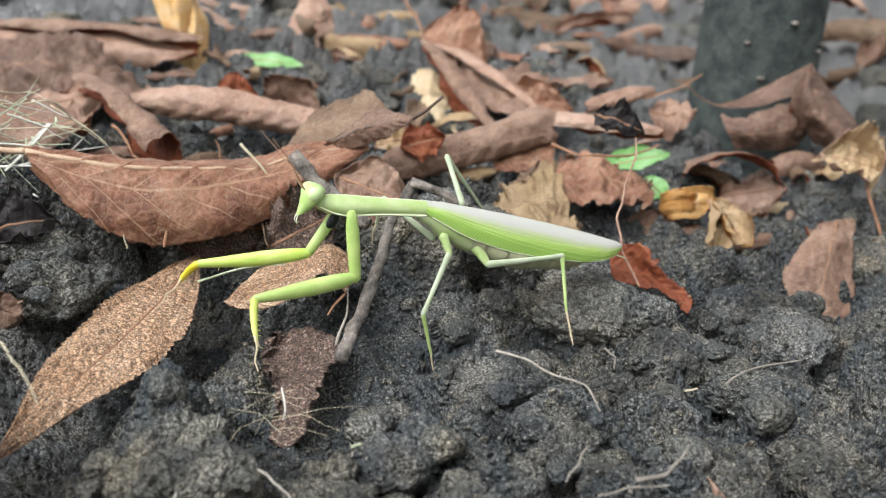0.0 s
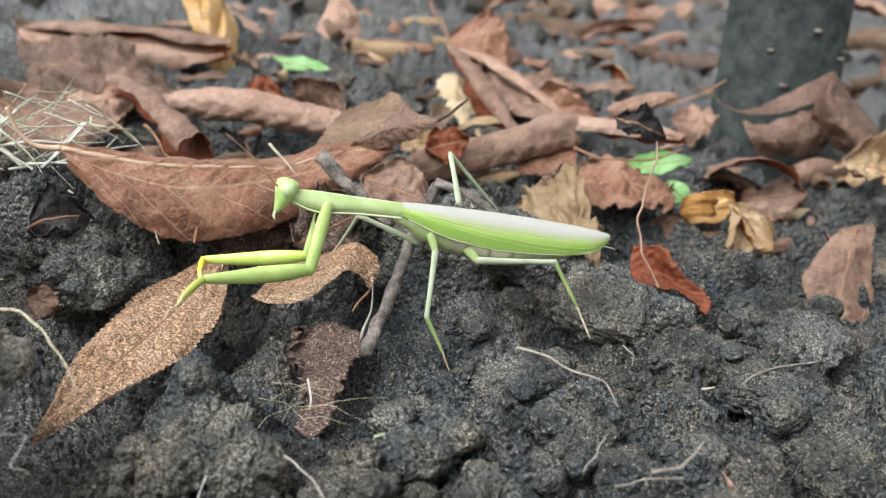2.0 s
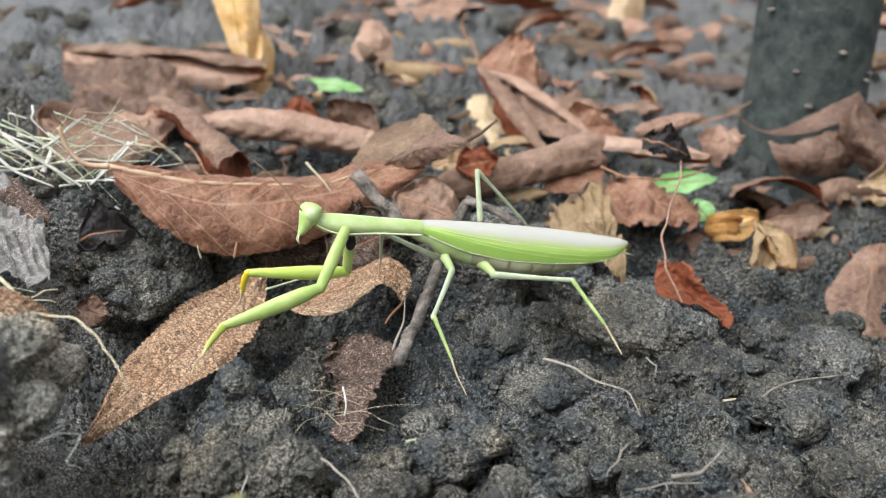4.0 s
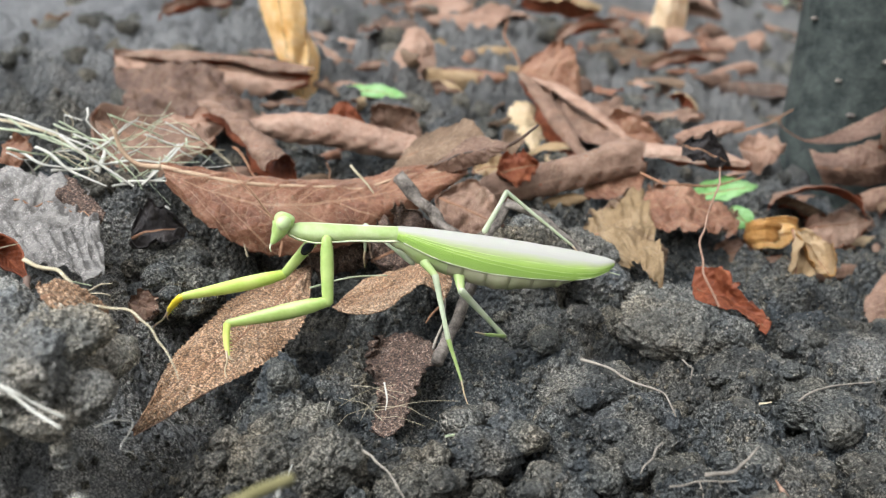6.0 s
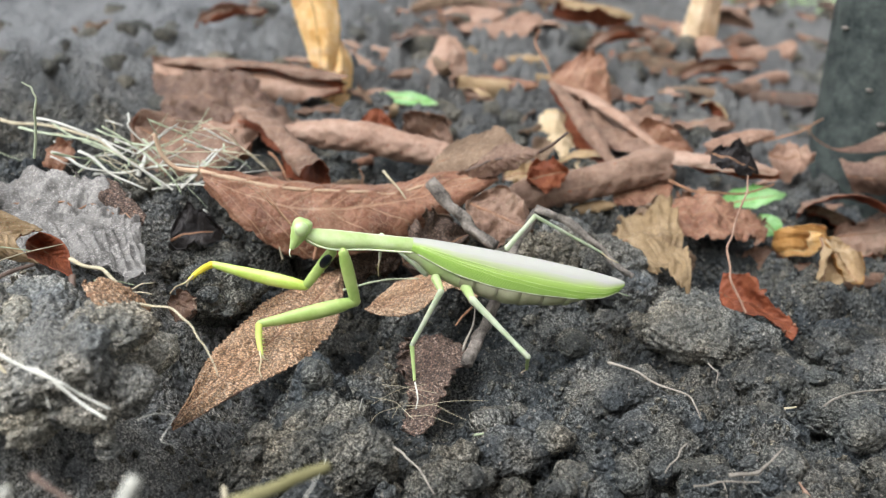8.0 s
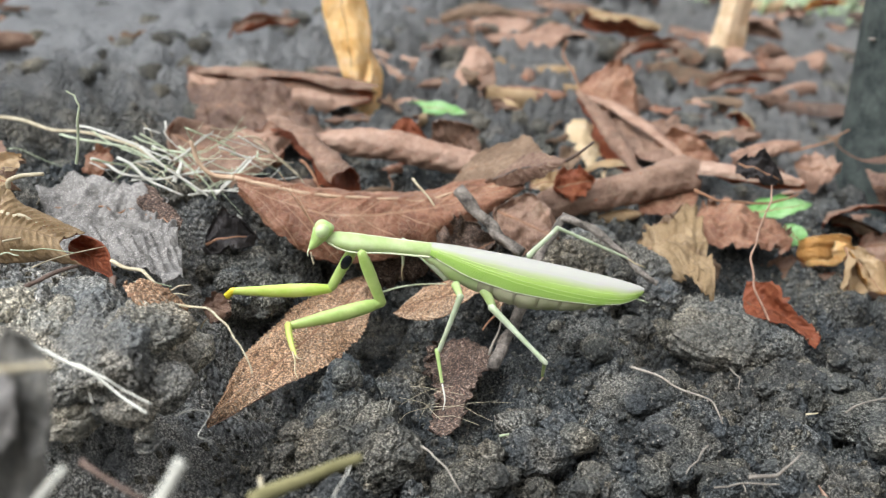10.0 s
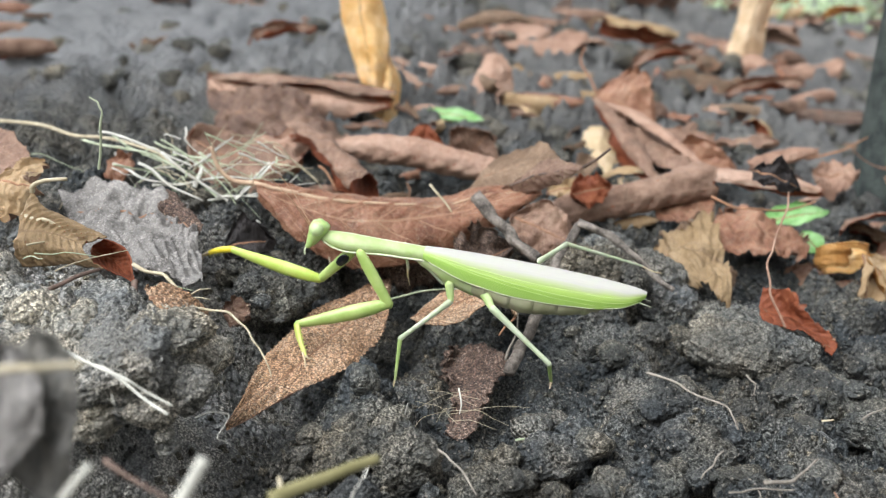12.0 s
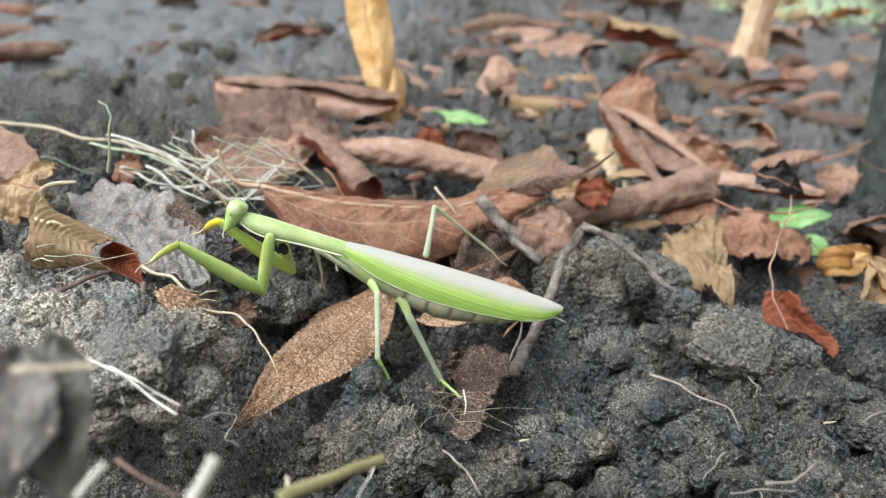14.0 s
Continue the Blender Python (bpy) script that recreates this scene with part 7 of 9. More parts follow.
# crumbs
bm = bmesh.new()
crumb_xy = [(scatter.uniform(-0.15, 0.14), scatter.uniform(0.10, 0.30)) for q in range(8000)]
crumb_z = ground_height(np.array([c[0] for c in crumb_xy]), np.array([c[1] for c in crumb_xy]))
for (x, y), z in zip(crumb_xy, crumb_z):
    s = 0.0003 + 0.0011 * scatter.random() ** 2
    m = Matrix.Translation((x, y, float(z) + s * 0.3)) @ Euler((scatter.uniform(0, 3), scatter.uniform(0, 3), 0)).to_matrix().to_4x4() @ Matrix.Diagonal((s, s * 0.8, s * 0.7, 1))
    p = [bm.verts.new(m @ Vector(v)) for v in ((1, 0, 0), (-0.9, 0.1, 0), (0, 1, 0.1), (0.1, -1, 0), (0, 0.1, 1), (0, 0, -1))]
    for a, b, d in ((0, 2, 4), (2, 1, 4), (1, 3, 4), (3, 0, 4), (2, 0, 5), (1, 2, 5), (3, 1, 5), (0, 3, 5)):
        bm.faces.new((p[a], p[b], p[d]))
tagged(finish(bm, "soil_crumbs", CLOD, smooth=False), "loose grey crumbs of soil", "soil", kind="stuff")

# grass beyond the bare soil
bm = bmesh.new()
gr = random.Random(8)
tufts = []
for q in range(8000):
    y = 1.04 + 2.6 * gr.random() ** 1.6
    tufts.append((gr.uniform(-0.15, 1.3) * (0.7 + 0.4 * y), y))
tuft_z = ground_height(np.array([c[0] for c in tufts]), np.array([c[1] for c in tufts]))
for (x, y), z in zip(tufts, tuft_z):
    h, w = gr.uniform(0.012, 0.034), gr.uniform(0.0009, 0.0022)
    a = gr.uniform(0, 6.28)
    s = Vector((math.cos(a), math.sin(a), 0)) * w
    lean = Vector((gr.gauss(0, 1.0), gr.gauss(0, 1.0), 0)) * h
    b = Vector((x, y, float(z) - 0.002))
    v = [bm.verts.new(b - s), bm.verts.new(b + s), bm.verts.new(b + s * 0.7 + lean * 0.4 + Vector((0, 0, h * 0.65))), bm.verts.new(b - s * 0.7 + lean * 0.4 + Vector((0, 0, h * 0.65))), bm.verts.new(b + lean + Vector((0, 0, h)))]
    bm.faces.new(v[:4])
    bm.faces.new((v[3], v[2], v[4]))
tagged(finish(bm, "grass", GRASS), "fresh green grass beyond the bare soil", "grass", kind="stuff")


def motions():
    walk(mantis, [
        (0, pose(-0.00096, 0.19000, 0.02156, 0.0, -16.8, -160.6)),
        (0.5, pose(-0.00154, 0.18970, 0.02129, 0.0, -16.2, -160.8)),
        (1, pose(-0.00236, 0.18927, 0.02167, 0.0, -15.9, -161.0)),
        (1.5, pose(-0.00288, 0.18901, 0.02158, 0.0, -15.3, -161.3)),
        (2, pose(-0.01049, 0.18498, 0.02230, 0.0, -12.2, -162.0)),
        (4.5, pose(-0.01425, 0.18291, 0.02243, 0.0, -9.1, -161.4)),
        (5, pose(-0.01844, 0.18056, 0.02325, 0.0, -8.9, -161.3)),
        (5.5, pose(-0.01941, 0.18001, 0.02299, 0.0, -7.1, -163.9)),
        (6, pose(-0.02561, 0.17641, 0.02318, 0.0, -10.2, -166.5)),
        (6.5, pose(-0.02486, 0.17685, 0.02337, 0.0, -10.6, -166.5)),
        (7, pose(-0.02749, 0.17529, 0.02293, 0.0, -11.2, -166.6)),
        (7.5, pose(-0.02775, 0.17514, 0.02338, 0.0, -10.6, -166.5)),
        (8, pose(-0.02876, 0.17453, 0.02201, 0.0, -12.7, -166.4)),
        (10.5, pose(-0.03217, 0.17245, 0.02291, 0.0, -10.5, -172.5)),
        (11, pose(-0.03475, 0.17085, 0.02362, 0.0, -8.6, -176.5)),
        (11.5, pose(-0.03410, 0.17126, 0.02330, 0.0, -8.7, -177.1)),
        (12, pose(-0.03527, 0.17052, 0.02349, 0.0, -8.0, -177.6)),
        (12.5, pose(-0.03793, 0.16883, 0.02507, 0.0, -9.3, -178.2)),
        (13, pose(-0.03852, 0.16845, 0.02519, 0.0, -9.5, -178.8)),
        (13.2, pose(-0.03985, 0.16759, 0.02546, 0.0, -11.0, -179.0)),
        (13.5, pose(-0.04796, 0.16214, 0.02812, 0.0, -13.7, -173.9)),
        (13.8, pose(-0.05105, 0.15997, 0.02867, 0.0, -15.3, -171.3)),
        (14, pose(-0.05101, 0.16000, 0.02736, 0.0, -16.2, -169.8))])
    walk(pronotum, [
        (0, pose(0.00000, 0.00000, 0.00000, 0.0, 8.2, 0.0)),
        (0.5, pose(0.00000, 0.00000, 0.00000, 0.0, 7.6, 0.0)),
        (1, pose(0.00000, 0.00000, 0.00000, 0.0, 5.4, 0.0)),
        (1.5, pose(0.00000, 0.00000, 0.00000, 0.0, 4.1, 0.0)),
        (2, pose(0.00000, 0.00000, 0.00000, 0.0, 0.8, 0.0)),
        (4.5, pose(0.00000, 0.00000, 0.00000, 0.0, 1.6, 0.0)),
        (5, pose(0.00000, 0.00000, 0.00000, 0.0, 3.0, 0.0)),
        (5.5, pose(0.00000, 0.00000, 0.00000, 0.0, 0.7, 0.0)),
        (6, pose(0.00000, 0.00000, 0.00000, 0.0, 6.7, 0.0)),
        (6.5, pose(0.00000, 0.00000, 0.00000, 0.0, 7.3, 0.0)),
        (7, pose(0.00000, 0.00000, 0.00000, 0.0, 6.1, 0.0)),
        (7.5, pose(0.00000, 0.00000, 0.00000, 0.0, 6.3, 0.0)),
        (8, pose(0.00000, 0.00000, 0.00000, 0.0, 6.3, 0.0)),
        (10.5, pose(0.00000, 0.00000, 0.00000, 0.0, 4.5, 0.0)),
        (11, pose(0.00000, 0.00000, 0.00000, 0.0, 2.4, 0.0)),
        (11.5, pose(0.00000, 0.00000, 0.00000, 0.0, 3.4, 0.0)),
        (12, pose(0.00000, 0.00000, 0.00000, 0.0, 1.9, 0.0)),
        (12.5, pose(0.00000, 0.00000, 0.00000, 0.0, 3.0, 0.0)),
        (13, pose(0.00000, 0.00000, 0.00000, 0.0, 3.3, 0.0)),
        (13.2, pose(0.00000, 0.00000, 0.00000, 0.0, 4.7, 0.0)),
        (13.5, pose(0.00000, 0.00000, 0.00000, 0.0, 1.4, 0.0)),
        (13.8, pose(0.00000, 0.00000, 0.00000, 0.0, 1.7, 0.0)),
        (14, pose(0.00000, 0.00000, 0.00000, 0.0, -0.6, 0.0))])
    walk(head, [
        (0, pose(0.02197, 0.00000, -0.00316, 11.3, 57.6, 13.4)),
        (0.5, pose(0.02201, 0.00000, -0.00293, 10.5, 55.6, 12.7)),
        (1, pose(0.02210, 0.00000, -0.00208, 11.6, 57.9, 13.7)),
        (1.5, pose(0.02214, 0.00000, -0.00158, 12.2, 58.7, 14.1)),
        (2, pose(0.02220, 0.00000, -0.00032, 16.0, 61.6, 18.1)),
        (4.5, pose(0.02219, 0.00000, -0.00062, 12.6, 54.8, 15.3)),
        (5, pose(0.02217, 0.00000, -0.00117, 10.9, 50.7, 14.0)),
        (5.5, pose(0.02220, 0.00000, -0.00029, 16.1, 58.6, 18.7)),
        (6, pose(0.02205, 0.00000, -0.00258, 15.8, 58.8, 18.3)),
        (6.5, pose(0.02202, 0.00000, -0.00284, 17.7, 60.0, 20.3)),
        (7, pose(0.02207, 0.00000, -0.00237, 17.1, 61.6, 19.2)),
        (7.5, pose(0.02207, 0.00000, -0.00243, 16.2, 59.9, 18.5)),
        (8, pose(0.02207, 0.00000, -0.00242, 16.8, 64.8, 18.5)),
        (10.5, pose(0.02213, 0.00000, -0.00174, 11.2, 54.1, 13.8)),
        (11, pose(0.02218, 0.00000, -0.00094, 12.1, 53.4, 15.0)),
        (11.5, pose(0.02216, 0.00000, -0.00133, 9.9, 50.1, 12.9)),
        (12, pose(0.02219, 0.00000, -0.00074, 13.2, 54.1, 16.1)),
        (12.5, pose(0.02217, 0.00000, -0.00117, 12.4, 51.0, 15.8)),
        (13, pose(0.02216, 0.00000, -0.00127, 15.3, 55.0, 18.5)),
        (13.2, pose(0.02212, 0.00000, -0.00183, 17.0, 54.2, 20.7)),
        (13.5, pose(0.02219, 0.00000, -0.00053, 37.0, 59.0, 41.3)),
        (13.8, pose(0.02219, 0.00000, -0.00067, 15.4, 49.5, 20.0)),
        (14, pose(0.02220, 0.00000, 0.00022, 23.6, 63.2, 26.1))])
    walk(fore_coxa, [
        (0, pose(0.01520, 0.00260, -0.00483, 155.4, 70.0, 154.0)),
        (0.5, pose(0.01538, 0.00260, -0.00435, 150.5, 73.4, 149.4)),
        (1, pose(0.01603, 0.00260, -0.00376, 118.3, 63.5, 115.7)),
        (1.5, pose(0.01560, 0.00260, -0.00311, 114.0, 64.9, 112.0)),
        (2, pose(0.01532, 0.00260, -0.00181, 65.6, 68.4, 67.1)),
        (4.5, pose(0.01622, 0.00260, -0.00246, 40.1, 63.9, 43.2)),
        (5, pose(0.01577, 0.00260, -0.00244, 64.4, 67.5, 66.2)),
        (5.5, pose(0.01476, 0.00260, -0.00169, 70.3, 67.2, 71.7)),
        (6, pose(0.01415, 0.00260, -0.00375, 120.7, 70.0, 119.1)),
        (6.5, pose(0.01403, 0.00260, -0.00412, 167.2, 77.6, 166.9)),
        (7, pose(0.01389, 0.00260, -0.00394, -163.3, 72.6, -162.5)),
        (7.5, pose(0.01404, 0.00260, -0.00395, -170.4, 71.0, -169.8)),
        (8, pose(0.01388, 0.00260, -0.00488, -158.3, 63.4, -156.0)),
        (10.5, pose(0.01421, 0.00260, -0.00403, -171.3, 55.3, -169.5)),
        (11, pose(0.01375, 0.00260, -0.00358, 178.4, 50.6, 178.0)),
        (11.5, pose(0.01446, 0.00260, -0.00382, 174.2, 50.0, 172.4)),
        (12, pose(0.01332, 0.00260, -0.00319, 177.6, 52.8, 177.0)),
        (12.5, pose(0.01374, 0.00260, -0.00290, 170.5, 40.4, 165.5)),
        (13, pose(0.01316, 0.00260, -0.00274, 171.9, 43.5, 168.3)),
        (13.2, pose(0.01269, 0.00260, -0.00298, 172.2, 50.9, 170.0)),
        (13.5, pose(0.01394, 0.00260, -0.00204, -4.8, 88.7, -4.8)),
        (13.8, pose(0.01509, 0.00260, -0.00271, -176.1, 85.6, -176.0)),
        (14, pose(0.01514, 0.00260, -0.00243, -136.2, 82.3, -135.9))])
    walk(fore_femur, [
        (0, pose(0.01127, 0.00452, -0.01683, 3.3, 18.2, 10.5)),
        (0.5, pose(0.01224, 0.00445, -0.01659, 2.7, 18.5, 8.3)),
        (1, pose(0.01356, 0.00773, -0.01519, 1.5, 16.1, 5.4)),
        (1.5, pose(0.01358, 0.00762, -0.01468, 2.2, 14.9, 8.6)),
        (2, pose(0.01714, 0.00692, -0.01368, 1.6, 7.4, 11.8)),
        (4.5, pose(0.02031, 0.00644, -0.01393, 3.4, 27.5, 7.4)),
        (5, pose(0.01774, 0.00707, -0.01423, -2.9, 28.9, -6.0)),
        (5.5, pose(0.01632, 0.00730, -0.01346, 3.1, 21.9, 8.3)),
        (6, pose(0.01202, 0.00641, -0.01575, -0.8, 22.8, -2.1)),
        (6.5, pose(0.01136, 0.00322, -0.01659, 3.1, 20.2, 8.9)),
        (7, pose(0.01024, 0.00145, -0.01612, 3.3, 20.6, 9.4)),
        (7.5, pose(0.00995, 0.00187, -0.01603, 3.2, 20.1, 9.2)),
        (8, pose(0.00866, 0.00027, -0.01629, 3.5, 21.9, 9.3)),
        (10.5, pose(0.00707, 0.00127, -0.01452, 5.9, 21.1, 16.0)),
        (11, pose(0.00566, 0.00289, -0.01345, 2.1, 25.5, 4.8)),
        (11.5, pose(0.00632, 0.00368, -0.01360, 1.0, 25.3, 2.4)),
        (12, pose(0.00561, 0.00300, -0.01336, 2.2, 23.6, 5.6)),
        (12.5, pose(0.00432, 0.00504, -0.01117, 1.3, 29.5, 2.7)),
        (13, pose(0.00410, 0.00448, -0.01153, 1.0, 28.7, 2.2)),
        (13.2, pose(0.00476, 0.00400, -0.01289, -0.0, 6.2, -0.1)),
        (13.5, pose(0.01422, 0.00258, -0.01481, -30.5, -42.6, 41.0)),
        (13.8, pose(0.01412, 0.00253, -0.01544, -11.3, -24.9, 25.5)),
        (14, pose(0.01391, 0.00141, -0.01508, -9.2, -22.5, 23.0))])
    walk(fore_tibia, [
        (0, pose(0.03053, 0.00808, -0.02326, 100.6, 41.7, 97.1)),
        (0.5, pose(0.03159, 0.00729, -0.02312, 99.5, 41.2, 96.3)),
        (1, pose(0.03329, 0.00960, -0.02089, 80.7, 29.1, 85.4)),
        (1.5, pose(0.03329, 0.01058, -0.01997, 81.5, 27.8, 86.0)),
        (2, pose(0.03715, 0.01112, -0.01635, 19.1, 13.1, 56.7)),
        (4.5, pose(0.03844, 0.00880, -0.02347, 30.9, 17.7, 63.1)),
        (5, pose(0.03570, 0.00518, -0.02420, 48.1, 22.7, 70.9)),
        (5.5, pose(0.03524, 0.01005, -0.02116, 55.7, 17.0, 78.7)),
        (6, pose(0.03102, 0.00570, -0.02374, 109.9, 22.7, 97.9)),
        (6.5, pose(0.03048, 0.00620, -0.02372, 96.0, 23.9, 92.4)),
        (7, pose(0.02929, 0.00461, -0.02336, 115.1, 29.9, 103.2)),
        (7.5, pose(0.02906, 0.00497, -0.02312, 116.9, 30.2, 104.3)),
        (8, pose(0.02755, 0.00335, -0.02397, 119.5, 23.5, 102.7)),
        (10.5, pose(0.02556, 0.00658, -0.02195, 140.3, 25.2, 117.2)),
        (11, pose(0.02421, 0.00445, -0.02231, 144.5, 26.8, 122.2)),
        (11.5, pose(0.02495, 0.00445, -0.02242, 145.4, 29.9, 125.9)),
        (12, pose(0.02443, 0.00485, -0.02160, 145.4, 26.9, 123.3)),
        (12.5, pose(0.02226, 0.00588, -0.02131, 152.9, 35.3, 138.4)),
        (13, pose(0.02217, 0.00516, -0.02143, 153.0, 29.8, 134.3)),
        (13.2, pose(0.02526, 0.00395, -0.01513, 106.2, 30.1, 98.3)),
        (13.5, pose(0.02567, 0.01254, -0.00084, -67.5, -19.4, 82.2)),
        (13.8, pose(0.03101, 0.01057, -0.00677, 36.0, 16.7, 68.5)),
        (14, pose(0.03145, 0.00884, -0.00720, 25.9, 10.8, 68.9))])
    walk(far_fore_coxa, [
        (0, pose(0.01614, -0.00260, -0.00611, 23.9, 63.9, 26.3)),
        (0.5, pose(0.01624, -0.00260, -0.00609, 26.5, 64.7, 28.9)),
        (1, pose(0.01632, -0.00260, -0.00523, 34.2, 67.1, 36.4)),
        (1.5, pose(0.01565, -0.00260, -0.00476, 26.8, 64.6, 29.2)),
        (2, pose(0.01486, -0.00260, -0.00360, 58.3, 68.8, 60.0)),
        (4.5, pose(0.01365, -0.00260, -0.00459, -114.2, 72.3, -113.2)),
        (5, pose(0.01596, -0.00260, -0.00432, -158.7, 80.4, -158.5)),
        (5.5, pose(0.01514, -0.00260, -0.00359, 73.6, 84.6, 73.7)),
        (6, pose(0.01605, -0.00260, -0.00599, -7.5, 61.7, -8.5)),
        (6.5, pose(0.01569, -0.00260, -0.00634, -23.1, 67.7, -24.8)),
        (7, pose(0.01525, -0.00260, -0.00614, -24.3, 69.7, -25.7)),
        (7.5, pose(0.01554, -0.00260, -0.00615, -18.1, 69.3, -19.3)),
        (8, pose(0.01556, -0.00260, -0.00722, -22.0, 67.1, -23.7)),
        (10.5, pose(0.01624, -0.00260, -0.00613, -19.8, 73.5, -20.5)),
        (11, pose(0.01630, -0.00260, -0.00574, -18.4, 66.3, -19.9)),
        (11.5, pose(0.01682, -0.00260, -0.00596, -6.5, 54.2, -8.0)),
        (12, pose(0.01610, -0.00260, -0.00565, -10.5, 52.3, -13.2)),
        (12.5, pose(0.01663, -0.00260, -0.00529, -14.3, 55.8, -17.2)),
        (13, pose(0.01626, -0.00260, -0.00493, -20.8, 59.1, -23.9)),
        (13.2, pose(0.01603, -0.00260, -0.00534, -35.5, 62.6, -38.8)),
        (13.5, pose(0.01370, -0.00260, -0.00377, -69.4, 60.3, -71.9)),
        (13.8, pose(0.01369, -0.00260, -0.00462, -135.5, 56.8, -130.4)),
        (14, pose(0.01322, -0.00260, -0.00420, -135.6, 53.2, -129.2))])
    walk(far_fore_femur, [
        (0, pose(0.02024, -0.00058, -0.01546, -1.5, 18.6, -4.7)),
        (0.5, pose(0.02013, -0.00045, -0.01550, -1.4, 18.3, -4.5)),
        (1, pose(0.01957, -0.00020, -0.01481, -1.3, 18.6, -4.1)),
        (1.5, pose(0.01954, -0.00042, -0.01416, -1.1, 19.2, -3.3)),
        (2, pose(0.01674, 0.00065, -0.01330, -7.7, 18.1, -23.5)),
        (4.5, pose(0.01240, -0.00551, -0.01450, 0.2, 1.6, 7.6)),
        (5, pose(0.01434, -0.00324, -0.01458, -4.4, 11.6, -20.9)),
        (5.5, pose(0.01542, -0.00166, -0.01394, -0.8, 3.2, -13.7)),
        (6, pose(0.02092, -0.00333, -0.01515, 3.2, 17.5, 10.7)),
        (6.5, pose(0.01928, -0.00426, -0.01596, 3.8, 20.1, 11.1)),
        (7, pose(0.01850, -0.00417, -0.01589, 2.9, 17.0, 9.8)),
        (7.5, pose(0.01902, -0.00381, -0.01588, 2.9, 16.7, 9.9)),
        (8, pose(0.01927, -0.00422, -0.01680, -1.0, 3.6, -15.8)),
        (10.5, pose(0.01901, -0.00364, -0.01611, 2.4, 9.9, 13.7)),
        (11, pose(0.02023, -0.00402, -0.01527, -1.2, -7.3, 9.5)),
        (11.5, pose(0.02284, -0.00345, -0.01440, -0.1, -4.3, 0.7)),
        (12, pose(0.02229, -0.00405, -0.01389, 0.2, -7.0, -1.4)),
        (12.5, pose(0.02221, -0.00432, -0.01389, 2.7, -13.5, -11.5)),
        (13, pose(0.02115, -0.00476, -0.01385, 1.5, -12.1, -7.1)),
        (13.2, pose(0.01976, -0.00560, -0.01458, 0.9, -12.0, -4.1)),
        (13.5, pose(0.01530, -0.00750, -0.01281, -16.4, -28.9, 31.3)),
        (13.8, pose(0.01000, -0.00693, -0.01332, -14.4, -29.7, 27.4)),
        (14, pose(0.00927, -0.00743, -0.01252, -13.6, -27.2, 27.8))])
    walk(far_fore_tibia, [
        (0, pose(0.04021, -0.00221, -0.02219, -58.6, 56.8, -63.0)),
        (0.5, pose(0.04014, -0.00203, -0.02212, -66.9, 56.8, -70.4)),
        (1, pose(0.03955, -0.00164, -0.02156, -66.4, 54.7, -70.3)),
        (1.5, pose(0.03947, -0.00157, -0.02110, -67.7, 55.7, -71.3)),
        (2, pose(0.03517, -0.00735, -0.01985, 32.1, 6.3, 80.0)),
        (4.5, pose(0.03334, -0.00270, -0.01508, -95.3, 56.1, -94.4)),
        (5, pose(0.03368, -0.01063, -0.01881, 31.8, 26.9, 53.9)),
        (5.5, pose(0.03592, -0.00666, -0.01510, 13.7, 22.5, 32.5)),
        (6, pose(0.04074, 0.00041, -0.02150, -39.6, 56.9, -44.7)),
        (6.5, pose(0.03876, -0.00045, -0.02323, -20.1, 59.8, -23.0)),
        (7, pose(0.03841, -0.00071, -0.02209, -72.2, 63.4, -74.0)),
        (7.5, pose(0.03896, -0.00035, -0.02195, -46.3, 56.5, -51.4)),
        (8, pose(0.03957, -0.00996, -0.01814, 24.7, 22.9, 49.7)),
        (10.5, pose(0.03924, 0.00131, -0.01976, -37.3, 61.2, -41.0)),
        (11, pose(0.04090, -0.00056, -0.01257, -4.9, 27.3, -10.6)),
        (11.5, pose(0.04392, -0.00319, -0.01283, -4.7, 17.3, -15.6)),
        (12, pose(0.04326, -0.00455, -0.01130, -2.4, 24.5, -5.8)),
        (12.5, pose(0.04235, -0.00842, -0.00895, -3.8, -2.0, 61.9)),
        (13, pose(0.04166, -0.00733, -0.00942, -8.2, -4.4, 62.1)),
        (13.2, pose(0.04038, -0.00709, -0.01019, -14.6, -6.0, 68.1)),
        (13.5, pose(0.03112, 0.00211, -0.00261, 25.0, 41.9, 35.0)),
        (13.8, pose(0.02628, 0.00152, -0.00284, -46.2, 46.6, -55.1)),
        (14, pose(0.02590, 0.00135, -0.00288, -41.7, 40.1, -54.1))])
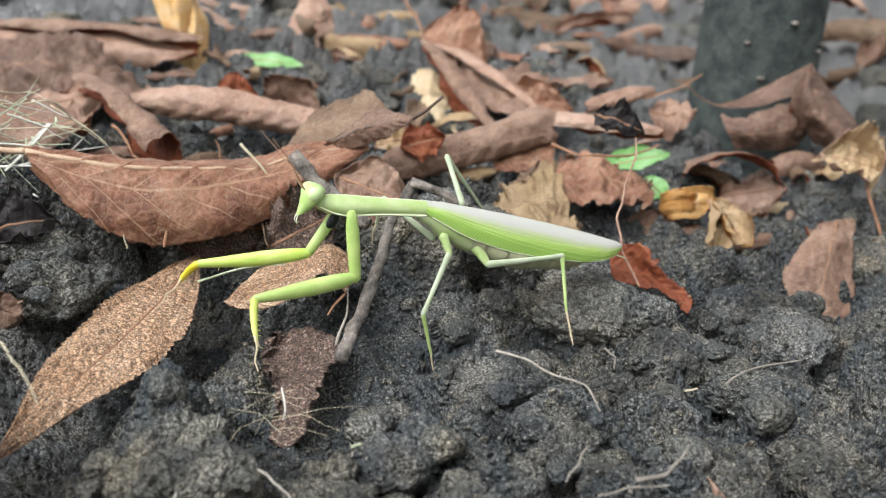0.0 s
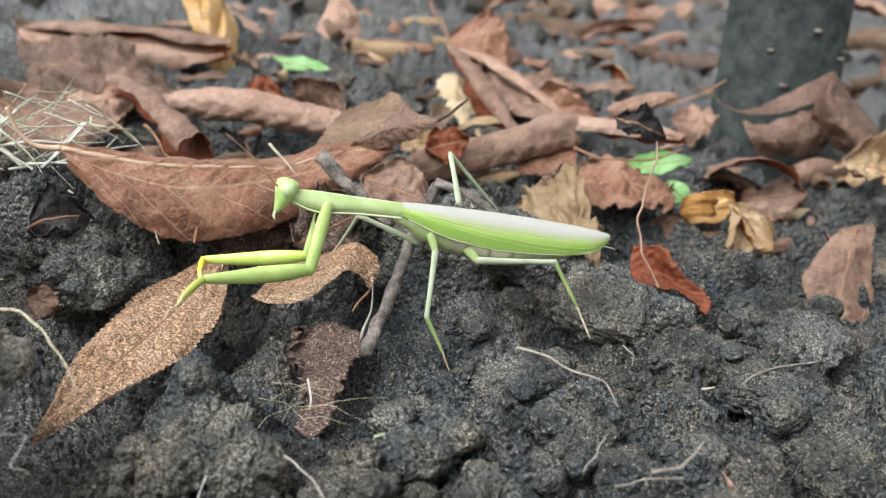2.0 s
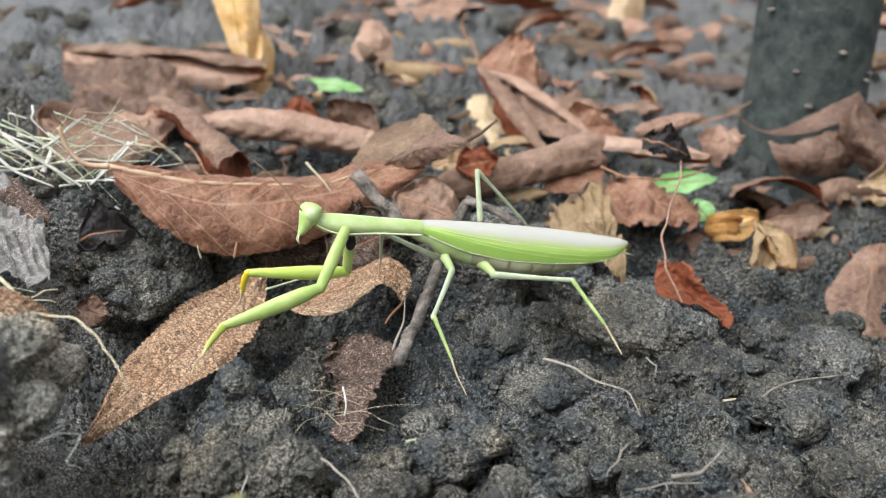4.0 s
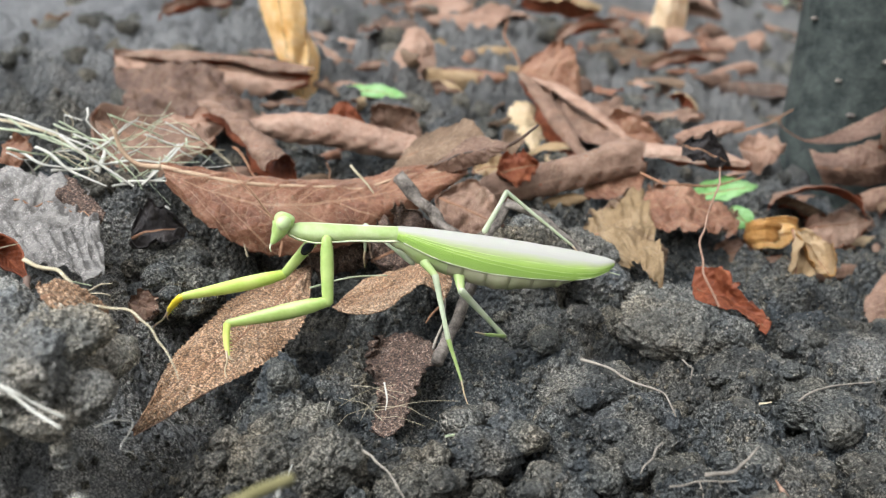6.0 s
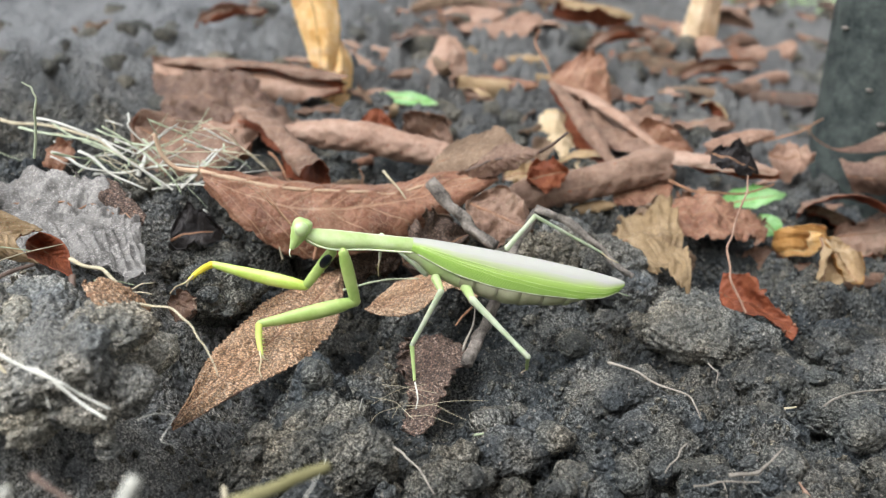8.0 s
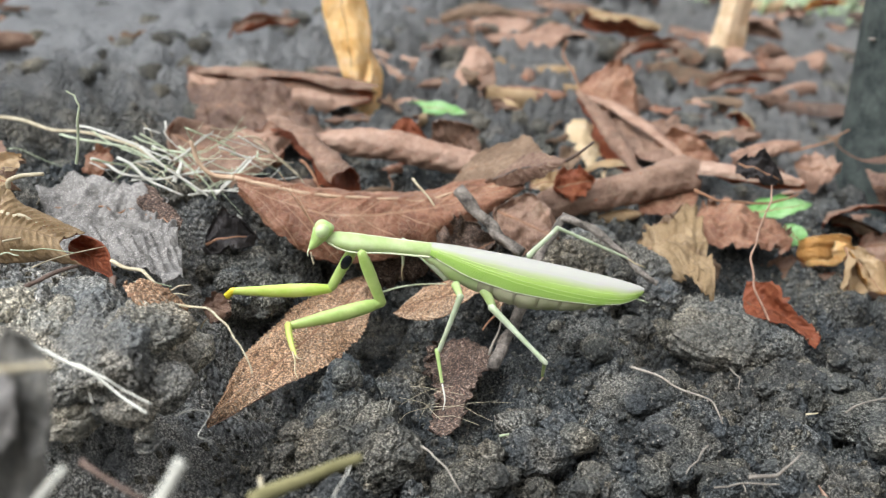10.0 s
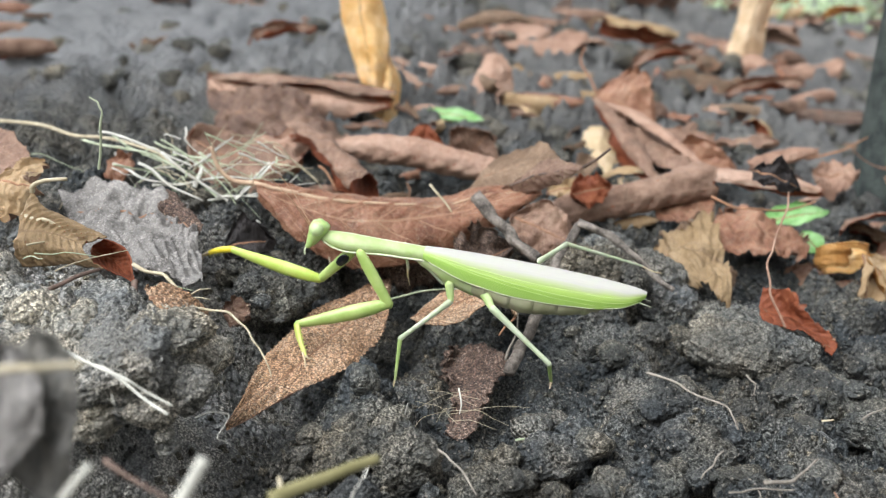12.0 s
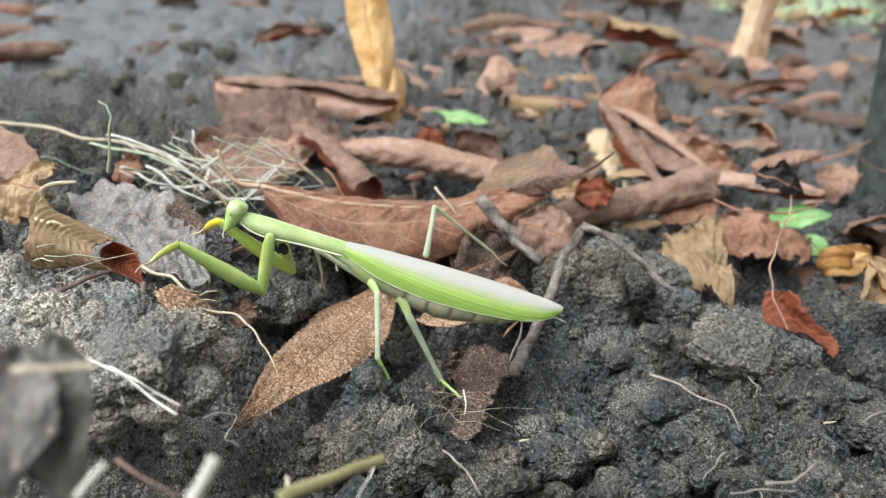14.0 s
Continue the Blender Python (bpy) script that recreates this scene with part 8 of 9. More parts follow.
    walk(mid_trochanter, [
        (0, pose(-0.00492, 0.00250, -0.00566, 141.0, 49.9, 133.3)),
        (0.5, pose(-0.00493, 0.00250, -0.00571, 135.4, 54.5, 129.5)),
        (1, pose(-0.00528, 0.00250, -0.00568, 130.6, 58.0, 126.0)),
        (1.5, pose(-0.00573, 0.00250, -0.00563, 138.4, 52.8, 131.9)),
        (2, pose(-0.00659, 0.00250, -0.00468, 135.6, 55.0, 130.0)),
        (4.5, pose(-0.00542, 0.00250, -0.00673, 131.6, 29.0, 113.3)),
        (5, pose(-0.00556, 0.00250, -0.00578, 140.0, 52.8, 133.6)),
        (5.5, pose(-0.00682, 0.00250, -0.00525, 136.2, 56.3, 130.9)),
        (6, pose(-0.00634, 0.00250, -0.00583, 158.5, 27.5, 139.5)),
        (6.5, pose(-0.00710, 0.00250, -0.00652, 156.4, 42.6, 147.1)),
        (7, pose(-0.00678, 0.00250, -0.00624, 155.6, 13.5, 117.3)),
        (7.5, pose(-0.00677, 0.00250, -0.00655, 155.0, 13.9, 117.2)),
        (8, pose(-0.00617, 0.00250, -0.00665, 137.7, 25.9, 115.6)),
        (10.5, pose(-0.00726, 0.00250, -0.00719, 146.9, 13.8, 110.0)),
        (11, pose(-0.00812, 0.00250, -0.00699, 151.9, 13.6, 113.8)),
        (11.5, pose(-0.00764, 0.00250, -0.00679, 152.6, 13.5, 114.3)),
        (12, pose(-0.00651, 0.00250, -0.00628, 132.2, 62.2, 128.7)),
        (12.5, pose(-0.00628, 0.00250, -0.00667, 143.7, 36.5, 129.0)),
        (13, pose(-0.00681, 0.00250, -0.00650, 144.5, 36.3, 129.7)),
        (13.2, pose(-0.00709, 0.00250, -0.00626, 148.8, 35.3, 133.6)),
        (13.5, pose(-0.00821, 0.00250, -0.00554, 146.4, 14.0, 110.1)),
        (13.8, pose(-0.00688, 0.00250, -0.00583, 147.3, 22.6, 120.9)),
        (14, pose(-0.00709, 0.00250, -0.00591, 163.9, 9.8, 120.5))])
    walk(mid_femur, [
        (0, pose(-0.00653, 0.00421, -0.00845, 48.9, 69.5, 50.8)),
        (0.5, pose(-0.00627, 0.00413, -0.00868, 52.4, 69.5, 54.2)),
        (1, pose(-0.00641, 0.00406, -0.00876, 59.9, 69.8, 61.4)),
        (1.5, pose(-0.00720, 0.00414, -0.00853, 54.0, 69.3, 55.8)),
        (2, pose(-0.00793, 0.00410, -0.00766, 85.6, 66.8, 86.0)),
        (4.5, pose(-0.00668, 0.00542, -0.00850, 36.5, 26.0, 59.4)),
        (5, pose(-0.00707, 0.00409, -0.00868, 79.3, 66.6, 80.2)),
        (5.5, pose(-0.00814, 0.00403, -0.00828, 78.0, 66.0, 79.0)),
        (6, pose(-0.00880, 0.00460, -0.00751, 129.8, 56.4, 124.8)),
        (6.5, pose(-0.00935, 0.00395, -0.00899, 164.3, 68.1, 163.2)),
        (7, pose(-0.00840, 0.00564, -0.00709, 164.9, 60.9, 162.8)),
        (7.5, pose(-0.00839, 0.00564, -0.00743, 139.5, 51.6, 132.6)),
        (8, pose(-0.00758, 0.00545, -0.00824, 17.0, 75.0, 17.6)),
        (10.5, pose(-0.00847, 0.00582, -0.00805, 15.5, 83.4, 15.6)),
        (11, pose(-0.00955, 0.00574, -0.00784, -29.1, 82.4, -29.4)),
        (11.5, pose(-0.00910, 0.00572, -0.00764, 11.9, 82.9, 12.0)),
        (12, pose(-0.00757, 0.00382, -0.00950, 20.1, 40.0, 29.7)),
        (12.5, pose(-0.00813, 0.00477, -0.00884, 24.5, 46.1, 32.3)),
        (13, pose(-0.00869, 0.00476, -0.00866, 25.1, 46.4, 32.8)),
        (13.2, pose(-0.00914, 0.00465, -0.00837, 25.9, 51.3, 31.9)),
        (13.5, pose(-0.00942, 0.00582, -0.00642, 92.7, 63.7, 92.4)),
        (13.8, pose(-0.00861, 0.00539, -0.00723, 130.6, 62.8, 127.3)),
        (14, pose(-0.00891, 0.00559, -0.00653, 126.8, 59.1, 122.7))])
    walk(mid_tibia, [
        (0, pose(-0.00358, 0.00781, -0.02088, 175.2, 61.6, 174.5)),
        (0.5, pose(-0.00355, 0.00790, -0.02111, -178.5, 56.7, -178.2)),
        (1, pose(-0.00422, 0.00809, -0.02122, -176.7, 57.2, -176.1)),
        (1.5, pose(-0.00457, 0.00801, -0.02095, -178.5, 59.1, -178.2)),
        (2, pose(-0.00756, 0.00932, -0.01986, 174.8, 54.1, 173.6)),
        (4.5, pose(-0.00060, 0.01569, -0.01431, 132.5, 50.8, 125.4)),
        (5, pose(-0.00618, 0.00929, -0.02086, 150.8, 63.9, 148.1)),
        (5.5, pose(-0.00711, 0.00932, -0.02040, 152.5, 67.7, 150.6)),
        (6, pose(-0.01299, 0.01064, -0.01855, 151.5, 57.9, 147.4)),
        (6.5, pose(-0.01408, 0.00539, -0.02130, 125.2, 30.7, 109.8)),
        (7, pose(-0.01458, 0.00756, -0.01868, 170.8, 55.7, 168.9)),
        (7.5, pose(-0.01397, 0.01171, -0.01783, -180.0, 54.8, -180.0)),
        (8, pose(-0.00431, 0.00649, -0.02106, 120.9, 57.5, 116.8)),
        (10.5, pose(-0.00700, 0.00623, -0.02124, 135.9, 53.5, 129.7)),
        (11, pose(-0.00802, 0.00488, -0.02100, 141.5, 52.7, 135.0)),
        (11.5, pose(-0.00750, 0.00607, -0.02081, 143.7, 52.0, 137.0)),
        (12, pose(0.00126, 0.00886, -0.01804, 108.7, 80.8, 108.5)),
        (12.5, pose(-0.00035, 0.00969, -0.01841, 145.1, 66.0, 142.6)),
        (13, pose(-0.00100, 0.00972, -0.01827, 145.8, 65.8, 143.3)),
        (13.2, pose(-0.00210, 0.00903, -0.01873, 144.2, 53.1, 138.0)),
        (13.5, pose(-0.00967, 0.01170, -0.01832, 169.1, 50.0, 165.9)),
        (13.8, pose(-0.01228, 0.01021, -0.01903, 179.3, 46.0, 179.1)),
        (14, pose(-0.01259, 0.01133, -0.01791, -172.9, 48.9, -170.6))])
    walk(hind_trochanter, [
        (0, pose(-0.01269, 0.00250, -0.00653, 153.6, 35.7, 139.6)),
        (0.5, pose(-0.01254, 0.00250, -0.00613, 160.4, 28.0, 142.8)),
        (1, pose(-0.01254, 0.00250, -0.00618, 159.7, 29.2, 142.9)),
        (1.5, pose(-0.01298, 0.00250, -0.00618, 160.4, 28.6, 143.4)),
        (2, pose(-0.01407, 0.00250, -0.00601, 159.2, 31.8, 144.2)),
        (4.5, pose(-0.01376, 0.00250, -0.00756, 155.1, 9.3, 109.1)),
        (5, pose(-0.01417, 0.00250, -0.00794, 169.8, 17.1, 148.4)),
        (5.5, pose(-0.01532, 0.00250, -0.00788, 169.3, 3.6, 108.5)),
        (6, pose(-0.01418, 0.00250, -0.00756, 99.2, 26.2, 94.1)),
        (6.5, pose(-0.01364, 0.00250, -0.00792, 148.5, 24.2, 123.8)),
        (7, pose(-0.01401, 0.00250, -0.00690, 118.3, 33.4, 106.5)),
        (7.5, pose(-0.01365, 0.00250, -0.00786, 113.2, 23.7, 99.8)),
        (8, pose(-0.01302, 0.00250, -0.00734, 137.1, 14.2, 104.7)),
        (10.5, pose(-0.01338, 0.00250, -0.00689, 156.3, 45.8, 148.5)),
        (11, pose(-0.01465, 0.00250, -0.00661, 142.8, 30.9, 124.1)),
        (11.5, pose(-0.01375, 0.00250, -0.00673, 145.6, 25.2, 121.9)),
        (12, pose(-0.01413, 0.00250, -0.00659, 149.1, 22.9, 123.1)),
        (12.5, pose(-0.01454, 0.00250, -0.00766, 159.5, 13.0, 121.2)),
        (13, pose(-0.01507, 0.00250, -0.00742, 160.3, 12.8, 121.8)),
        (13.2, pose(-0.01532, 0.00250, -0.00736, 169.9, 6.1, 120.6)),
        (13.5, pose(-0.01899, 0.00250, -0.00742, 171.8, 28.5, 163.2)),
        (13.8, pose(-0.01393, 0.00250, -0.00770, 154.1, 46.9, 146.4)),
        (14, pose(-0.01407, 0.00250, -0.00726, 157.3, 44.5, 149.2))])
    walk(hind_femur, [
        (0, pose(-0.01536, 0.00477, -0.00904, -179.8, -17.5, 179.3)),
        (0.5, pose(-0.01557, 0.00480, -0.00816, 178.9, -12.8, -175.1)),
        (1, pose(-0.01554, 0.00477, -0.00828, 179.3, -11.7, -176.6)),
        (1.5, pose(-0.01601, 0.00476, -0.00825, 178.9, -10.1, -173.9)),
        (2, pose(-0.01704, 0.00464, -0.00828, -179.2, -8.3, 174.8)),
        (4.5, pose(-0.01515, 0.00652, -0.00825, -179.0, -4.5, 167.0)),
        (5, pose(-0.01768, 0.00466, -0.00920, -179.0, -3.7, 164.7)),
        (5.5, pose(-0.01669, 0.00658, -0.00816, -177.9, -5.6, 159.2)),
        (6, pose(-0.01445, 0.00636, -0.00946, -169.3, 38.9, -163.3)),
        (6.5, pose(-0.01583, 0.00577, -0.00969, -166.8, -7.8, 120.1)),
        (7, pose(-0.01504, 0.00595, -0.00927, -173.0, 34.1, -167.7)),
        (7.5, pose(-0.01432, 0.00639, -0.00960, -173.9, 35.8, -169.7)),
        (8, pose(-0.01408, 0.00654, -0.00839, 165.6, 25.8, 149.6)),
        (10.5, pose(-0.01594, 0.00407, -0.00998, 168.5, 26.9, 155.9)),
        (11, pose(-0.01672, 0.00556, -0.00882, 170.3, 28.1, 160.0)),
        (11.5, pose(-0.01581, 0.00581, -0.00857, 171.0, 27.2, 161.0)),
        (12, pose(-0.01630, 0.00582, -0.00827, 171.0, 28.0, 161.3)),
        (12.5, pose(-0.01671, 0.00609, -0.00863, 176.1, 29.9, 172.2)),
        (13, pose(-0.01728, 0.00607, -0.00838, 173.1, 25.3, 164.3)),
        (13.2, pose(-0.01751, 0.00619, -0.00781, 174.0, 23.4, 165.3)),
        (13.5, pose(-0.02261, 0.00359, -0.00948, 179.4, 0.7, 139.6)),
        (13.8, pose(-0.01638, 0.00413, -0.01085, -175.4, 48.2, -173.9)),
        (14, pose(-0.01671, 0.00408, -0.01028, -175.4, 48.9, -173.9))])
    walk(hind_tibia, [
        (0, pose(-0.03118, 0.00495, -0.00405, 117.3, 60.1, 114.1)),
        (0.5, pose(-0.03169, 0.00342, -0.00448, 120.5, 58.2, 116.6)),
        (1, pose(-0.03175, 0.00381, -0.00490, 108.7, 50.3, 104.6)),
        (1.5, pose(-0.03225, 0.00301, -0.00533, 113.9, 51.5, 109.1)),
        (2, pose(-0.03339, 0.00614, -0.00589, 173.3, 49.3, 171.2)),
        (4.5, pose(-0.03127, 0.01023, -0.00696, 151.4, 34.2, 135.9)),
        (5, pose(-0.03365, 0.00903, -0.00814, 158.8, 27.2, 139.7)),
        (5.5, pose(-0.03213, 0.01244, -0.00653, 159.7, 28.0, 141.7)),
        (6, pose(-0.02682, 0.00265, -0.01988, -22.2, -18.5, 52.2)),
        (6.5, pose(-0.02408, 0.01998, -0.00743, -99.6, 66.0, -98.8)),
        (7, pose(-0.02846, 0.00303, -0.01859, 13.3, 4.8, 70.3)),
        (7.5, pose(-0.02756, 0.00398, -0.01930, -6.8, -1.9, 74.2)),
        (8, pose(-0.02696, 0.01411, -0.01562, -123.5, 36.0, -111.2)),
        (10.5, pose(-0.02944, 0.01012, -0.01748, -109.9, 41.0, -103.4)),
        (11, pose(-0.03048, 0.01057, -0.01662, -106.7, 41.8, -101.3)),
        (11.5, pose(-0.02977, 0.01063, -0.01614, -106.7, 42.5, -101.5)),
        (12, pose(-0.03017, 0.01052, -0.01607, -107.6, 44.2, -102.5)),
        (12.5, pose(-0.03097, 0.00804, -0.01689, -129.5, -10.2, 98.3)),
        (13, pose(-0.03173, 0.01015, -0.01546, -115.1, 41.5, -107.2)),
        (13.2, pose(-0.03223, 0.01006, -0.01441, -124.3, 39.1, -113.3)),
        (13.5, pose(-0.03525, 0.01434, -0.00969, -145.3, 34.3, -129.2)),
        (13.8, pose(-0.02737, 0.00295, -0.02322, -131.2, -16.7, 104.1)),
        (14, pose(-0.02755, 0.00292, -0.02280, -145.4, -12.7, 107.7))])
    walk(hind_tarsus, [
        (0, pose(-0.03353, 0.01019, -0.01402, 122.9, 53.3, 117.4)),
        (0.5, pose(-0.03440, 0.00884, -0.01425, 123.1, 52.8, 117.5)),
        (1, pose(-0.03361, 0.01092, -0.01375, 127.2, 50.7, 120.4)),
        (1.5, pose(-0.03460, 0.00978, -0.01433, 125.2, 51.9, 119.0)),
        (2, pose(-0.04080, 0.00728, -0.01460, 133.8, 45.5, 124.4)),
        (4.5, pose(-0.03811, 0.01684, -0.01344, 142.7, 39.2, 129.6)),
        (5, pose(-0.04145, 0.01566, -0.01339, 151.2, 32.4, 134.2)),
        (5.5, pose(-0.04010, 0.01874, -0.01193, 151.9, 33.4, 135.9)),
        (6, pose(-0.02014, 0.01127, -0.01623, -30.1, -22.0, 57.2)),
        (6.5, pose(-0.02480, 0.01535, -0.01793, -130.6, 38.7, -118.2)),
        (7, pose(-0.02460, 0.01382, -0.01956, -114.5, 38.2, -105.8)),
        (7.5, pose(-0.02444, 0.01504, -0.01891, -116.1, 36.8, -106.3)),
        (8, pose(-0.03032, 0.00543, -0.02237, -28.2, -15.1, 64.1)),
        (10.5, pose(-0.03145, 0.00168, -0.02502, -51.6, -15.9, 77.8)),
        (11, pose(-0.03217, 0.00217, -0.02429, -75.1, -14.8, 86.1)),
        (11.5, pose(-0.03146, 0.00231, -0.02391, -73.4, -14.7, 85.7)),
        (12, pose(-0.03195, 0.00247, -0.02409, -77.0, -15.9, 86.4)),
        (12.5, pose(-0.03259, 0.01924, -0.01486, -108.9, 35.9, -101.3)),
        (13, pose(-0.03428, 0.00192, -0.02307, -102.0, -16.4, 93.4)),
        (13.2, pose(-0.03576, 0.00186, -0.02166, -104.4, -16.8, 94.2)),
        (13.5, pose(-0.04125, 0.00698, -0.01617, -112.6, -17.9, 97.3)),
        (13.8, pose(-0.03006, 0.01364, -0.01992, -136.2, 32.5, -119.2)),
        (14, pose(-0.03096, 0.01361, -0.02026, -139.4, 30.3, -120.5))])
    walk(far_hind_femur, [
        (0, pose(-0.00943, -0.00350, 0.00022, 50.3, -45.7, -59.3)),
        (0.5, pose(-0.00909, -0.00350, 0.00036, 42.8, -49.7, -50.6)),
        (1, pose(-0.00943, -0.00350, 0.00043, 32.5, -53.3, -38.5)),
        (1.5, pose(-0.00987, -0.00350, 0.00046, 46.0, -47.3, -54.6)),
        (2, pose(-0.01318, -0.00350, 0.00096, 64.3, -53.5, -68.8)),
        (4.5, pose(-0.01442, -0.00350, 0.00017, 68.0, -72.3, -69.0)),
        (5, pose(-0.01617, -0.00350, 0.00037, 110.1, -56.6, -107.0)),
        (5.5, pose(-0.01679, -0.00350, 0.00073, 103.3, -48.8, -100.1)),
        (6, pose(-0.01903, -0.00350, 0.00074, 135.3, -47.9, -126.9)),
        (6.5, pose(-0.01889, -0.00350, 0.00086, 124.5, -53.3, -118.8)),
        (7, pose(-0.01986, -0.00350, 0.00077, 139.1, -46.1, -129.8)),
        (7.5, pose(-0.02030, -0.00350, 0.00041, 138.6, -42.4, -127.4)),
        (8, pose(-0.02099, -0.00350, 0.00077, 147.2, -40.2, -135.0)),
        (10.5, pose(-0.02211, -0.00350, 0.00043, 151.7, -24.7, -127.8)),
        (11, pose(-0.02389, -0.00350, 0.00059, 158.9, -15.5, -124.8)),
        (11.5, pose(-0.02286, -0.00350, 0.00077, 159.1, -16.5, -126.7)),
        (12, pose(-0.02425, -0.00350, 0.00049, 161.9, -12.2, -122.8)),
        (12.5, pose(-0.01604, -0.00350, 0.00052, 52.9, -69.8, -54.7)),
        (13, pose(-0.01202, -0.00350, 0.00018, 32.6, -33.3, -49.3)),
        (13.2, pose(-0.01230, -0.00350, 0.00006, 24.6, -58.9, -28.1)),
        (13.5, pose(-0.01558, -0.00350, 0.00088, 43.9, -67.2, -46.2)),
        (13.8, pose(-0.01641, -0.00350, 0.00081, 65.1, -71.8, -66.2)),
        (14, pose(-0.01687, -0.00350, 0.00088, 66.7, -72.2, -67.7))])
    walk(far_hind_tibia, [
        (0, pose(-0.00569, -0.00979, 0.00771, -168.0, 34.6, -159.5)),
        (0.5, pose(-0.00479, -0.00874, 0.00834, -168.6, 34.3, -160.4)),
        (1, pose(-0.00453, -0.00739, 0.00882, -169.3, 34.0, -161.3)),
        (1.5, pose(-0.00577, -0.00929, 0.00816, -168.3, 34.2, -159.7)),
        (2, pose(-0.01093, -0.00931, 0.00937, -170.6, 36.0, -164.2)),
        (4.5, pose(-0.01328, -0.00647, 0.01014, -170.5, 36.9, -164.4)),
        (5, pose(-0.01785, -0.00900, 0.00911, -170.4, 36.5, -164.2)),
        (5.5, pose(-0.01800, -0.01029, 0.00861, -170.3, 36.9, -164.1)),
        (6, pose(-0.02324, -0.00912, 0.00851, 177.0, 28.5, 173.6)),
        (6.5, pose(-0.02191, -0.00898, 0.00925, 176.6, 29.1, 173.1)),
        (7, pose(-0.02451, -0.00908, 0.00832, -176.9, 24.0, -172.3)),
        (7.5, pose(-0.02500, -0.00964, 0.00747, 171.3, 18.6, 154.2)),
        (8, pose(-0.02665, -0.00915, 0.00753, -177.5, 17.8, -171.8)),
        (10.5, pose(-0.02794, -0.01101, 0.00481, -177.6, 13.1, -169.5)),
        (11, pose(-0.02964, -0.01179, 0.00338, -176.5, 12.4, -163.9)),
        (11.5, pose(-0.02885, -0.01155, 0.00374, -176.6, 12.3, -164.2)),
        (12, pose(-0.02980, -0.01210, 0.00270, -176.2, 11.3, -161.4)),
        (12.5, pose(-0.01396, -0.00644, 0.01035, -174.3, 14.2, -157.8)),
        (13, pose(-0.00632, -0.01014, 0.00593, 179.2, -1.7, -155.2)),
        (13.2, pose(-0.00754, -0.00605, 0.00903, 178.0, 15.4, 172.6)),
        (13.5, pose(-0.01278, -0.00642, 0.01053, 176.0, 18.8, 167.9)),
        (13.8, pose(-0.01510, -0.00648, 0.01075, -171.5, 25.7, -160.9)),
        (14, pose(-0.01565, -0.00646, 0.01085, -169.8, 25.4, -157.2))])
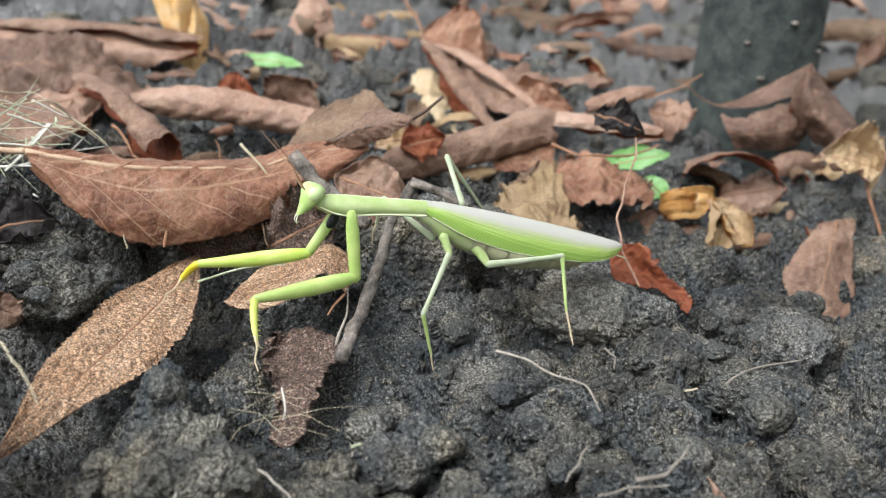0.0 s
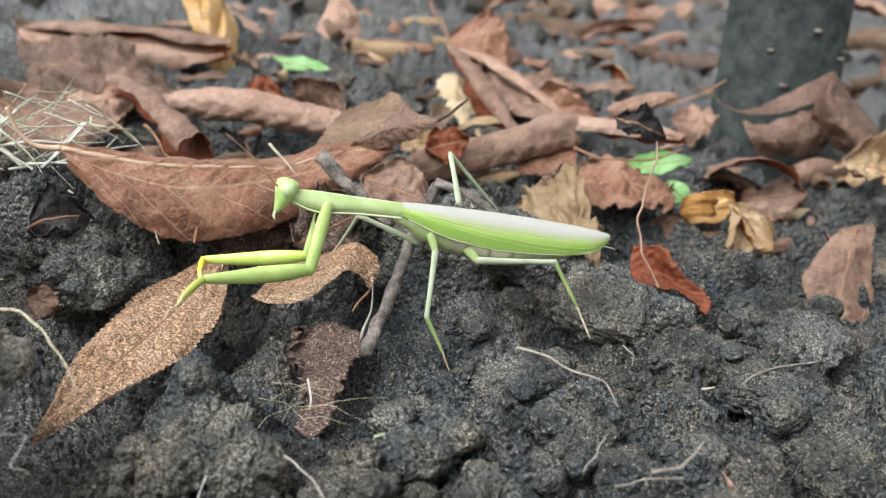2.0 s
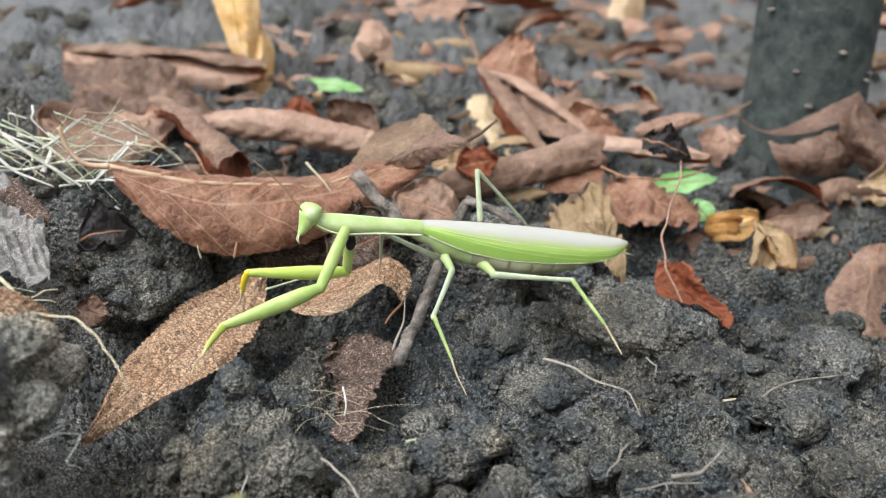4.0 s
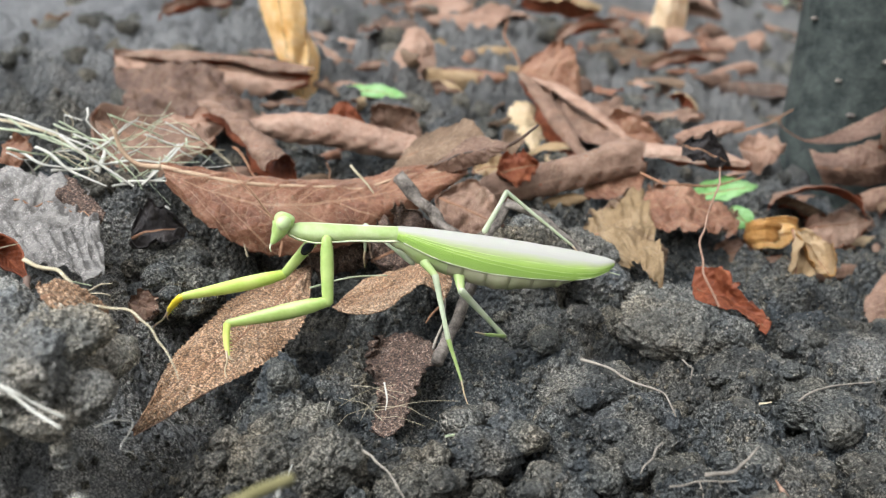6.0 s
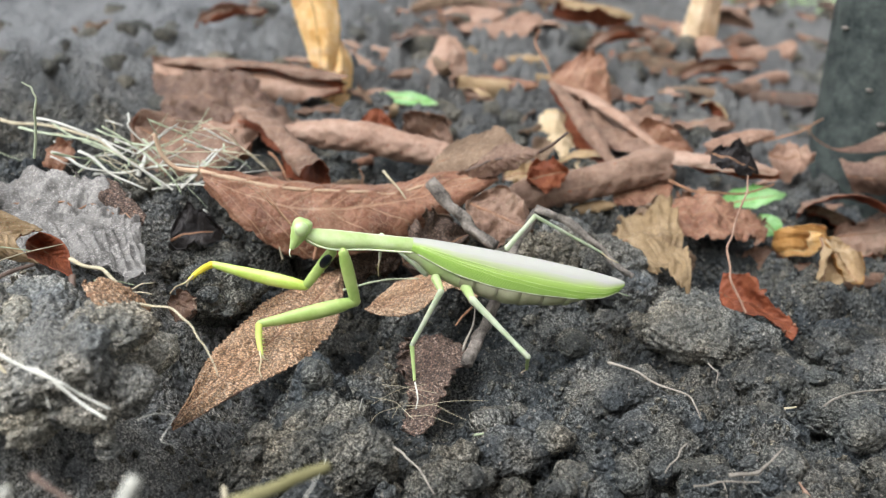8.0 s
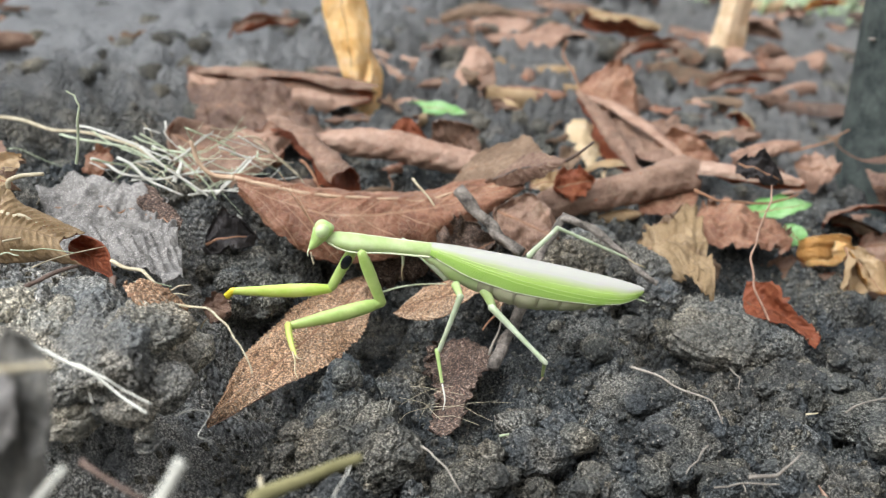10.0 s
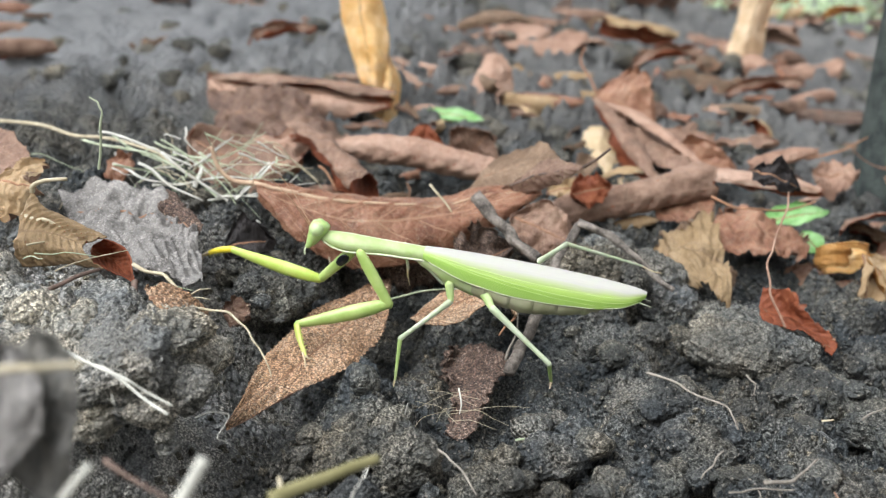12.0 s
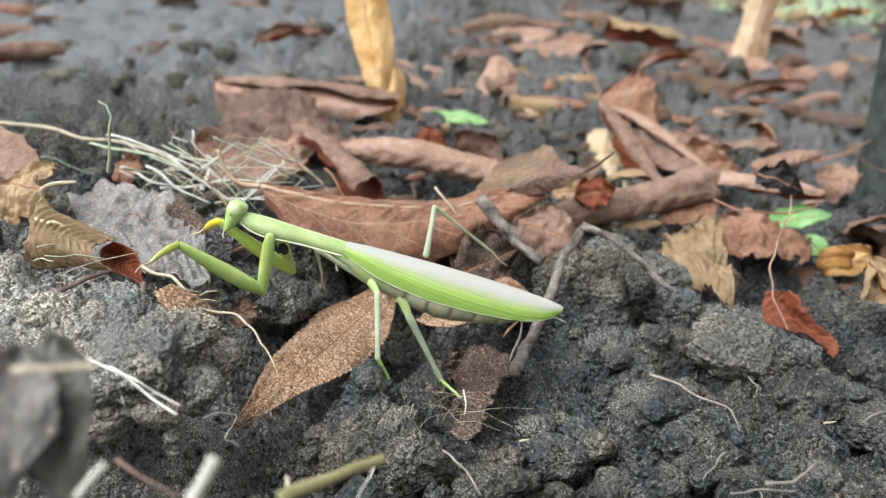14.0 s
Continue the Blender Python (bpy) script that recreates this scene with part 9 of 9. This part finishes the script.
    walk(far_mid_femur, [
        (0, pose(-0.00500, -0.00200, -0.00800, 12.0, -19.6, -32.3)),
        (0.5, pose(-0.00500, -0.00200, -0.00800, 12.0, -19.6, -32.3)),
        (1, pose(-0.00500, -0.00200, -0.00800, 12.0, -19.6, -32.3)),
        (1.5, pose(-0.00500, -0.00200, -0.00800, 12.0, -19.6, -32.3)),
        (2, pose(-0.00599, -0.00200, -0.00838, 3.9, -10.9, -19.5)),
        (4.5, pose(-0.00548, -0.00200, -0.00849, 2.4, -18.3, -7.7)),
        (5, pose(-0.00715, -0.00200, -0.00814, 4.1, -3.5, -49.3)),
        (5.5, pose(-0.00813, -0.00200, -0.00765, 4.7, -4.6, -45.7)),
        (6, pose(-0.00500, -0.00200, -0.00800, 12.0, -19.6, -32.3)),
        (6.5, pose(-0.00500, -0.00200, -0.00800, 12.0, -19.6, -32.3)),
        (7, pose(-0.00500, -0.00200, -0.00800, 12.0, -19.6, -32.3)),
        (7.5, pose(-0.00500, -0.00200, -0.00800, 12.0, -19.6, -32.3)),
        (8, pose(-0.00500, -0.00200, -0.00800, 12.0, -19.6, -32.3)),
        (10.5, pose(-0.00500, -0.00200, -0.00800, 12.0, -19.6, -32.3)),
        (11, pose(-0.00500, -0.00200, -0.00800, 12.0, -19.6, -32.3)),
        (11.5, pose(-0.00500, -0.00200, -0.00800, 12.0, -19.6, -32.3)),
        (12, pose(-0.00500, -0.00200, -0.00800, 12.0, -19.6, -32.3)),
        (12.5, pose(-0.00500, -0.00200, -0.00800, 12.0, -19.6, -32.3)),
        (13, pose(-0.00500, -0.00200, -0.00800, 12.0, -19.6, -32.3)),
        (13.2, pose(-0.00686, -0.00200, -0.00782, 3.1, -9.7, -17.7)),
        (13.5, pose(-0.00686, -0.00200, -0.00782, 3.1, -9.7, -17.7)),
        (13.8, pose(-0.00711, -0.00200, -0.00823, 2.9, -9.1, -17.9)),
        (14, pose(-0.00686, -0.00200, -0.00782, 2.8, -11.1, -14.4))])
    walk(far_mid_tibia, [
        (0, pose(0.00551, -0.00864, -0.00357, -117.3, 63.0, -114.7)),
        (0.5, pose(0.00551, -0.00864, -0.00357, -117.3, 63.0, -114.7)),
        (1, pose(0.00551, -0.00864, -0.00357, -117.3, 63.0, -114.7)),
        (1.5, pose(0.00551, -0.00864, -0.00357, -117.3, 63.0, -114.7)),
        (2, pose(0.00622, -0.00633, -0.00588, -51.0, 67.0, -53.3)),
        (4.5, pose(0.00694, -0.00368, -0.00435, -142.9, 59.4, -138.7)),
        (5, pose(0.00143, -0.01199, -0.00733, 120.2, 17.1, 99.7)),
        (5.5, pose(0.00106, -0.01142, -0.00660, 123.1, 17.2, 100.9)),
        (6, pose(0.00551, -0.00864, -0.00357, -117.3, 63.0, -114.7)),
        (6.5, pose(0.00551, -0.00864, -0.00357, -117.3, 63.0, -114.7)),
        (7, pose(0.00551, -0.00864, -0.00357, -117.3, 63.0, -114.7)),
        (7.5, pose(0.00551, -0.00864, -0.00357, -117.3, 63.0, -114.7)),
        (8, pose(0.00551, -0.00864, -0.00357, -117.3, 63.0, -114.7)),
        (10.5, pose(0.00551, -0.00864, -0.00357, -117.3, 63.0, -114.7)),
        (11, pose(0.00551, -0.00864, -0.00357, -117.3, 63.0, -114.7)),
        (11.5, pose(0.00551, -0.00864, -0.00357, -117.3, 63.0, -114.7)),
        (12, pose(0.00551, -0.00864, -0.00357, -117.3, 63.0, -114.7)),
        (12.5, pose(0.00551, -0.00864, -0.00357, -117.3, 63.0, -114.7)),
        (13, pose(0.00551, -0.00864, -0.00357, -117.3, 63.0, -114.7)),
        (13.2, pose(0.00553, -0.00595, -0.00560, -135.3, 57.3, -130.3)),
        (13.5, pose(0.00553, -0.00595, -0.00560, -135.3, 57.3, -130.3)),
        (13.8, pose(0.00529, -0.00600, -0.00614, -131.0, 57.4, -126.2)),
        (14, pose(0.00568, -0.00523, -0.00528, -135.0, 56.0, -129.6))])


motions()
